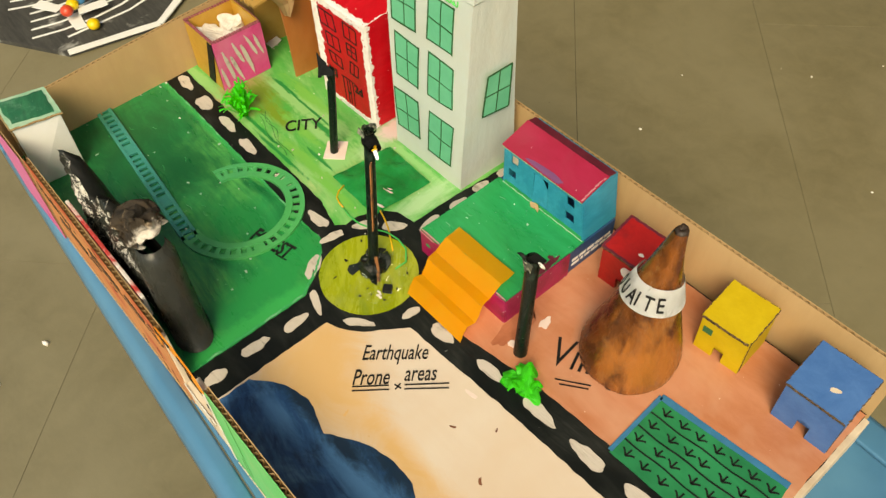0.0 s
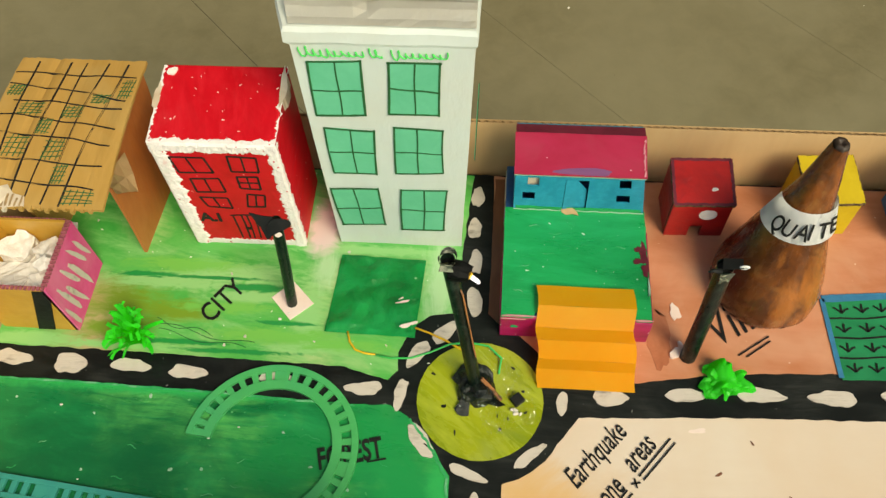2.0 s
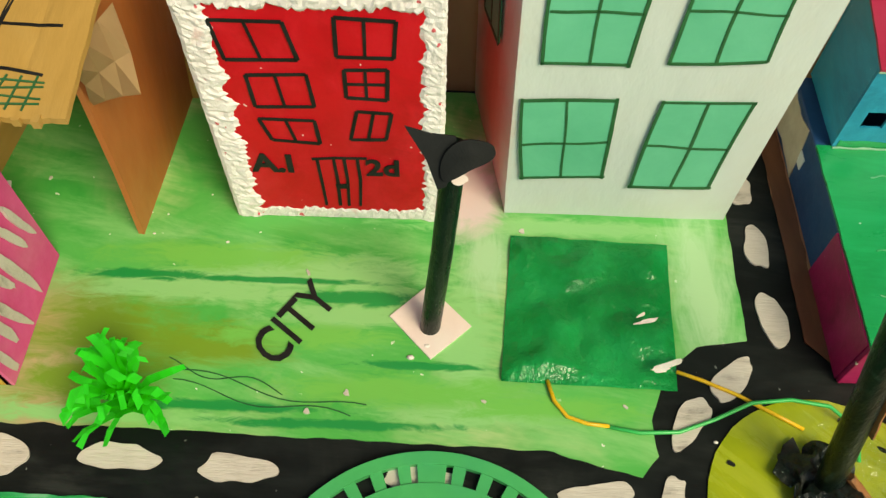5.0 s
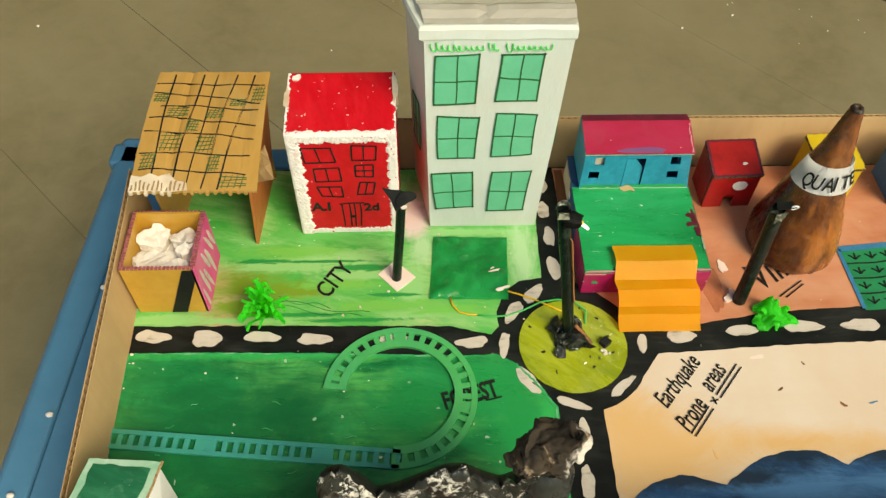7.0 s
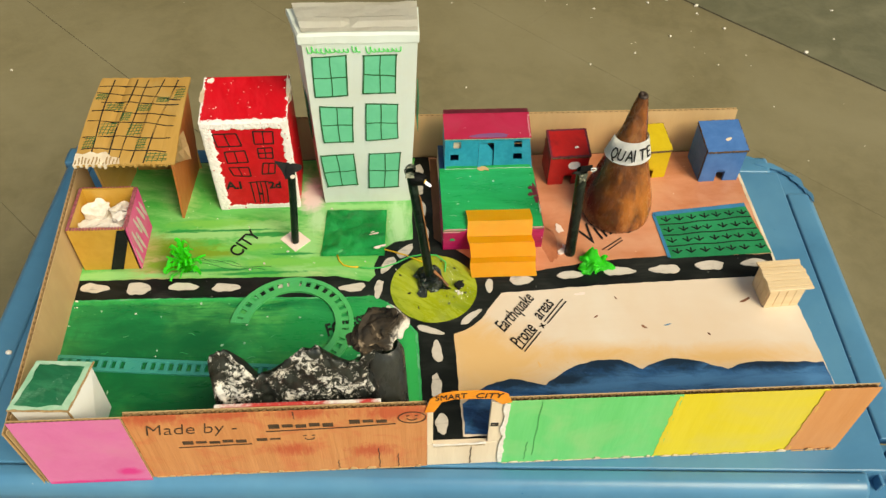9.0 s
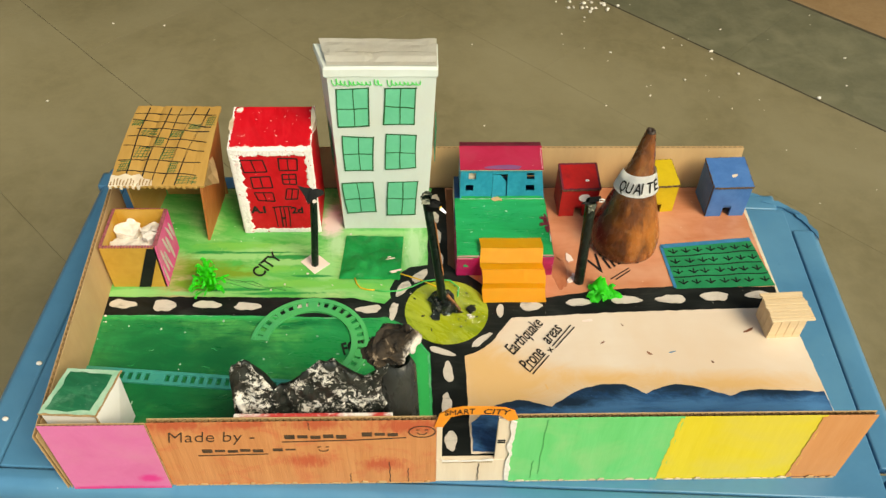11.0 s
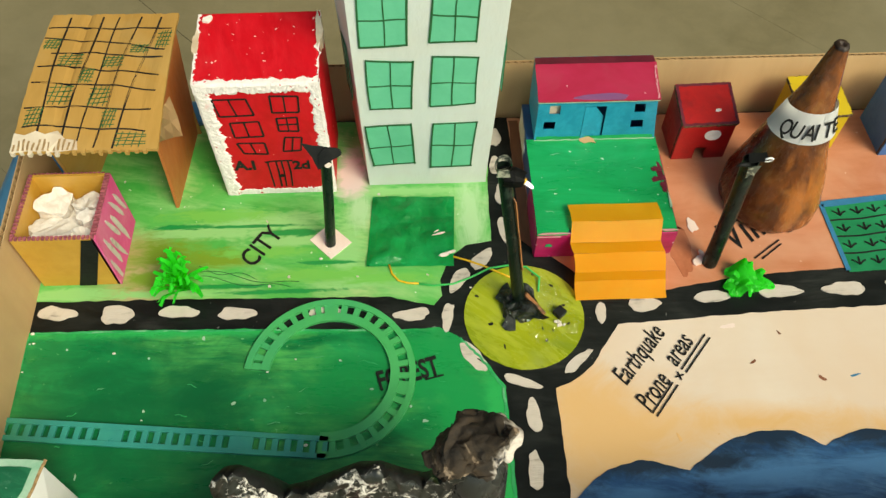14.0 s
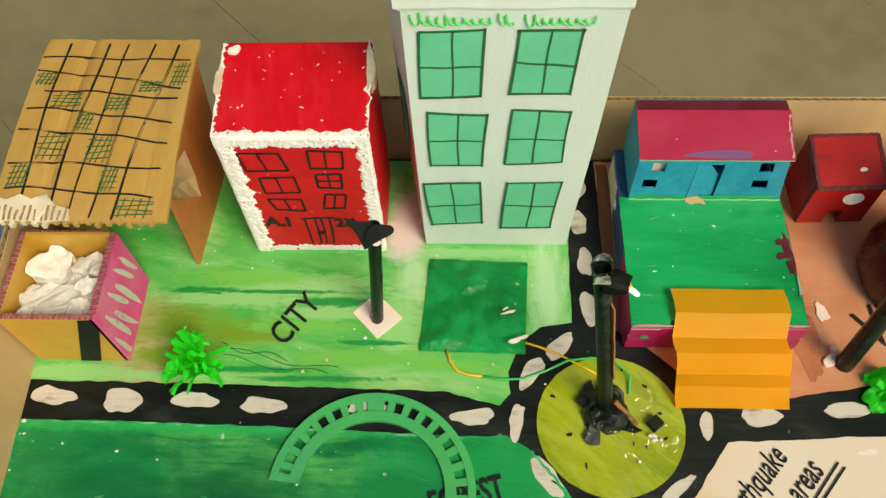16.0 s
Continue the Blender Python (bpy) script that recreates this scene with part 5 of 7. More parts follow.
# folded paper on the flat top
bm = bmesh.new()
n = 14
grid = [[bm.verts.new((-0.064 - 0.014 * j / 8 + (0.136 + 0.014 * j / 8) * i / n, -0.0275 + 0.0515 * j / 8, 0.2695 + 0.0055 * j / 8 + 0.0014 * noise.noise(Vector((i * 0.5, j * 0.8, 3))) + (0.004 if j in (2, 3) else 0) * (1 if i != 6 else 0.3))) for i in range(n + 1)] for j in range(9)]
for j in range(8):
    for i in range(n):
        bm.faces.new((grid[j][i], grid[j][i + 1], grid[j + 1][i + 1], grid[j + 1][i]))
bmesh.ops.solidify(bm, geom=bm.faces[:], thickness=0.0008)
part("folded_paper", bm, TOP_PAPER, tower, "creased cream paper over the flat top")
tf = plane_matrix((0, -0.0422, 0.0), (1, 0, 0), (0, 0.040, 1))
# lower left, lower right, upper right, upper left corner of each pane sheet
WINDOWS = (((-0.056, 0.1805), (-0.0160, 0.1825), (-0.0140, 0.2400), (-0.0545, 0.2380)), ((0.0030, 0.1845), (0.0430, 0.1850), (0.0455, 0.2395), (0.0070, 0.2390)),
           ((-0.0515, 0.1085), (-0.0140, 0.1090), (-0.0110, 0.1635), (-0.0520, 0.1660)), ((0.0030, 0.1105), (0.0445, 0.1135), (0.0455, 0.1670), (0.0060, 0.1690)),
           ((-0.0530, 0.0315), (-0.0130, 0.0345), (-0.0150, 0.0875), (-0.0580, 0.0855)), ((0.0030, 0.0275), (0.0425, 0.0285), (0.0470, 0.0890), (0.0060, 0.0875)))
for k, c in enumerate(WINDOWS):
    win = part("window", move(plate(wobbly(c, 0.012, 0.0008, k), 0, 0.0007), tf), PANE, tower, "mint green paper window")
    bm = bmesh.new()
    g = random.Random(120 + k)
    c = [Vector(p) for p in c]
    for a, b in zip(c, c[1:] + c[:1]):
        over = (b - a).normalized() * g.uniform(0.0, 0.0016)
        bow = Vector((a.y - b.y, b.x - a.x)) * g.uniform(-0.018, 0.018)
        stroke(bm, [tuple(a.lerp(b, i / 8) + bow * math.sin(i * math.pi / 8) + over * (2 * i / 8 - 1)) for i in range(9)], g.uniform(0.0013, 0.0019), 0.0004, k)
    for a, b in ((c[0].lerp(c[1], g.uniform(0.46, 0.54)), c[3].lerp(c[2], g.uniform(0.46, 0.54))), (c[0].lerp(c[3], g.uniform(0.45, 0.54)), c[1].lerp(c[2], g.uniform(0.45, 0.54)))):
        stroke(bm, [tuple(a.lerp(b, i / 6) + Vector((0.0004 * math.sin(i + k), 0.0004 * math.cos(i * 1.3 + k)))) for i in range(7)], g.uniform(0.0011, 0.0016), 0.0004, k)
    part("drawn_frame", move(move(bm, pose(0, 0, 0.0007)), tf), GREEN_INK, win)
for sgn in (1, -1):
    o = (0.0655, 0.0, 0.0) if sgn > 0 else (-0.0635, 0.0, 0.0)
    sm = plane_matrix(o, (0, 1, 0), (0.035, 0, 1)) if sgn > 0 else plane_matrix((-0.0700, 0.0, 0.0), (0.21, -1, 0), (-0.008, 0, 1))
    pts = [(-0.0175, 0.107), (0.0225, 0.101), (0.0235, 0.160), (-0.0115, 0.160)] if sgn > 0 else [(-0.012, 0.094), (0.018, 0.090), (0.020, 0.150), (-0.008, 0.156)]
    pts = pts if sgn > 0 else [(-a, b) for a, b in pts][::-1]
    win = part("window", move(plate(pts, 0.0006, 0.0014), sm), PANE, tower)
    bm = bmesh.new()
    for a, b in zip(pts, pts[1:] + pts[:1]):
        stroke(bm, [a, b], 0.002, 0.0005, 1)
    for f, g2 in (((pts[0], pts[1]), (pts[3], pts[2])), ((pts[1], pts[2]), (pts[0], pts[3]))):
        stroke(bm, [tuple(Vector(f[0]).lerp(Vector(f[1]), 0.5)), tuple(Vector(g2[0]).lerp(Vector(g2[1]), 0.5))], 0.0016, 0.0005, 2)
    part("drawn_frame", move(move(bm, pose(0, 0, 0.0012)), sm), GREEN_INK, win)
bm = bmesh.new()
for x0, x1, n, seed in ((-0.058, -0.010, 60, 3), (-0.005, 0.002, 12, 5), (0.011, 0.051, 52, 9)):
    pts = []
    for i in range(n + 1):
        f = i / n
        tall = 1 + 1.5 * max(0, noise.noise(Vector((f * 5.3, seed, 0.5)))) + (0.9 if i < 9 else 0)
        low = 0.6 + 1.6 * max(0, noise.noise(Vector((f * 4.1, seed, 7.5))))
        w = math.cos(i * 0.95 + 0.6 * math.sin(i * 0.4))
        pts.append((x0 + (x1 - x0) * f - 0.0015 * math.sin(i * 0.95 + 0.7), 0.2462 + 0.0030 * (w * tall if w > 0 else w * low), 0.0001))
    add_tube(bm, pts, 0.00065, 5)
part("green_scribble", move(move(bm, pose(0, 0, 0.0012)), tf), SCRAWL, tower, "bright green felt-pen scribble")

scrap = part("paper_scrap", move(plate(wobbly([(-0.018, -0.009), (0.017, -0.010), (0.019, 0.008), (-0.016, 0.010)], 0.006, 0.0015, 4), 0, 0.0008), pose(0, 0, 0, 14, 0, 8)), PAPER, None)
scrap.matrix_world = pose(0.024, 0.374, S0 + 0.003)
tagged(scrap, "crumpled printed white paper scrap under the hut roof", "paper")
for k, (x0, y0, x1, y1) in enumerate(((0.150, 0.279, 0.245, 0.262), (0.152, 0.272, 0.238, 0.258), (0.148, 0.283, 0.205, 0.270))):
    bm = bmesh.new()
    stroke(bm, [(x0 + (x1 - x0) * i / 16, y0 + (y1 - y0) * i / 16 + 0.003 * math.sin(i * 0.5 + k)) for i in range(17)], 0.0005, 0.0003, k)
    part("pencil_line", move(bm, pose(0, 0, L2 + 0.0001)), GREEN_INK, board)
g = random.Random(77)
for k, (x, y, l, w, a, m) in enumerate(((0.655, 0.168, 0.012, 0.004, 30, BROWN), (0.712, 0.150, 0.014, 0.006, -40, BROWN), (0.742, 0.152, 0.018, 0.003, 12, FIELD_BLUE), (0.790, 0.136, 0.008, 0.004, -50, BROWN), (0.640, 0.204, 0.026, 0.007, 8, PINKPAPER), (0.685, 0.196, 0.008, 0.003, -60, BROWN), (0.575, 0.100, 0.004, 0.014, 20, OCHRE), (0.850, 0.186, 0.030, 0.006, 25, BROWN))):
    part("paint_mark", plate(blob(x, y, l * 0.55, w * 0.55, a, k + 30, 14, 0.3), L2, L2 + 0.0003), m, board)
for k in range(46):
    x, y, m = (g.uniform(0.008, 0.43), g.uniform(0.255, 0.40), DASH) if k < 16 else (g.uniform(0.005, 0.42), g.uniform(0.08, 0.21), MINT) if k < 32 else (g.uniform(0.41, 0.50), g.uniform(0.175, 0.27), BLACK)
    part("paint_drip", plate(blob(x, y, g.uniform(0.0015, 0.005), g.uniform(0.0012, 0.003), g.uniform(0, 180), k, 8, 0.3), L2, L2 + 0.0008), m, board)

# shiny dark green sheet
sheet = bmesh.new()
c00, c10, c11, c01 = Vector((0.308, 0.279)), Vector((0.392, 0.2775)), Vector((0.396, 0.360)), Vector((0.3135, 0.3635))
N = 26
gr = [[None] * (N + 1) for _ in range(N + 1)]
for i in range(N + 1):
    for j in range(N + 1):
        u, v = i / N, j / N
        p = (c00.lerp(c10, u)).lerp(c01.lerp(c11, u), v)
        ridge = abs(noise.noise(Vector((p.x * 26 + p.y * 40, p.y * 22 - p.x * 30, 1.7))))
        z = 0.0012 + 0.0110 * ridge + 0.0075 * max(0, 0.5 - v) * max(0, noise.noise(Vector((p.x * 60, p.y * 18, 5))))
        edge = min(u, 1 - u, v, 1 - v)
        gr[i][j] = sheet.verts.new((p.x - 0.35, p.y - 0.32, z * min(1, 0.25 + edge * 8)))
for i in range(N):
    for j in range(N):
        sheet.faces.new((gr[i][j], gr[i + 1][j], gr[i + 1][j + 1], gr[i][j + 1]))
bmesh.ops.solidify(sheet, geom=sheet.faces[:], thickness=0.0004)
sheet = part("green_sheet", sheet, CREPE, None, "", True)
sheet.location = (0.35, 0.32, S0)
tagged(sheet, "wrinkled shiny dark green paper square glued before the tower", "paper sheet")


# ---- street lamps ----
def lamp(x, y, top, r, label):
    e = thing("street_lamp", x, y, S0, label, "model lamp", 0, "lamps of the model town")
    t = Vector(top) - Vector((x, y, S0))
    part("pole", tube([(0, 0, 0), tuple(t * 0.5 + Vector((0.0006, 0, 0))), tuple(t)], [r * 1.05, r, r], 18, False), TAPE, e, "black paper tube wrapped in tape", True)
    part("pole_lining", tube([(0, 0, 0.001), tuple(t * 0.5 + Vector((0.0006, 0, 0))), tuple(t * 0.975)], [r * 0.86] * 3, 14), BLACK, e)
    return e, t


def flap(pts, m, th=0.0008):
    return move(plate(pts, 0, th), m)


lc, t = lamp(0.273, 0.307, (0.282, 0.316, 0.728), 0.0049, "black paper street lamp with folded hood and pale foot")
part("foot", move(plate(wobbly([(-0.0205, 0.005), (0.001, -0.0175), (0.0205, 0.001), (-0.002, 0.0235)], 0.01, 0.0004, 1), -0.0002, 0.0010), pose(0, 0, 0)), PINKPAPER, lc, "pale paper square foot")
tip = Matrix.Translation(t)
hp = tip @ plane_matrix((0, -0.0060, 0.0050), (1, 0.1, 0), (0, 0.45, 0.89))
part("hood", flap([(-0.0185, 0.0105), (-0.0090, 0.0072), (0.0000, 0.0058), (0.0010, -0.0030), (-0.0030, -0.0140), (-0.0062, -0.0150), (-0.0105, -0.0030)], hp, 0.0010), BLACK, lc, "folded black paper hood")
bm = plate(wobbly([(-0.0045, -0.0120), (-0.0058, -0.0050), (-0.0035, 0.0022), (0.0025, 0.0060), (0.0090, 0.0046), (0.0140, 0.0018), (0.0150, -0.0028), (0.0105, -0.0050), (0.0065, -0.0058), (0.0020, -0.0085)], 0.0015, 0.0003, 7, 2), 0, 0.0009)
bmesh.ops.subdivide_edges(bm, edges=bm.edges[:], cuts=1)
for v in bm.verts:
    v.co.z += 0.0025 - 20 * (v.co.x - 0.003) ** 2
part("hood", move(bm, hp @ Matrix.Translation((0, 0, 0.0006))), BLACK, lc, "", False)
part("tube_end", move(plate(blob(0.0018, -0.0062, 0.0060, 0.0052, 20, 3, 12, 0.2), 0, 0.0006), tip @ plane_matrix((0, -0.0066, -0.0025), (1, 0, 0), (0, 0.3, 1))), PINKPAPER, lc, "torn pale paper under the hood")

lm, t = lamp(0.451, 0.231, (0.4275, 0.263, 0.767), 0.0056, "tall taped black street lamp with lit diode on the roundabout")
bm = tube([(0, 0, -0.0030), (-0.0003, 0.0006, 0.0022)], [0.0066, 0.0070], 18, False)
for v in bm.verts:
    v.co += noise.noise_vector(v.co * 160) * 0.0026
bmesh.ops.solidify(bm, geom=bm.faces[:], thickness=0.0006)
part("tape_collar", move(bm, Matrix.Translation(t)), CLEAR_TAPE, lm, "clear tape round the open tube end", True)
bm = plate([(-0.006, -0.0015), (0.005, -0.0015), (0.0035, 0.0055), (-0.0045, 0.006)], 0, 0.0005)
part("tape_collar", move(bm, Matrix.Translation(t + Vector((0.0, -0.0093, -0.001))) @ plane_matrix((0, 0, 0), (1, 0, 0), (0, 0.2, 1))), CLEAR_TAPE, lm)
bm = tube([(0.001, -0.0035, -0.0095), (0.0085, -0.0050, -0.0090), (0.0170, -0.0070, -0.0105)], [0.0082, 0.0078, 0.0060], 14, False)
for v in bm.verts:
    v.co += noise.noise_vector(v.co * 130) * 0.0026
bmesh.ops.solidify(bm, geom=bm.faces[:], thickness=0.0008)
part("hood", move(bm, Matrix.Translation(t)), BLACK, lm, "black paper sleeve holding the diode")
bm = tube([(0.0165, -0.0070, -0.0115), (0.0195, -0.0080, -0.0135), (0.0220, -0.0088, -0.0155), (0.0238, -0.0094, -0.0170), (0.0244, -0.0096, -0.0175)], [0.0019, 0.0019, 0.0018, 0.0014, 0.0004], 12)
part("diode", move(bm, Matrix.Translation(t)), LED, lm, "small lit clear diode", True)
bm = tube([(0.0160, -0.0068, -0.0110), (0.0172, -0.0072, -0.0118)], [0.0030, 0.0030], 12)
part("diode_collar", move(bm, Matrix.Translation(t)), WIRE_Y, lm)
bm = bmesh.new()
for k in range(2):
    add_tube(bm, [t + Vector((0.012, -0.004, -0.008)), t + Vector((0.015, -0.006 + 0.002 * k, -0.010)), t + Vector((0.0175, -0.0075 + 0.001 * k, -0.0118))], 0.0005, 5)
part("diode_lead", bm, WIRE_Y, lm)
o = t * 0.50 + Vector((0.0062, -0.0026, 0))
bm = plate(wobbly([(-0.0022, -0.030), (0.0022, -0.030), (0.0026, 0.052), (-0.0020, 0.054)], 0.006, 0.0008, 4), 0, 0.0012)
part("cardboard_strip", move(bm, plane_matrix(o, (0.5, -0.85, 0), t.normalized())), STRIP, lm, "orange brown cardboard strip along the pole")
bm = tube([(0.004, 0.002, 0.020), (0.014, -0.004, 0.010), (0.022, -0.010, 0.0030)], [0.0020, 0.0020, 0.0018], 6)
part("brace", bm, STRIP, lm, "rolled cardboard brace")
bm = bmesh.new()
bmesh.ops.create_icosphere(bm, subdivisions=4, radius=1, matrix=pose(-0.001, 0.000, 0.004, 0, 0, -60) @ Matrix.Diagonal((0.021, 0.014, 0.009, 1)))
for v in bm.verts:
    w = v.co.copy()
    v.co += noise.noise_vector(w * 75) * 0.009 + noise.noise_vector(w * 190) * 0.0040
    v.co.z = max(v.co.z + 0.003 * noise.noise(w * 90), 0.0)
part("tape_wad", bm, FOIL_TAPE, lm, "crumpled glossy black tape")
g = random.Random(12)
for k, (x, y, a) in enumerate(((-0.014, 0.012, 70), (-0.010, -0.016, 70), (0.012, -0.010, -20))):
    part("tape_scrap", flap(blob(0, 0, 0.022, 0.012, 0, k, 9, 0.35), pose(x, y, 0.003, g.uniform(-18, 18), g.uniform(-18, 18), a), 0.0007), FOIL_TAPE, lm)
part("switch", move(box(-0.005, 0.005, -0.0045, 0.0045, 0, 0.006, 0.0006), pose(0.036, -0.009, 0.0004, 0, 0, 40)), BLACK, lm, "small black switch")
bm = bmesh.new()
lumps(bm, 0.034, -0.017, 0.0012, 0.007, 5, 8, 0.3, (0.22, 0.40))
part("glue_blob", bm, FOAM, lm, "whitish dried glue", True)

lv, t = lamp(0.638, 0.273, (0.636, 0.283, 0.742), 0.0068, "black paper street lamp with a white ring beside the road")
bm = tube([(-0.004, -0.005, -0.001), (-0.0105, -0.006, 0.0015), (-0.0135, -0.0065, 0.0000)], [0.0026, 0.0016, 0.0006], 7)
part("hood", move(bm, Matrix.Translation(t)), BLACK, lv, "torn black paper hook", True)
bm = plate(wobbly([(-0.004, -0.014), (0.0035, -0.012), (0.0055, 0.001), (-0.006, 0.002)], 0.003, 0.0010, 4), 0, 0.0006)
part("torn_strip", move(bm, Matrix.Translation(t + Vector((0.001, -0.0073, -0.001))) @ plane_matrix((0, 0, 0), (1, 0.15, 0), (0, -0.05, 1))), CLEAR_TAPE, lv, "torn strip of tape")
bm = plate([(-0.006, -0.004), (0.009, -0.005), (0.010, 0.004), (-0.004, 0.006)], 0, 0.001)
part("hood", move(bm, Matrix.Translation(t + Vector((0.003, 0.000, 0.0012))) @ plane_matrix((0, 0, 0), (1, 0, 0.25), (0, 1, -0.1))), BLACK, lv)
bm = tube([(0.0125 + 0.0034 * math.cos(i * math.pi / 7), -0.003 - 0.0010 * math.sin(i * math.pi / 7), 0.003 + 0.0032 * math.sin(i * math.pi / 7)) for i in range(15)], 0.0009, 6)
part("ring", move(bm, Matrix.Translation(t)), PAPER, lv, "small white ring", True)
for k, (x, y, l, w, a, h) in enumerate(((-0.011, 0.002, 0.012, 0.007, 40, 0.0022), (-0.006, 0.010, 0.008, 0.005, 100, 0.0018), (-0.008, 0.044, 0.010, 0.018, 10, 0.0008))):
    part("glue_blob", plate(blob(x, y, l, w, a, k + 5, 12, 0.3), 0, h), PINKPAPER, lv, "whitish dried glue")

# crumpled clear tape over the sheet's corner and round the lamp's foot
FILM, fn, fl, fb = material("clear adhesive tape", 0.05)
clear, shine, both = fn.new("ShaderNodeBsdfTransparent"), fn.new("ShaderNodeBsdfGlossy"), fn.new("ShaderNodeMixShader")
shine.inputs["Roughness"].default_value, both.inputs[0].default_value = 0.05, 0.045
fl.new(clear.outputs[0], both.inputs[1]), fl.new(shine.outputs[0], both.inputs[2]), fl.new(both.outputs[0], fn["Material Output"].inputs["Surface"])
for k, (x, y, l, w, a, z, lift) in enumerate(((0.478, 0.214, 0.050, 0.040, 20, S0 + 0.0016, 0.0050), (0.470, 0.250, 0.040, 0.022, -35, S0 + 0.0016, 0.0050))):
    bm = bmesh.new()
    nx, ny = 26, 14
    edge = lambda i, j: 1 + 0.16 * noise.noise(Vector((i * 0.5, j * 0.5, k * 2.0)))
    grid = [[bm.verts.new((l * (i / nx - 0.5) * edge(0, j), w * (j / ny - 0.5) * edge(i, 0), lift * (0.1 + abs(noise.noise(Vector((i * 0.36, j * 0.52, k * 3.1)))) * 1.6))) for j in range(ny + 1)] for i in range(nx + 1)]
    for i in range(nx):
        for j in range(ny):
            bm.faces.new((grid[i][j], grid[i + 1][j], grid[i + 1][j + 1], grid[i][j + 1]))
    bmesh.ops.solidify(bm, geom=bm.faces[:], thickness=0.00008)
    film = part("clear_tape", bm, FILM, None)
    film.matrix_world = pose(x, y, z, 0, 0, a)
    film.visible_shadow = False
    tagged(film, "crumpled piece of clear adhesive tape stuck on the roundabout", "tape", "pieces of clear tape")
# White slivers: torn tape edges, with the film's glints painted as solid white.
for k, (x, y, l, w, a) in enumerate(((0.386, 0.287, 0.017, 0.0030, 24), (0.3835, 0.2845, 0.009, 0.0026, 14), (0.3790, 0.3105, 0.013, 0.0020, 20), (0.3765, 0.3140, 0.006, 0.0014, 34), (0.392, 0.2895, 0.006, 0.0020, 40))):
    part("tape_glint", move(plate(blob(0, 0, l, w, 0, k + 31, 16, 0.32, 1.6), 0, 0.0003), pose(x - 0.35, y - 0.32, 0.0092 - 0.0006 * k, 0, 8, a)), FOAM, sheet, "whitish slivers for torn tape edges and their glints")

# wires from the sheet to the lamp
wire = part("yellow_wire", tube([(0.330, 0.280, S0 + 0.002), (0.333, 0.270, S0 + 0.0015), (0.339, 0.2625, S0 + 0.001), (0.348, 0.2595, S0 + 0.001), (0.358, 0.2585, S0 + 0.0012)], 0.0010, 7), WIRE_Y, None, "", True)
tagged(wire, "thin yellow wire lying on the painted ground", "wire")
wire = part("yellow_wire", tube([(0.392, 0.2865, S0 + 0.003), (0.405, 0.283, S0 + 0.0012), (0.420, 0.2765, S0 + 0.0012), (0.436, 0.2675, S0 + 0.0012), (0.448, 0.2605, S0 + 0.0014)], 0.0010, 7), WIRE_Y, None, "", True)
tagged(wire, "thin yellow wire lying on the painted ground", "wire")
wire = part("green_wire", tube([(0.357, 0.2585, S0 + 0.001), (0.372, 0.2560, S0 + 0.001), (0.390, 0.2570, S0 + 0.001), (0.407, 0.2635, S0 + 0.0012), (0.425, 0.2715, S0 + 0.004), (0.443, 0.2730, S0 + 0.006), (0.460, 0.2700, S0 + 0.007), (0.472, 0.2600, S0 + 0.004), (0.470, 0.2460, S0 + 0.0012)], 0.0010, 7), WIRE_G, None, "", True)
tagged(wire, "thin green wire running to the lamp", "wire")


# ---- plants ----
def strip_bush(x, y, r, h, n, seed, label):
    e = thing("paper_bush", x, y, S0, label, "model bush")
    g = random.Random(seed)
    for k in range(n):
        a, reach, top, w = g.uniform(0, 6.28), r * g.uniform(0.25, 1.0), h * g.uniform(0.45, 1.0), g.uniform(0.0024, 0.0050)
        top *= 1.2 - 0.85 * reach / r
        d, s = Vector((math.cos(a), math.sin(a), 0)), Vector((-math.sin(a), math.cos(a), 0))
        bm = bmesh.new()
        rows = []
        for i in range(6):
            f = i / 5
            p = d * (reach * f ** 1.1) + Vector((0, 0, top * math.sin(f * g.uniform(1.5, 2.3)))) + s * (0.003 * math.sin(f * 4 + k))
            p.z = max(p.z, 0.0006)
            tw = s * math.cos(f * g.uniform(-1, 1)) + Vector((0, 0, 0.5 * math.sin(f * 2 + k)))
            rows.append((bm.verts.new(p - tw * w / 2), bm.verts.new(p + tw * w / 2)))
        for p, q2 in zip(rows, rows[1:]):
            bm.faces.new((p[0], p[1], q2[1], q2[0]))
        bmesh.ops.solidify(bm, geom=bm.faces[:], thickness=0.0003)
        part("strip", bm, NEON, e)
    return e


strip_bush(0.138, 0.261, 0.031, 0.066, 54, 3, "bright neon green bush of cut paper strips")
clay = thing("green_plant", 0.668, 0.2495, S0, "crumpled neon green plastic plant by the road", "model bush")
bm = bmesh.new()
na, nr = 40, 9
rings = []
for j in range(1, nr + 1):
    ring = []
    for i in range(na):
        a = 2 * math.pi * i / na
        R1 = 0.0190 + 0.0045 * math.cos(3 * a + 0.7) + 0.0025 * math.cos(7 * a + 2.0) + 0.003 * noise.noise(Vector((math.cos(a) * 3, math.sin(a) * 3, 1)))
        f = j / nr
        p = Vector((1.12 * R1 * f * math.cos(a) - 0.002, 0.80 * R1 * f * math.sin(a), 0))
        crease = abs(noise.noise(Vector((p.x * 75, p.y * 75, 3.1))))
        p.z = 0.0012 + 0.007 * (1 - f) ** 0.7 + 0.017 * crease * (0.35 + f) + 0.020 * math.exp(-((p.x + 0.003) ** 2 + (p.y - 0.009) ** 2) / 0.00004)
        p.z *= 0.30 + 0.70 * min(1, 1.25 - f + 0.5 * crease)
        ring.append(bm.verts.new(p))
    rings.append(ring)
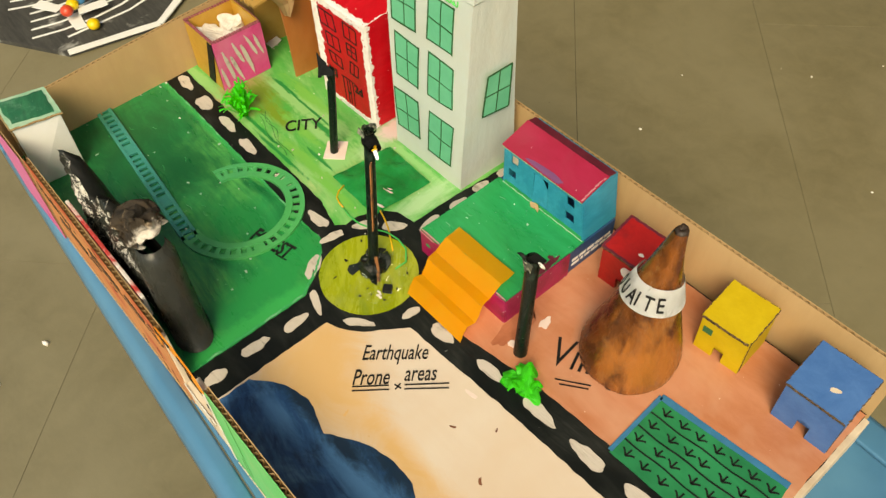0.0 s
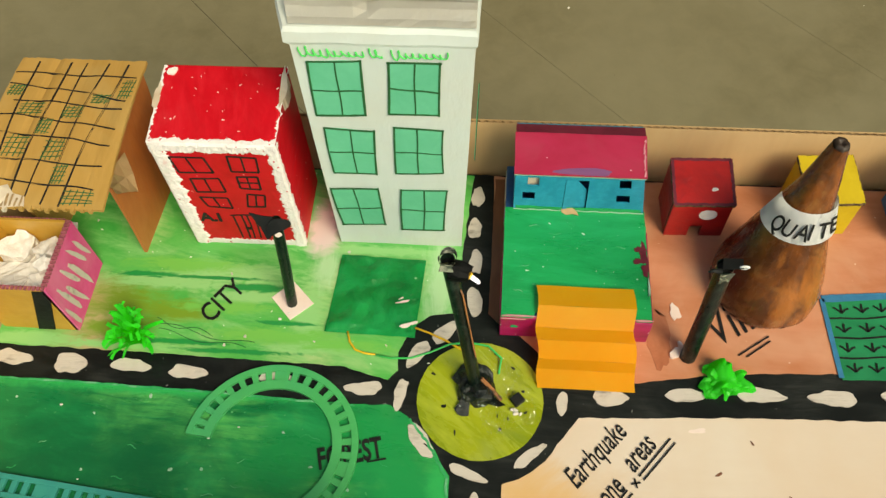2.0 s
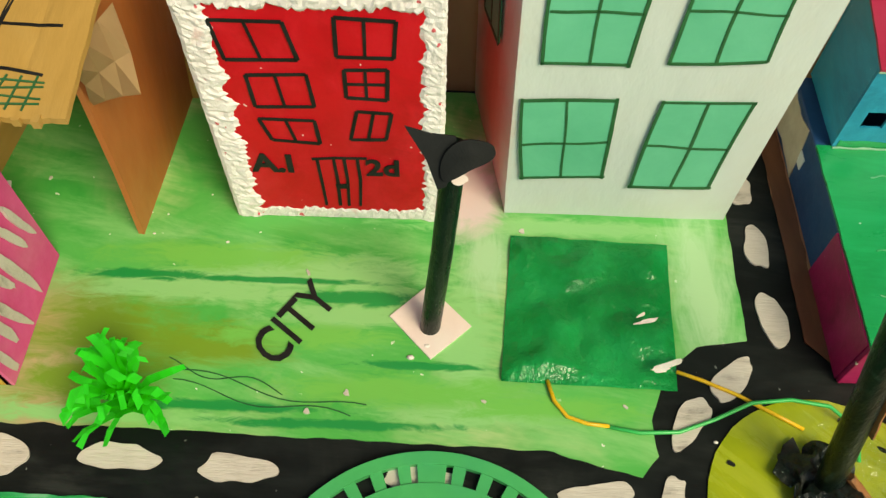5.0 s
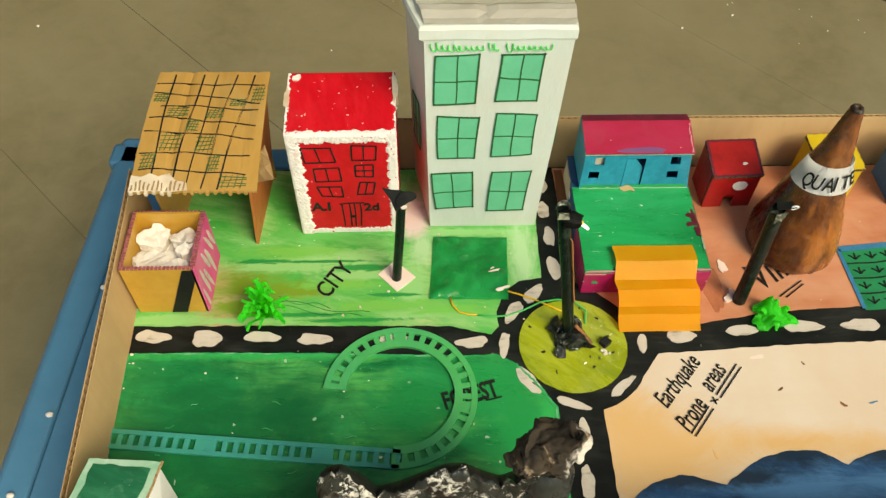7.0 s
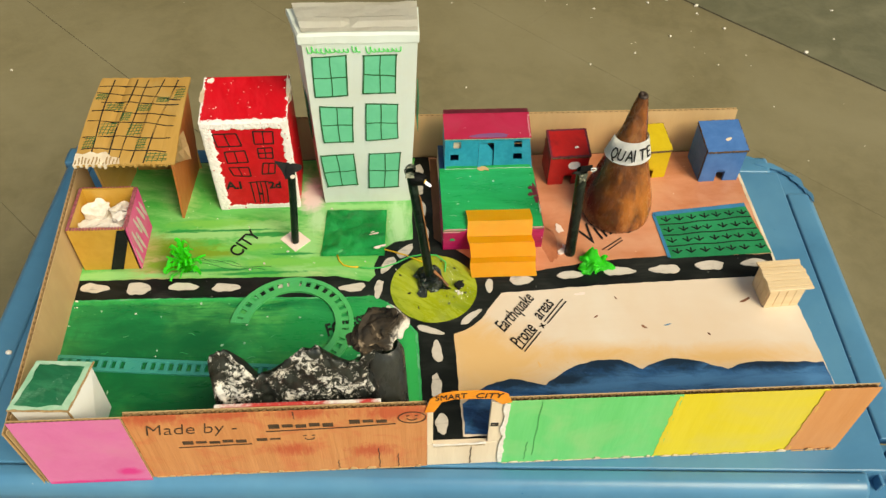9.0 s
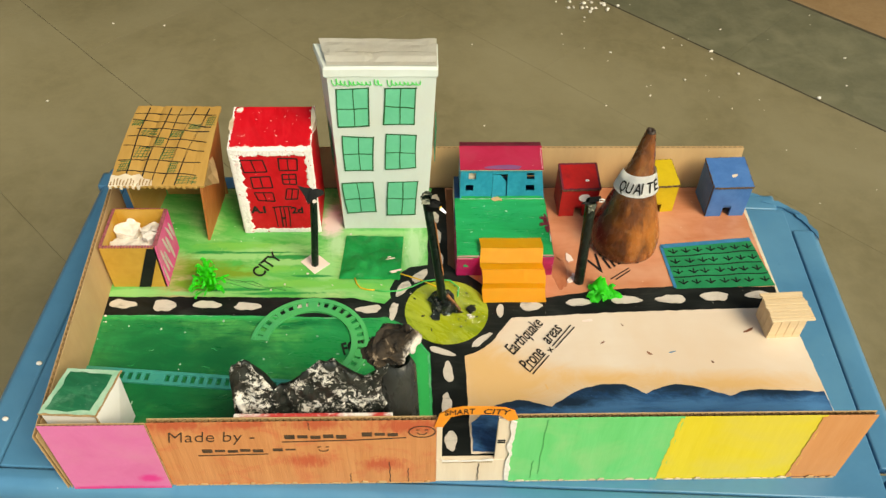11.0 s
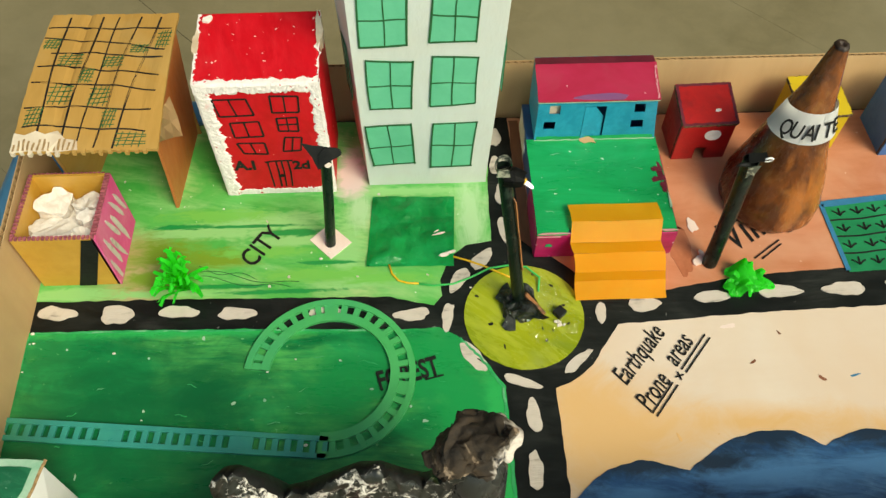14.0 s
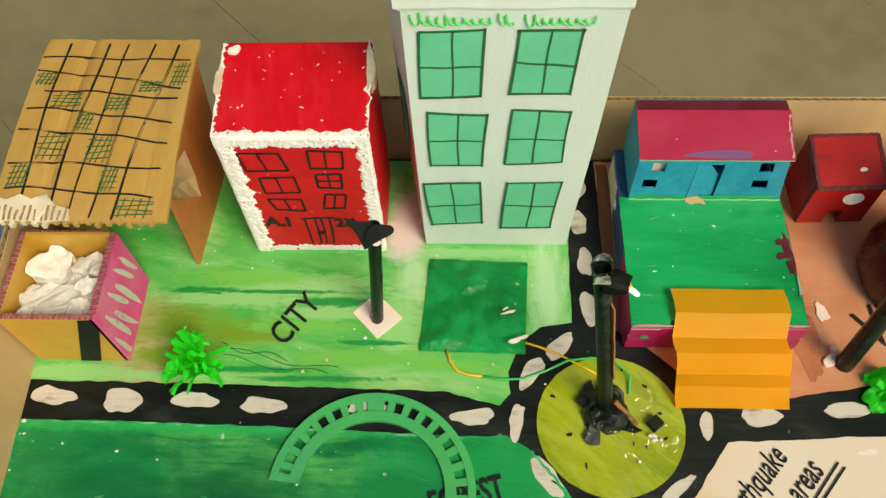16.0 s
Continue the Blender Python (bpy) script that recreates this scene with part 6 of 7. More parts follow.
mid = bm.verts.new((0, 0, 0.012))
for i in range(na):
    bm.faces.new((mid, rings[0][i], rings[0][(i + 1) % na]))
for a, b in zip(rings, rings[1:]):
    for i in range(na):
        bm.faces.new((a[i], b[i], b[(i + 1) % na], a[(i + 1) % na]))
bmesh.ops.solidify(bm, geom=bm.faces[:], thickness=0.0006)
part("crumpled_sheet", bm, NEON, clay)
g = random.Random(21)
for k, a in enumerate((0.3, 2.6, 4.4)):
    d, up = g.uniform(0.018, 0.025), g.uniform(0.003, 0.012)
    s2 = Vector((-math.sin(a), math.cos(a), 0)) * g.uniform(0.004, 0.006)
    base, end = Vector((0.008 * math.cos(a), 0.008 * math.sin(a), 0.008)), Vector((d * math.cos(a + 0.15), 0.85 * d * math.sin(a + 0.15), up))
    bm = bmesh.new()
    rows = []
    for i in range(5):
        f = i / 4
        c = base.lerp(end, f) + Vector((0, 0, 0.005 * math.sin(f * 3.1)))
        rows.append((bm.verts.new(c - s2 * (1 - f * 0.8)), bm.verts.new(c + Vector((0, 0, 0.002 * (1 - f)))), bm.verts.new(c + s2 * (1 - f * 0.8))))
    for p, q2 in zip(rows, rows[1:]):
        for i in range(2):
            bm.faces.new((p[i], p[i + 1], q2[i + 1], q2[i]))
    bmesh.ops.solidify(bm, geom=bm.faces[:], thickness=0.0005)
    part("frond", bm, NEON, clay)

# ---- toy track ----
track = thing("toy_track", 0.278, 0.167, S0, "green curved toy track joined to a teal straight section", "toy track")


def curve_track(R0, R1, a0, a1, h):
    """A ladder track: two rails and ties between them, with solid joints."""
    bm = bmesh.new()
    n = 96
    P = lambda r, f: (r * math.cos(a0 + (a1 - a0) * f), r * math.sin(a0 + (a1 - a0) * f))
    def arc(ra, rb, f0, f1, k, z=h):
        fs = [f0 + (f1 - f0) * i / k for i in range(k + 1)]
        add_poly(bm, [P(ra, f) for f in fs] + [P(rb, f) for f in fs[::-1]], 0, z)
    w = R1 - R0
    arc(R0, R0 + w * 0.36, 0, 1, n, h), arc(R1 - w * 0.26, R1, 0, 1, n, h)
    ties = 27
    for i in range(ties):
        f = i / (ties - 1)
        solid = i in (0, 8, 18, 26)
        half = 0.0200 if solid else 0.0088
        arc(R0 + w * 0.2, R1 - w * 0.2, max(0, f - half), min(1, f + half), 2, h * 0.8)
    return bm


part("curved_section", curve_track(0.0535, 0.0758, radians(174), radians(-96), 0.0035), TRACKG, track, "green plastic curve")
bm = bmesh.new()
l, w = 0.278, 0.0195
add_box(bm, 0, l, -w / 2, -w / 2 + 0.0045, 0, 0.0033, 0.0003)
add_box(bm, 0, l, w / 2 - 0.0045, w / 2, 0, 0.0033, 0.0003)
k = 0
x = 0.0
while x < l:
    solid = k % 9 == 8
    ww = 0.020 if solid else 0.0050
    add_box(bm, x, min(x + ww, l), -w / 2 + 0.004, w / 2 - 0.004, 0, 0.0027)
    x += ww + 0.0056
    k += 1
move(bm, pose(-0.276, -0.0405, 0.0002, 0, 0, -5.4))
part("straight_section", bm, TRACKT, track, "teal plastic straight")


# ---- platform and blue house ----
plat = thing("green_platform", 0.5355, 0.368, S0, "low carton painted emerald on top and magenta in front", "model platform")
part("carton", box(-0.0655, 0.0650, -0.080, 0.085, 0, 0.0355, 0.001), NAVY, plat, "navy printed carton")
part("lawn", plate(wobbly([(-0.0658, -0.0825), (-0.038, -0.0825), (-0.036, -0.0770), (0.050, -0.0770), (0.052, -0.0815), (0.0655, -0.0815), (0.0650, 0.0345), (-0.0658, 0.0345)], 0.006, 0.0006, 4), 0.0356, 0.0372), PLAT, plat, "emerald painted top")
part("torn_facing", move(plate(wobbly([(0.040, 0.003), (0.083, 0.004), (0.080, 0.034), (0.060, 0.030), (0.046, 0.034)], 0.004, 0.0025, 12), 0, 0.0005), plane_matrix((-0.0655, 0, 0), (0, 1, 0), (0, 0, 1)) @ Matrix.Translation((0, 0, -0.0006))), CARD_WHITE, plat, "whitish scuffed side of the carton")
part("front_ledge", box(-0.0662, -0.0440, -0.0836, -0.0831, 0.0335, 0.0352, 0.0002), STAIN_PINK, plat)
part("paint_mark", move(plate(blob(-0.054, 0.020, 0.007, 0.004, 0, 71, 12, 0.2), 0, 0.0004), plane_matrix((0, -0.0832, 0), (1, 0, 0), (0, 0, 1))), PLAT, plat)
part("front_skirt", box(-0.0662, 0.0660, -0.0830, -0.0803, 0, 0.0356, 0.0006), MAGENTA, plat)
part("side_skirt", box(0.0652, 0.0664, -0.0805, 0.012, 0, 0.0356), MAGENTA, plat)
part("side_skirt", box(-0.0668, -0.0657, -0.0805, -0.02, 0, 0.0356), MAGENTA, plat)
for k, (x, y, l, w, a, m) in enumerate(((0.0615, -0.012, 0.007, 0.022, 5, MAROON), (0.0580, -0.020, 0.012, 0.005, 10, MAROON), (0.0590, -0.008, 0.012, 0.005, -6, MAROON), (0.0625, -0.030, 0.006, 0.012, 0, MAROON), (-0.0495, -0.0818, 0.028, 0.0014, 0, STAIN_PINK), (0.0575, -0.0810, 0.013, 0.0014, 0, STAIN_PINK), (0.0645, -0.048, 0.0018, 0.016, 0, MINT))):
    part("paint_mark", plate(blob(x, y, l, w, a, k + 50, 16, 0.35), 0.0372, 0.0375 + 0.0002 * k), m, plat)
g = random.Random(5)
bm = bmesh.new()
for r in range(2):
    y = 0.018
    while y < 0.078:
        w = g.uniform(0.004, 0.012)
        add_box(bm, 0.0649, 0.0654, y, min(y + w, 0.082), 0.016 - 0.007 * r, 0.020 - 0.007 * r)
        y += w + 0.0025
part("print_bar", bm, PAPER, plat)
bm = bmesh.new()
for k in range(4, 7):
    add_box(bm, -0.0660, -0.0655, -0.016 + 0.013 * k, -0.007 + 0.013 * k, 0.014, 0.022)
part("print_bar", bm, PAPER, plat)

house = thing("blue_house", 0.5345, 0.4275, S0 + 0.0374, "cyan paper house with a crimson roof and an ajar door", "model house")
HW = 0.120
bm = bmesh.new()
holes = [(0.012, 0.023, 0.032, 0.043), (0.008, 0.020, 0.013, 0.023), (0.098, 0.109, 0.032, 0.043), (0.096, 0.108, 0.013, 0.023), (0.048, 0.070, 0.0, 0.041)]
wall_holes(bm, HW, 0.0500, 0.0015, holes, Matrix.Translation((-HW / 2, -0.026, 0)))
part("front_wall", bm, CYAN, house)
gable = [(-0.0242, 0), (0.0242, 0), (0.0242, 0.0555), (0.010, 0.0583), (-0.0242, 0.0504)]
for s in (-1, 1):
    part("gable_wall", move(plate(gable, 0, 0.0015), plane_matrix((s * HW / 2 - (0.0015 if s > 0 else 0), 0, 0), (0, 1, 0), (0, 0, 1))), CYAN, house)
part("rear_wall", box(-HW / 2, HW / 2, 0.0245, 0.026, 0, 0.0550), CYAN, house)
part("inner_paper", box(-0.055, -0.030, -0.0220, -0.0212, 0.020, 0.047), CARD_WHITE, house, "pale paper showing in a window")
rf = part("roof", move(plate(wobbly([(-0.0615, -0.0010), (0.0615, -0.0010), (0.0615, 0.0394), (-0.0615, 0.0394)], 0.008, 0.0004, 3), 0, 0.0014), plane_matrix((0, -0.0278, 0.0496), (1, 0, 0), (0, 0.0378, 0.0092))), PINKROOF, house, "crimson painted roof")
part("rear_roof", move(plate([(-0.061, 0), (0.061, 0), (0.061, 0.0120), (-0.061, 0.0120)], 0, 0.0014), plane_matrix((0, 0.0100, 0.0588), (1, 0, 0), (0, 0.017, -0.0030))), MAROON, house, "dark maroon rear of the roof")
door = part("door", move(plate([(0, 0.001), (0.0210, 0.001), (0.0205, 0.026), (0.0115, 0.0285), (0.0110, 0.0385), (0, 0.0395)], -0.0004, 0.0008), plane_matrix((-0.0118, -0.0262, 0), (0.990, 0.13, 0), (0.01, 0.05, 1))), CYAN, house, "paper door standing ajar")
part("rubble", move(plate([(-0.008, -0.002), (-0.003, -0.004), (0.003, -0.002), (0.009, -0.003), (0.006, 0.001), (0.000, 0.001), (-0.004, 0.006), (-0.009, 0.003)], 0, 0.0012), pose(-0.004, -0.0285, 0.001, 24, -6, -12)), CARD, house, "torn paper scrap at the door")
bm = bmesh.new()
stroke(bm, [(-0.060 + 0.120 * i / 30, -0.0272 + 0.0003 * math.sin(i * 1.7)) for i in range(31)], 0.0009, 0.0005, 3)
part("glue_line", move(bm, pose(0, 0, 0)), MINT, house, "pale dried glue along the foot")
g = random.Random(44)
for k in range(7):
    y = 0.003 + 0.0052 * k
    part("worn_spot", move(plate(blob(0.0605 + g.uniform(-0.0015, 0.0006), y, g.uniform(0.0010, 0.0024), g.uniform(0.003, 0.007), g.uniform(-12, 12), k + 3, 10, 0.3), 0.0014, 0.0017 + 0.0001 * (k % 2)), plane_matrix((0, -0.0278, 0.0496), (1, 0, 0), (0, 0.0378, 0.0092))), STAIN_PINK, rf)
part("eave_line", box(-0.0615, 0.0615, -0.0290, -0.0282, 0.0486, 0.0492), MINT, rf)

part("paint_mark", move(plate(blob(0.004, 0.0030, 0.052, 0.007, 0, 61, 20, 0.2), 0.0014, 0.0018), plane_matrix((0, -0.0278, 0.0496), (1, 0, 0), (0, 0.0378, 0.0092))), PURPLE, rf, "purple smear along the eave")

part("paint_mark", move(plate(wobbly([(-0.058, 0.0), (0.058, 0.0), (0.058, 0.0040), (0.020, 0.0046), (-0.010, 0.0034), (-0.058, 0.0044)], 0.003, 0.0009, 8), 0, 0.0003), plane_matrix((0, -0.02605, 0), (1, 0, 0), (0, 0, 1))), PLAT, house, "green paint along the foot of the wall")
for o in house.children_recursive:
    o.data.transform(Matrix.Diagonal((0.952, 1, 1.13, 1)))
    for v in o.data.vertices:
        if v.co.x > 0:
            v.co.x *= 1 + 0.16 * max(0, 0.85 - v.co.z / 0.056)

stairs = thing("paper_steps", 0.543, 0.275, S0, "pleated yellow paper steps leading up to the platform", "model steps")
prof = [(0.0395, 0.0440), (0.0190, 0.0448), (0.0045, 0.0312), (-0.0075, 0.0314), (-0.0185, 0.0158), (-0.0280, 0.0160), (-0.0395, 0.0008)]
for k, ((ya, za), (yb, zb)) in enumerate(zip(prof, prof[1:])):
    bm = bmesh.new()
    rows = [[bm.verts.new((-0.0430 + 0.085 * i / 8 + 0.0007 * (k + f) + 0.0014 * math.sin((k + f) * 2.1), ya + (yb - ya) * f, za + (zb - za) * f + 0.0004 * math.sin(i * 0.9 + k))) for i in range(9)] for f in (0, 0.5, 1)]
    for p, q2 in zip(rows, rows[1:]):
        for i in range(8):
            bm.faces.new((p[i], p[i + 1], q2[i + 1], q2[i]))
    bmesh.ops.solidify(bm, geom=bm.faces[:], thickness=0.0006)
    part("pleat", bm, YELLOWPAPER, stairs)


# ---- village houses ----
def small_house(name, x, y, w, d, h, mat, label, turn, slope, side=None):
    e = thing(name, x, y, S0, label, "model house", turn, "village houses")
    bm = bmesh.new()
    a, b = w * 0.40, w * 0.62
    wall_holes(bm, w, h - slope, 0.0035, [(a, b, 0, h * 0.36)], Matrix.Translation((-w / 2, -d / 2, 0)))
    part("front_wall", bm, mat, e)
    bm = bmesh.new()
    mid, r = (a + b) / 2 - w / 2, (b - a) / 2
    pts = [(-r, 0)] + [(-r * math.cos(i * math.pi / 8), r * 0.75 * math.sin(i * math.pi / 8)) for i in range(1, 8)] + [(r, 0), (r, r), (-r, r)]
    add_poly(bm, pts, 0, 0.003)
    bmesh.ops.triangulate(bm, faces=[f for f in bm.faces if len(f.verts) > 4])
    part("door_arch", move(bm, plane_matrix((mid, -d / 2 + 0.0032, h * 0.36 - r), (1, 0, 0), (0, 0, 1))), mat, e)
    for s in (-1, 1):
        pts = [(-d / 2 + 0.0036, 0), (d / 2, 0), (d / 2, h), (-d / 2 + 0.0036, h - slope)]
        part("side_wall", move(plate(pts, 0, 0.0035), plane_matrix((s * w / 2 - (0.0035 if s > 0 else 0), 0, 0), (0, 1, 0), (0, 0, 1))), side or mat, e)
    part("rear_wall", box(-w / 2 + 0.0036, w / 2 - 0.0036, d / 2 - 0.0035, d / 2, 0, h), mat, e)
    # lid of corrugated card, its cut edges showing flutes
    lid = part("lid", move(plate(wobbly([(-w / 2 - 0.001, -0.0015), (w / 2 + 0.001, -0.0015), (w / 2 + 0.001, d + 0.001), (-w / 2 - 0.001, d + 0.001)], 0.008, 0.0006, 2), 0.0010, 0.0042), plane_matrix((0, -d / 2, h - slope), (1, 0, 0), (0, d, slope))), mat, e)
    g = random.Random(int(x * 1000))
    rim2 = [(-w / 2, -0.0012), (w / 2, -0.0012), (w / 2, d), (-w / 2, d)]
    lm2 = plane_matrix((0, -d / 2, h - slope), (1, 0, 0), (0, d, slope))
    for (ax, ay), (bx, by) in zip(rim2, rim2[1:] + rim2[:1]):
        out = Vector((by - ay, ax - bx, 0)).normalized()
        bm = bmesh.new()
        n = int(math.hypot(bx - ax, by - ay) / 0.0020)
        rows = []
        for i in range(n + 1):
            p = Vector((ax + (bx - ax) * i / n, ay + (by - ay) * i / n, 0)) + out * (0.0011 + g.uniform(-0.0003, 0.0005))
            lo, hi = 0.0006 + g.uniform(0, 0.0006), 0.0044 + g.uniform(-0.0008, 0.0003)
            rows.append([bm.verts.new(p + Vector((0, 0, lo))), bm.verts.new(p + out * 0.0005 * (i % 2) + Vector((0, 0, (lo + hi) / 2))), bm.verts.new(p + Vector((0, 0, hi))), bm.verts.new(p - out * 0.0007 + Vector((0, 0, hi + 0.0001)))])
        for p, q2 in zip(rows, rows[1:]):
            for k in range(3):
                bm.faces.new((p[k], q2[k], q2[k + 1], p[k + 1]))
        part("cut_edge", move(bm, lm2), HOUSE_EDGE, lid, "worn brown cut cardboard edge")
    for s in (-1, 1):
        bm = bmesh.new()
        stroke(bm, [(0.0005 * math.sin(i * 1.9 + s), (h - slope) * i / 16) for i in range(17)], 0.0019, 0.0004, 5)
        part("cut_edge", move(bm, plane_matrix((s * (w / 2 + 0.0001), -d / 2 + 0.0030, 0), (0, s, 0), (0, 0, 1))), HOUSE_EDGE, e)
    return e


hr = small_house("red_house", 0.652, 0.4260, 0.055, 0.045, 0.0610, REDHOUSE, "small dark red cardboard house with an arched doorway", 2, 0.0100)
part("paint_spot", move(plate(blob(0.010, 0.014, 0.006, 0.0035, 10, 3, 12, 0.2), 0.0042, 0.0046), plane_matrix((0, -0.0225, 0.0510), (1, 0, 0), (0, 0.045, 0.0100))), FOAM, hr)
part("sticker", move(plate([(0.0085 * math.cos(i * 0.3307), 0.0065 * math.sin(i * 0.3307)) for i in range(19)], 0, 0.0009), plane_matrix((0.007, -0.0228, 0.0365), (1, 0, 0), (0, 0.2, 1))), FOAM, hr, "round white blob above the door")
for a, b in (((-0.028, -0.001), (0.028, -0.001)), ((0.027, 0.0), (0.027, 0.045)), ((0.027, 0.0445), (-0.027, 0.0445)), ((-0.027, 0.045), (-0.027, 0.0))):
    bm = bmesh.new()
    stroke(bm, [tuple(Vector(a).lerp(Vector(b), i / 14) + Vector((0.0004 * math.sin(i * 2.3), 0.0004 * math.cos(i * 1.9)))) for i in range(15)], 0.0026, 0.0003, 2)
    part("painted_edge", move(bm, plane_matrix((0, -0.0225, 0.0510), (1, 0, 0), (0, 0.045, 0.0100)) @ Matrix.Translation((0, 0, 0.00435))), MAROON, hr, "dark maroon edge of the lid")
hy = small_house("yellow_house", 0.771, 0.4360, 0.050, 0.050, 0.0550, YELHOUSE, "small yellow cardboard house with a green window", 4, 0.005)
part("window", move(plate([(0, 0), (0.010, 0), (0.010, 0.008), (0, 0.008)], 0, 0.0008), plane_matrix((-0.021, -0.0251, 0.030), (1, 0, 0), (0, 0, 1))), DKGREEN, hy, "green painted window")
hb = small_house("light_blue_house", 0.8725, 0.4290, 0.057, 0.054, 0.0640, BLUHOUSE, "small light blue cardboard house with an arched doorway", 2, 0.0085)

part("paint_spot", move(plate(blob(0.006, 0.020, 0.010, 0.005, 25, 4, 12, 0.25), 0.0042, 0.0045), plane_matrix((0, -0.027, 0.0555), (1, 0, 0), (0, 0.054, 0.0085))), CARD_WHITE, hb)

# ---- volcano ----
cone = thing("volcano", 0.7125, 0.350, S0, "glossy brown painted volcano with a white paper band", "model volcano")
lean = lambda z: Vector((0.008 * (z / 0.184) ** 1.5, 0.019 * (z / 0.184) ** 1.2, 0))
prof = [(0.0, 0.045), (0.006, 0.0485), (0.020, 0.0490), (0.040, 0.0440), (0.060, 0.0380), (0.085, 0.0305), (0.110, 0.0232), (0.135, 0.0168), (0.160, 0.0112), (0.178, 0.0078), (0.1835, 0.0066)]


def turned(prof, n, rough, th=0.0):
    bm = bmesh.new()
    rings = []
    for z, r in prof:
        ring = []
        for i in range(n):
            a = 2 * math.pi * i / n
            p = Vector((math.cos(a), math.sin(a), 0)) * r
            p += p.normalized() * rough * noise.noise(Vector((math.cos(a) * 1.6, math.sin(a) * 1.6, z * 26)))
            ring.append(bm.verts.new(p + lean(z) + Vector((0, 0, z))))
        rings.append(ring)
    for a, b in zip(rings, rings[1:]):
        for i in range(n):
            bm.faces.new((a[i], a[(i + 1) % n], b[(i + 1) % n], b[i]))
    return bm, rings


fine = []
for (z0, r0), (z1, r1) in zip(prof, prof[1:]):
    fine += [(z0 + (z1 - z0) * k / 3, r0 + (r1 - r0) * k / 3) for k in range(3)]
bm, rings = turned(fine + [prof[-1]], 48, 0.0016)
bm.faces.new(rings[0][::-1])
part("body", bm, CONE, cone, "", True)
bm, rings = turned([(0.1805, 0.0060), (0.1835, 0.0064), (0.1870, 0.0046), (0.1862, 0.0022), (0.1840, 0.0010)], 20, 0.0034)
bm.faces.new(rings[-1]), bm.faces.new(rings[0][::-1])
part("tip", bm, TIPDARK, cone, "charred dark tip", True)
bm = bmesh.new()
rows = []
for i in range(41):
    a = radians(-200 + 262 * i / 40)
    row = []
    for z, off in ((0.0985, 0.0), (0.112, 0.0), (0.1265, 0.0)):
        zz = z + 0.004 * math.cos(a + 1.2)
        r = 0.0250 + (0.110 - zz) * 0.31 + 0.0016
        row.append(bm.verts.new(Vector((r * math.cos(a), r * math.sin(a), zz)) + lean(zz)))
    rows.append(row)
for a, b in zip(rows, rows[1:]):
    for k in range(2):
        bm.faces.new((a[k], b[k], b[k + 1], a[k + 1]))
bmesh.ops.solidify(bm, geom=bm.faces[:], thickness=0.0005)
band = part("band", bm, PAPER, cone, "white paper band with black capitals", True)
for ch, deg in zip("QUAITE", (-161, -139, -114, -94, -76, -50)):
    a = radians(deg)
    zz = 0.1040 + 0.004 * math.cos(a + 1.2)
    r = 0.0250 + (0.110 - zz) * 0.31 + 0.0024
    p = Vector((r * math.cos(a), r * math.sin(a), zz)) + lean(zz)
    lettering(ch, 0.0230, plane_matrix(p, (-math.sin(a), math.cos(a), 0.1), (-0.33 * math.cos(a), -0.33 * math.sin(a), 0.95)), INK, band, "lettering", 0, 0.66, 0.0002)

# ---- wooden sticks ----
block = thing("stick_house", 0.890, 0.194, S0, "small block of glued pale wooden sticks", "model house", 3)
for k in range(9):
    part("stick", box(-0.0265 + rg.uniform(-0.001, 0.001), 0.0285 + rg.uniform(-0.0015, 0.0015), -0.0245 + 0.0053 * k, -0.0196 + 0.0053 * k, 0.0372 + (k % 2) * 0.0004, 0.0402 + (k % 2) * 0.0004, 0.0006), WOOD, block)
for k in range(4):
    part("plank", box(-0.0220 + 0.0112 * k, -0.0112 + 0.0112 * k, -0.0205, -0.0180, 0, 0.0371, 0.0005), WOOD, block)
    part("plank", box(-0.0220 + 0.0112 * k, -0.0112 + 0.0112 * k, 0.0180, 0.0205, 0, 0.0371, 0.0005), WOOD, block)
for k in range(3):
    for s in (-1, 1):
        part("plank", box(s * 0.0215 - 0.0012, s * 0.0215 + 0.0012, -0.0178 + 0.0119 * k, -0.0062 + 0.0119 * k, 0, 0.0371, 0.0005), WOOD, block)

# ---- corner box ----
wedge = thing("corner_box", 0.053, 0.040, S0, "small white box with a bottle green painted top", "model house", -3)
bm = bmesh.new()
add_box(bm, -0.030, 0.028, -0.029, 0.026, 0, 0.087, 0.001)
for v in bm.verts:
    if v.co.z > 0.05:
        v.co.x += 0.003 if v.co.y > 0 else -0.006
part("body", bm, PAPER, wedge)
part("lid", move(plate(wobbly([(-0.037, -0.030), (0.024, -0.030), (0.033, 0.028), (-0.026, 0.029)], 0.006, 0.0010, 5), 0.0872, 0.0896), pose(0, 0, 0)), MINT, wedge, "pale mint painted lid")
part("painted_square", plate(wobbly([(-0.031, -0.026), (0.018, -0.025), (0.026, 0.022), (-0.021, 0.024)], 0.004, 0.0026, 6), 0.0896, 0.0901), DKGREEN, wedge)

for a, b, w in (((-0.0375, -0.0305, 0.0885), (0.0245, -0.0305, 0.0885), 0.0012), ((0.0245, -0.0305, 0.0885), (0.0335, 0.0285, 0.0885), 0.0012), ((0.0225, -0.0295, 0.0868), (0.0282, -0.0290, 0.002), 0.0010)):
    part("worn_edge", tube([Vector(a).lerp(Vector(b), i / 8) + Vector((0, 0, 0.0004 * math.sin(i * 2.1))) for i in range(9)], [w * (0.8 + 0.4 * abs(math.sin(i * 1.7))) for i in range(9)], 6), CARD_EDGE, wedge, "worn brown card edge")

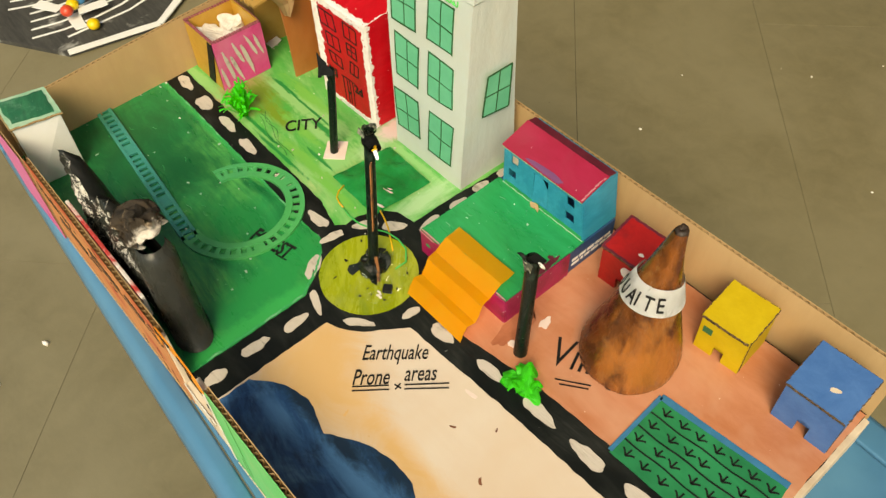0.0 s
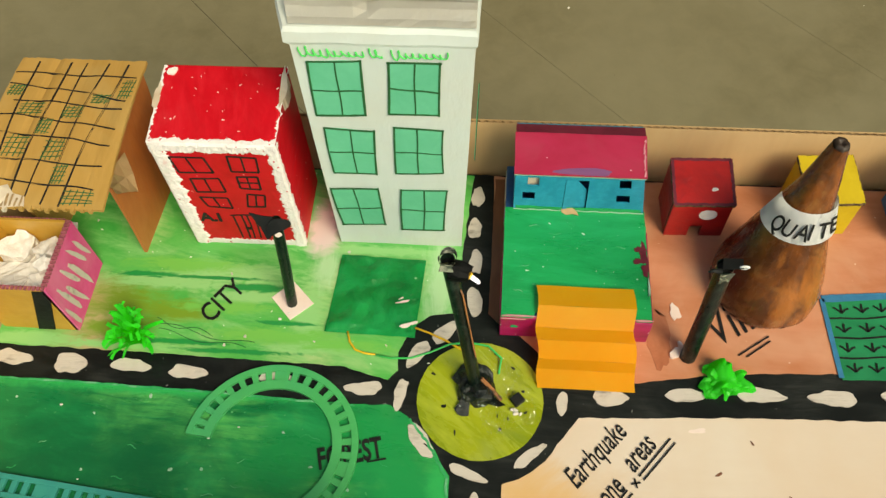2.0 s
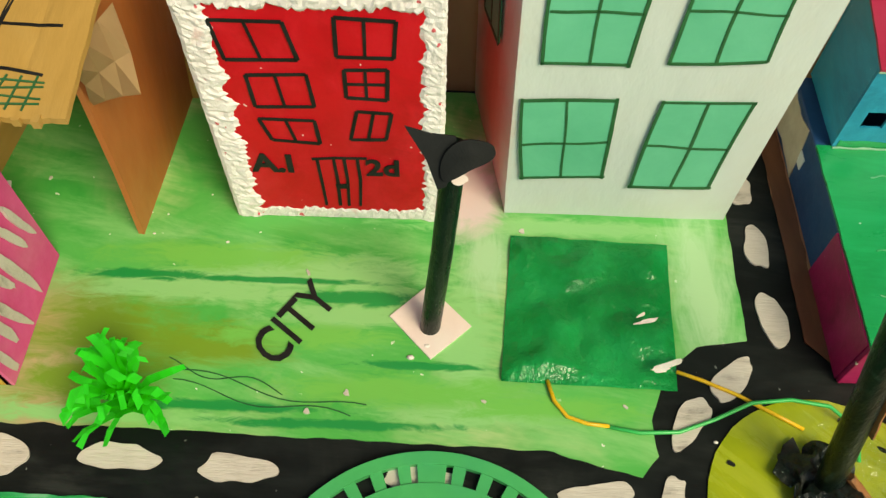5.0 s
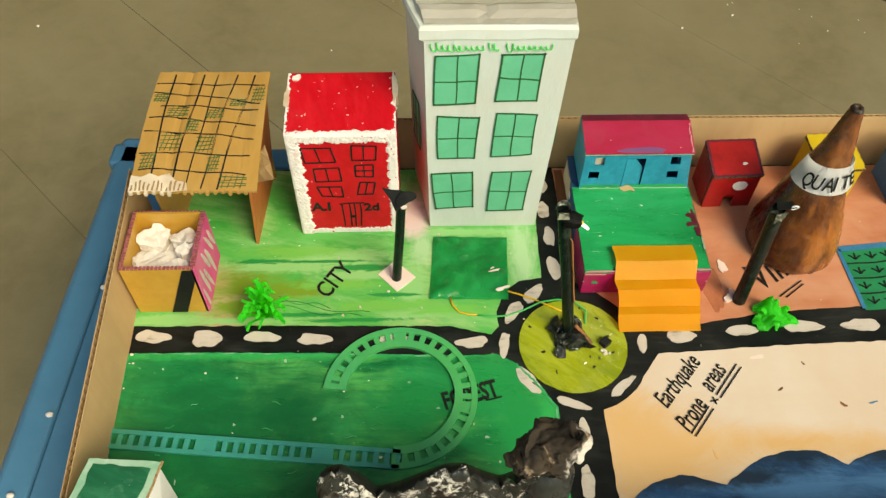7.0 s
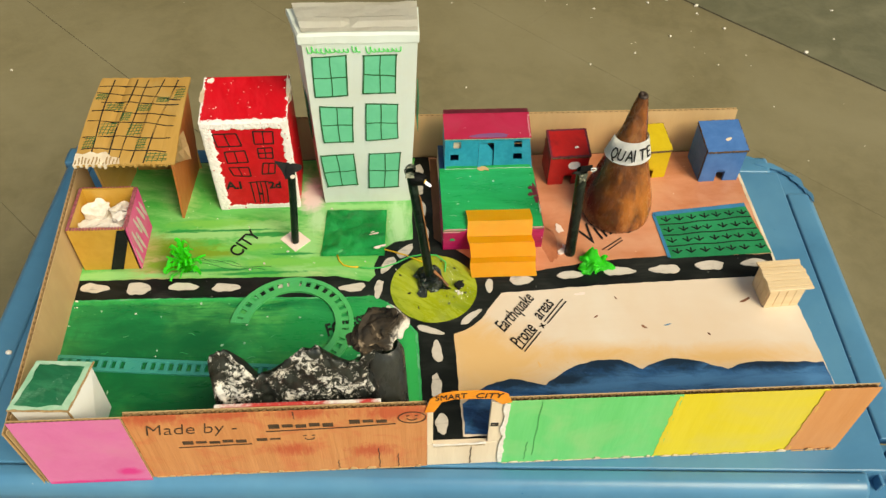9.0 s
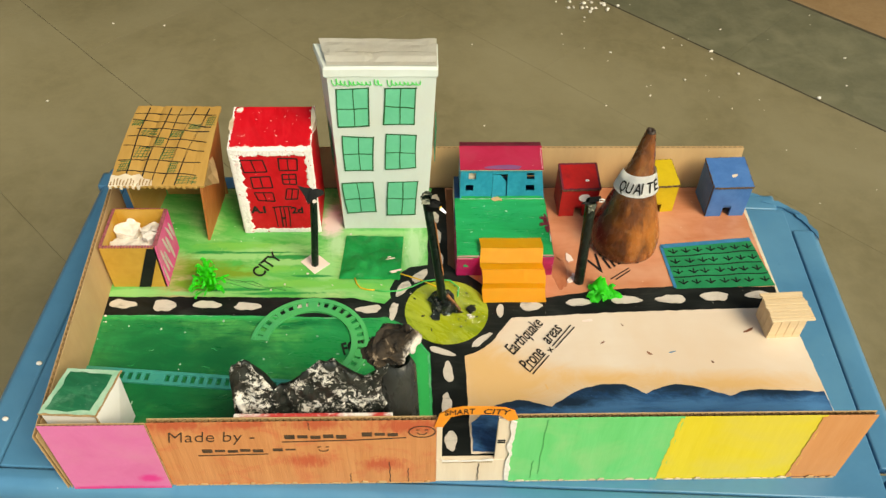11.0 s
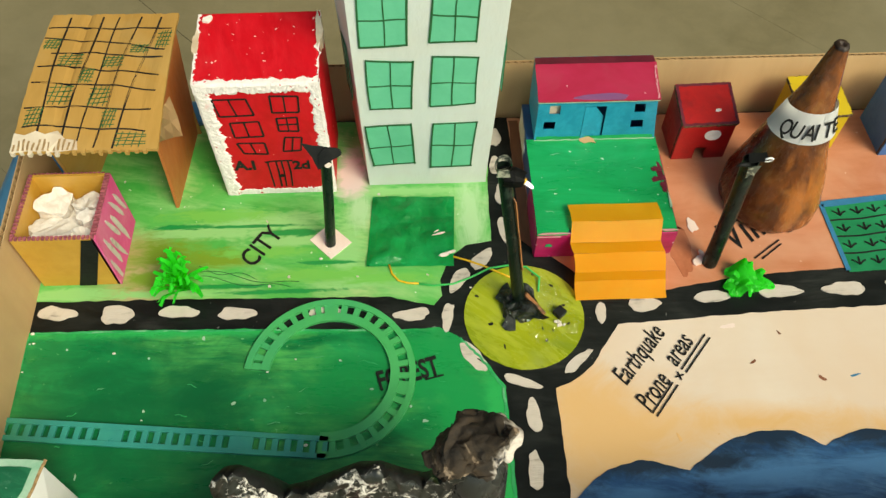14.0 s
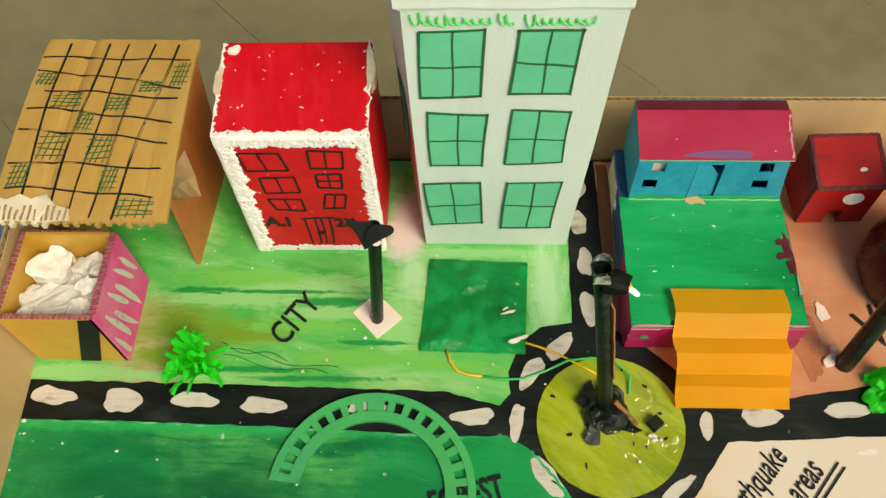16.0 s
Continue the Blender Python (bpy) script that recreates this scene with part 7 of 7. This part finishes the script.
# ---- rocky mountain ----
mount = thing("mountain", 0.32, 0.034, S0, "black paper mountain crusted with white crumpled foil and sooty cotton", "model mountain")
outline = [(-0.103, 0.075), (-0.099, 0.140), (-0.090, 0.157), (-0.080, 0.160), (-0.066, 0.138), (-0.056, 0.108), (-0.040, 0.118), (-0.020, 0.140), (-0.002, 0.158), (0.012, 0.158), (0.026, 0.140), (0.040, 0.128), (0.052, 0.140), (0.064, 0.165), (0.074, 0.180)]


def ridge_at(x):
    for (a, za), (b, zb) in zip(outline, outline[1:]):
        if a <= x <= b:
            return za + (zb - za) * (x - a) / (b - a)
    return outline[-1][1]


bm = bmesh.new()
nx, nz = 60, 26
rows = []
for i in range(nx + 1):
    x = -0.103 + 0.177 * i / nx
    h = ridge_at(x)
    row = []
    for j in range(nz + 1):
        f = j / nz
        p = Vector((x, -0.012 + 0.010 * f, h * f))
        d = 0.6 * (1 - abs(noise.noise(p * 55)) * 2) + 0.4 * (1 - abs(noise.noise(p * 130)) * 2)
        p.y -= max(-0.2, d) * 0.010 * min(1, f * 4)
        p.z += 0.004 * noise.noise(p * 90) * f
        row.append(bm.verts.new(p))
    for j in range(7):
        f = (j + 1) / 7
        row.append(bm.verts.new((x, -0.002 + 0.026 * f ** 0.6, h * (1 - f) ** 0.8 + 0.0)))
    rows.append(row)
for a, b in zip(rows, rows[1:]):
    for j in range(len(a) - 1):
        f = bm.faces.new((a[j], b[j], b[j + 1], a[j + 1]))
        f.material_index = 0 if j < nz else 1
part("rock_face", bm, [SNOW, BLACK], mount, "", True)
part("base_strip", box(-0.100, 0.070, -0.0265, -0.0225, 0.055, 0.0860, 0.0008), BASE_WHITE, mount, "white strip along its foot")
bm = bmesh.new()
bmesh.ops.create_icosphere(bm, subdivisions=5, radius=1, matrix=pose(0.071, 0.000, 0.170, 0, -38, 0) @ Matrix.Diagonal((0.031, 0.018, 0.020, 1)))
for v in bm.verts:
    w = v.co.copy()
    v.co += noise.noise_vector(w * 48) * 0.011 + noise.noise_vector(w * 120) * 0.0055 + noise.noise_vector(w * 300) * 0.0022
part("smoke_cotton", bm, SOOT, mount, "sooty grey cotton lump", True)
bm = bmesh.new()
rows = []
for i in range(17):
    a = radians(-165 + 265 * i / 16)
    rows.append([bm.verts.new((0.076 + (0.024 - 0.005 * z / 0.15) * k * math.cos(a), 0.002 + 0.019 * k * math.sin(a), z)) for z, k in ((0, 1), (0.05, 1), (0.10, 1), (0.132, 1), (0.150, 0.7))])
for a, b in zip(rows, rows[1:]):
    for k in range(4):
        bm.faces.new((a[k], b[k], b[k + 1], a[k + 1]))
bmesh.ops.solidify(bm, geom=bm.faces[:], thickness=0.0008)
part("rolled_paper", bm, CHART, mount, "rolled black chart paper", True)

# ---- other model on the floor ----
mat_ob = part("dark_display_board", plate([(0.28, -0.46), (0.48, -0.34), (0.53, -0.10), (0.346, 0.164), (-0.3, 0.30), (-0.6, -0.05), (-0.45, -0.5)], 0, 0.012), CHALKBOARD, None)
mat_ob.matrix_world = pose(-1.53, 0.66, 0.0)
tagged(mat_ob, "dark display board with white chalk lines lying on the floor", "display board")
DM = mat_ob.matrix_world.copy()
for k, (a, b) in enumerate((((0.346, 0.164), (0.530, -0.100)), ((0.530, -0.100), (0.480, -0.340)))):
    bm = bmesh.new()
    stroke(bm, [tuple(Vector(a).lerp(Vector(b), i / 12)) for i in range(13)], 0.020, 0.004, 6 + k)
    part("border_strip", move(bm, pose(0, 0, 0.0121 + 0.0003 * k)), PAPER, mat_ob, "white paper border")
for k in range(16):
    g = random.Random(k + 60)
    bit = part("paper_scrap", plate(wobbly([(-0.040, -0.016), (0.040, -0.018), (0.042, 0.015), (-0.036, 0.018)], 0.02, 0.004, k), 0, 0.002), PAPER, None)
    bit.matrix_world = DM @ pose(g.uniform(0.0, 0.40), g.uniform(-0.34, 0.10), 0.0122 + 0.0022 * k, 0, 0, g.uniform(0, 180))
    tagged(bit, "torn white paper piece on the display board", "paper", "paper pieces on the display board")
for k in range(9):
    bm = bmesh.new()
    rr = 0.20 + 0.040 * k
    stroke(bm, [(-0.10 + rr * math.cos(radians(-50 + 10 * i)), -0.22 + rr * math.sin(radians(-50 + 10 * i))) for i in range(13) if -0.10 + rr * math.cos(radians(-50 + 10 * i)) < 0.42 and abs(-0.22 + rr * math.sin(radians(-50 + 10 * i)) + 0.15) < 0.24], 0.008, 0.0006, k)
    part("chalk_line", move(bm, pose(0, 0, 0.0121)), PAPER, mat_ob)
for k, (x, y, m) in enumerate(((0.312, -0.200, BALL_R), (0.325, -0.226, BALL_B), (0.338, -0.250, BALL_Y), (0.356, -0.274, BALL_R), (0.43, -0.240, BALL_Y))):
    bm = bmesh.new()
    bmesh.ops.create_uvsphere(bm, u_segments=18, v_segments=12, radius=0.017)
    for v in bm.verts:
        v.co.z *= 0.9
    b = part("bead", bm, m, None, "", True)
    b.matrix_world = DM @ pose(x, y, 0.048 if k < 4 else 0.028)
    tagged(b, ("red", "blue", "yellow", "red", "yellow")[k] + " plastic ball on the display board", "ball", "balls on the display board")

# ---- foam litter on floor and table ----
litter = bmesh.new()
g = random.Random(33)
spots = [(0.99 + g.gauss(0, 0.05), 2.075 + g.gauss(0, 0.045), g.choice((0.003, 0.005, 0.008, 0.011))) for k in range(26)]
spots += [(1.25 + g.gauss(0, 0.22), 1.72 + g.gauss(0, 0.22), g.choice((0.002, 0.003, 0.004, 0.006))) for k in range(30)]
spots += [(g.uniform(-1.0, 2.2), g.uniform(0.8, 2.5), g.choice((0.002, 0.003, 0.004))) for k in range(24)]
spots += [(1.35, 1.78, 0.009), (1.107, 1.541, 0.006), (1.614, 1.529, 0.008), (1.405, 1.655, 0.006), (-0.665, 1.513, 0.008), (0.967, 1.492, 0.005), (-0.584, 1.94, 0.006), (-0.415, 1.928, 0.006), (0.137, 1.189, 0.005), (0.297, 1.637, 0.005), (-0.237, -0.104, 0.010), (-0.21, -0.21, 0.006)]
for x, y, r in spots:
    r *= 0.72
    got = bmesh.ops.create_icosphere(litter, subdivisions=1, radius=r, matrix=pose(x, y, r * 0.5, 0, 0, g.random() * 180) @ Matrix.Diagonal((1.2, g.uniform(0.5, 1.3), 0.6, 1)))
    for v in got["verts"]:
        v.co += Vector((g.uniform(-1, 1), g.uniform(-1, 1), g.uniform(-0.4, 0.6))) * r * 0.3
tagged(part("foam_litter", litter, FOAM, None, "", True), "scattered white foam crumbs on the stone floor", "litter", "", "stuff")
for x, y in ((-0.08, 0.174), (-0.095, 0.09), (-0.06, 0.33)):
    bm = bmesh.new()
    bmesh.ops.create_icosphere(bm, subdivisions=2, radius=0.004, matrix=pose(x, y, TT + 0.0042) @ Matrix.Diagonal((1, 0.8, 0.7, 1)))
    tagged(part("crumb", bm, FOAM, None, "", True), "white foam crumb on the blue table", "crumb")

# ---- stone slabs ----
SM = pose(SLAB_O[0], SLAB_O[1], 0, 0, 0, SLAB_TURN)
slab_meshes = {}
for i in range(-11, 9):
    kind = STONE if i < 0 else STONE_DARK if i == 0 else STONE_WARM
    for j in range(-5, 6):
        if kind not in slab_meshes:
            s = part("stone_slab", box(0.0003, SLAB_L - 0.0003, 0.0003, SLAB_W - 0.0003, -0.018, 0.0, 0.0004), kind, ground)
            slab_meshes[kind] = s.data
        else:
            s = new("stone_slab", slab_meshes[kind])
            s.parent = ground
        s.matrix_local = SM @ pose((j + 0.37 * (i % 3)) * SLAB_L, i * SLAB_W, 0)
for off, w in ((0.0, 0.006), (SLAB_W, 0.012), (-3 * SLAB_W, 0.0012)):
    pts = [(0.1 * k, off + 0.002 * noise.noise(Vector((k * 1.7, off, 0)))) for k in range(-40, 41)]
    bm = bmesh.new()
    stroke(bm, pts, w, 0.0006, 3)
    part("floor_joint", move(bm, SM), JOINT, ground)
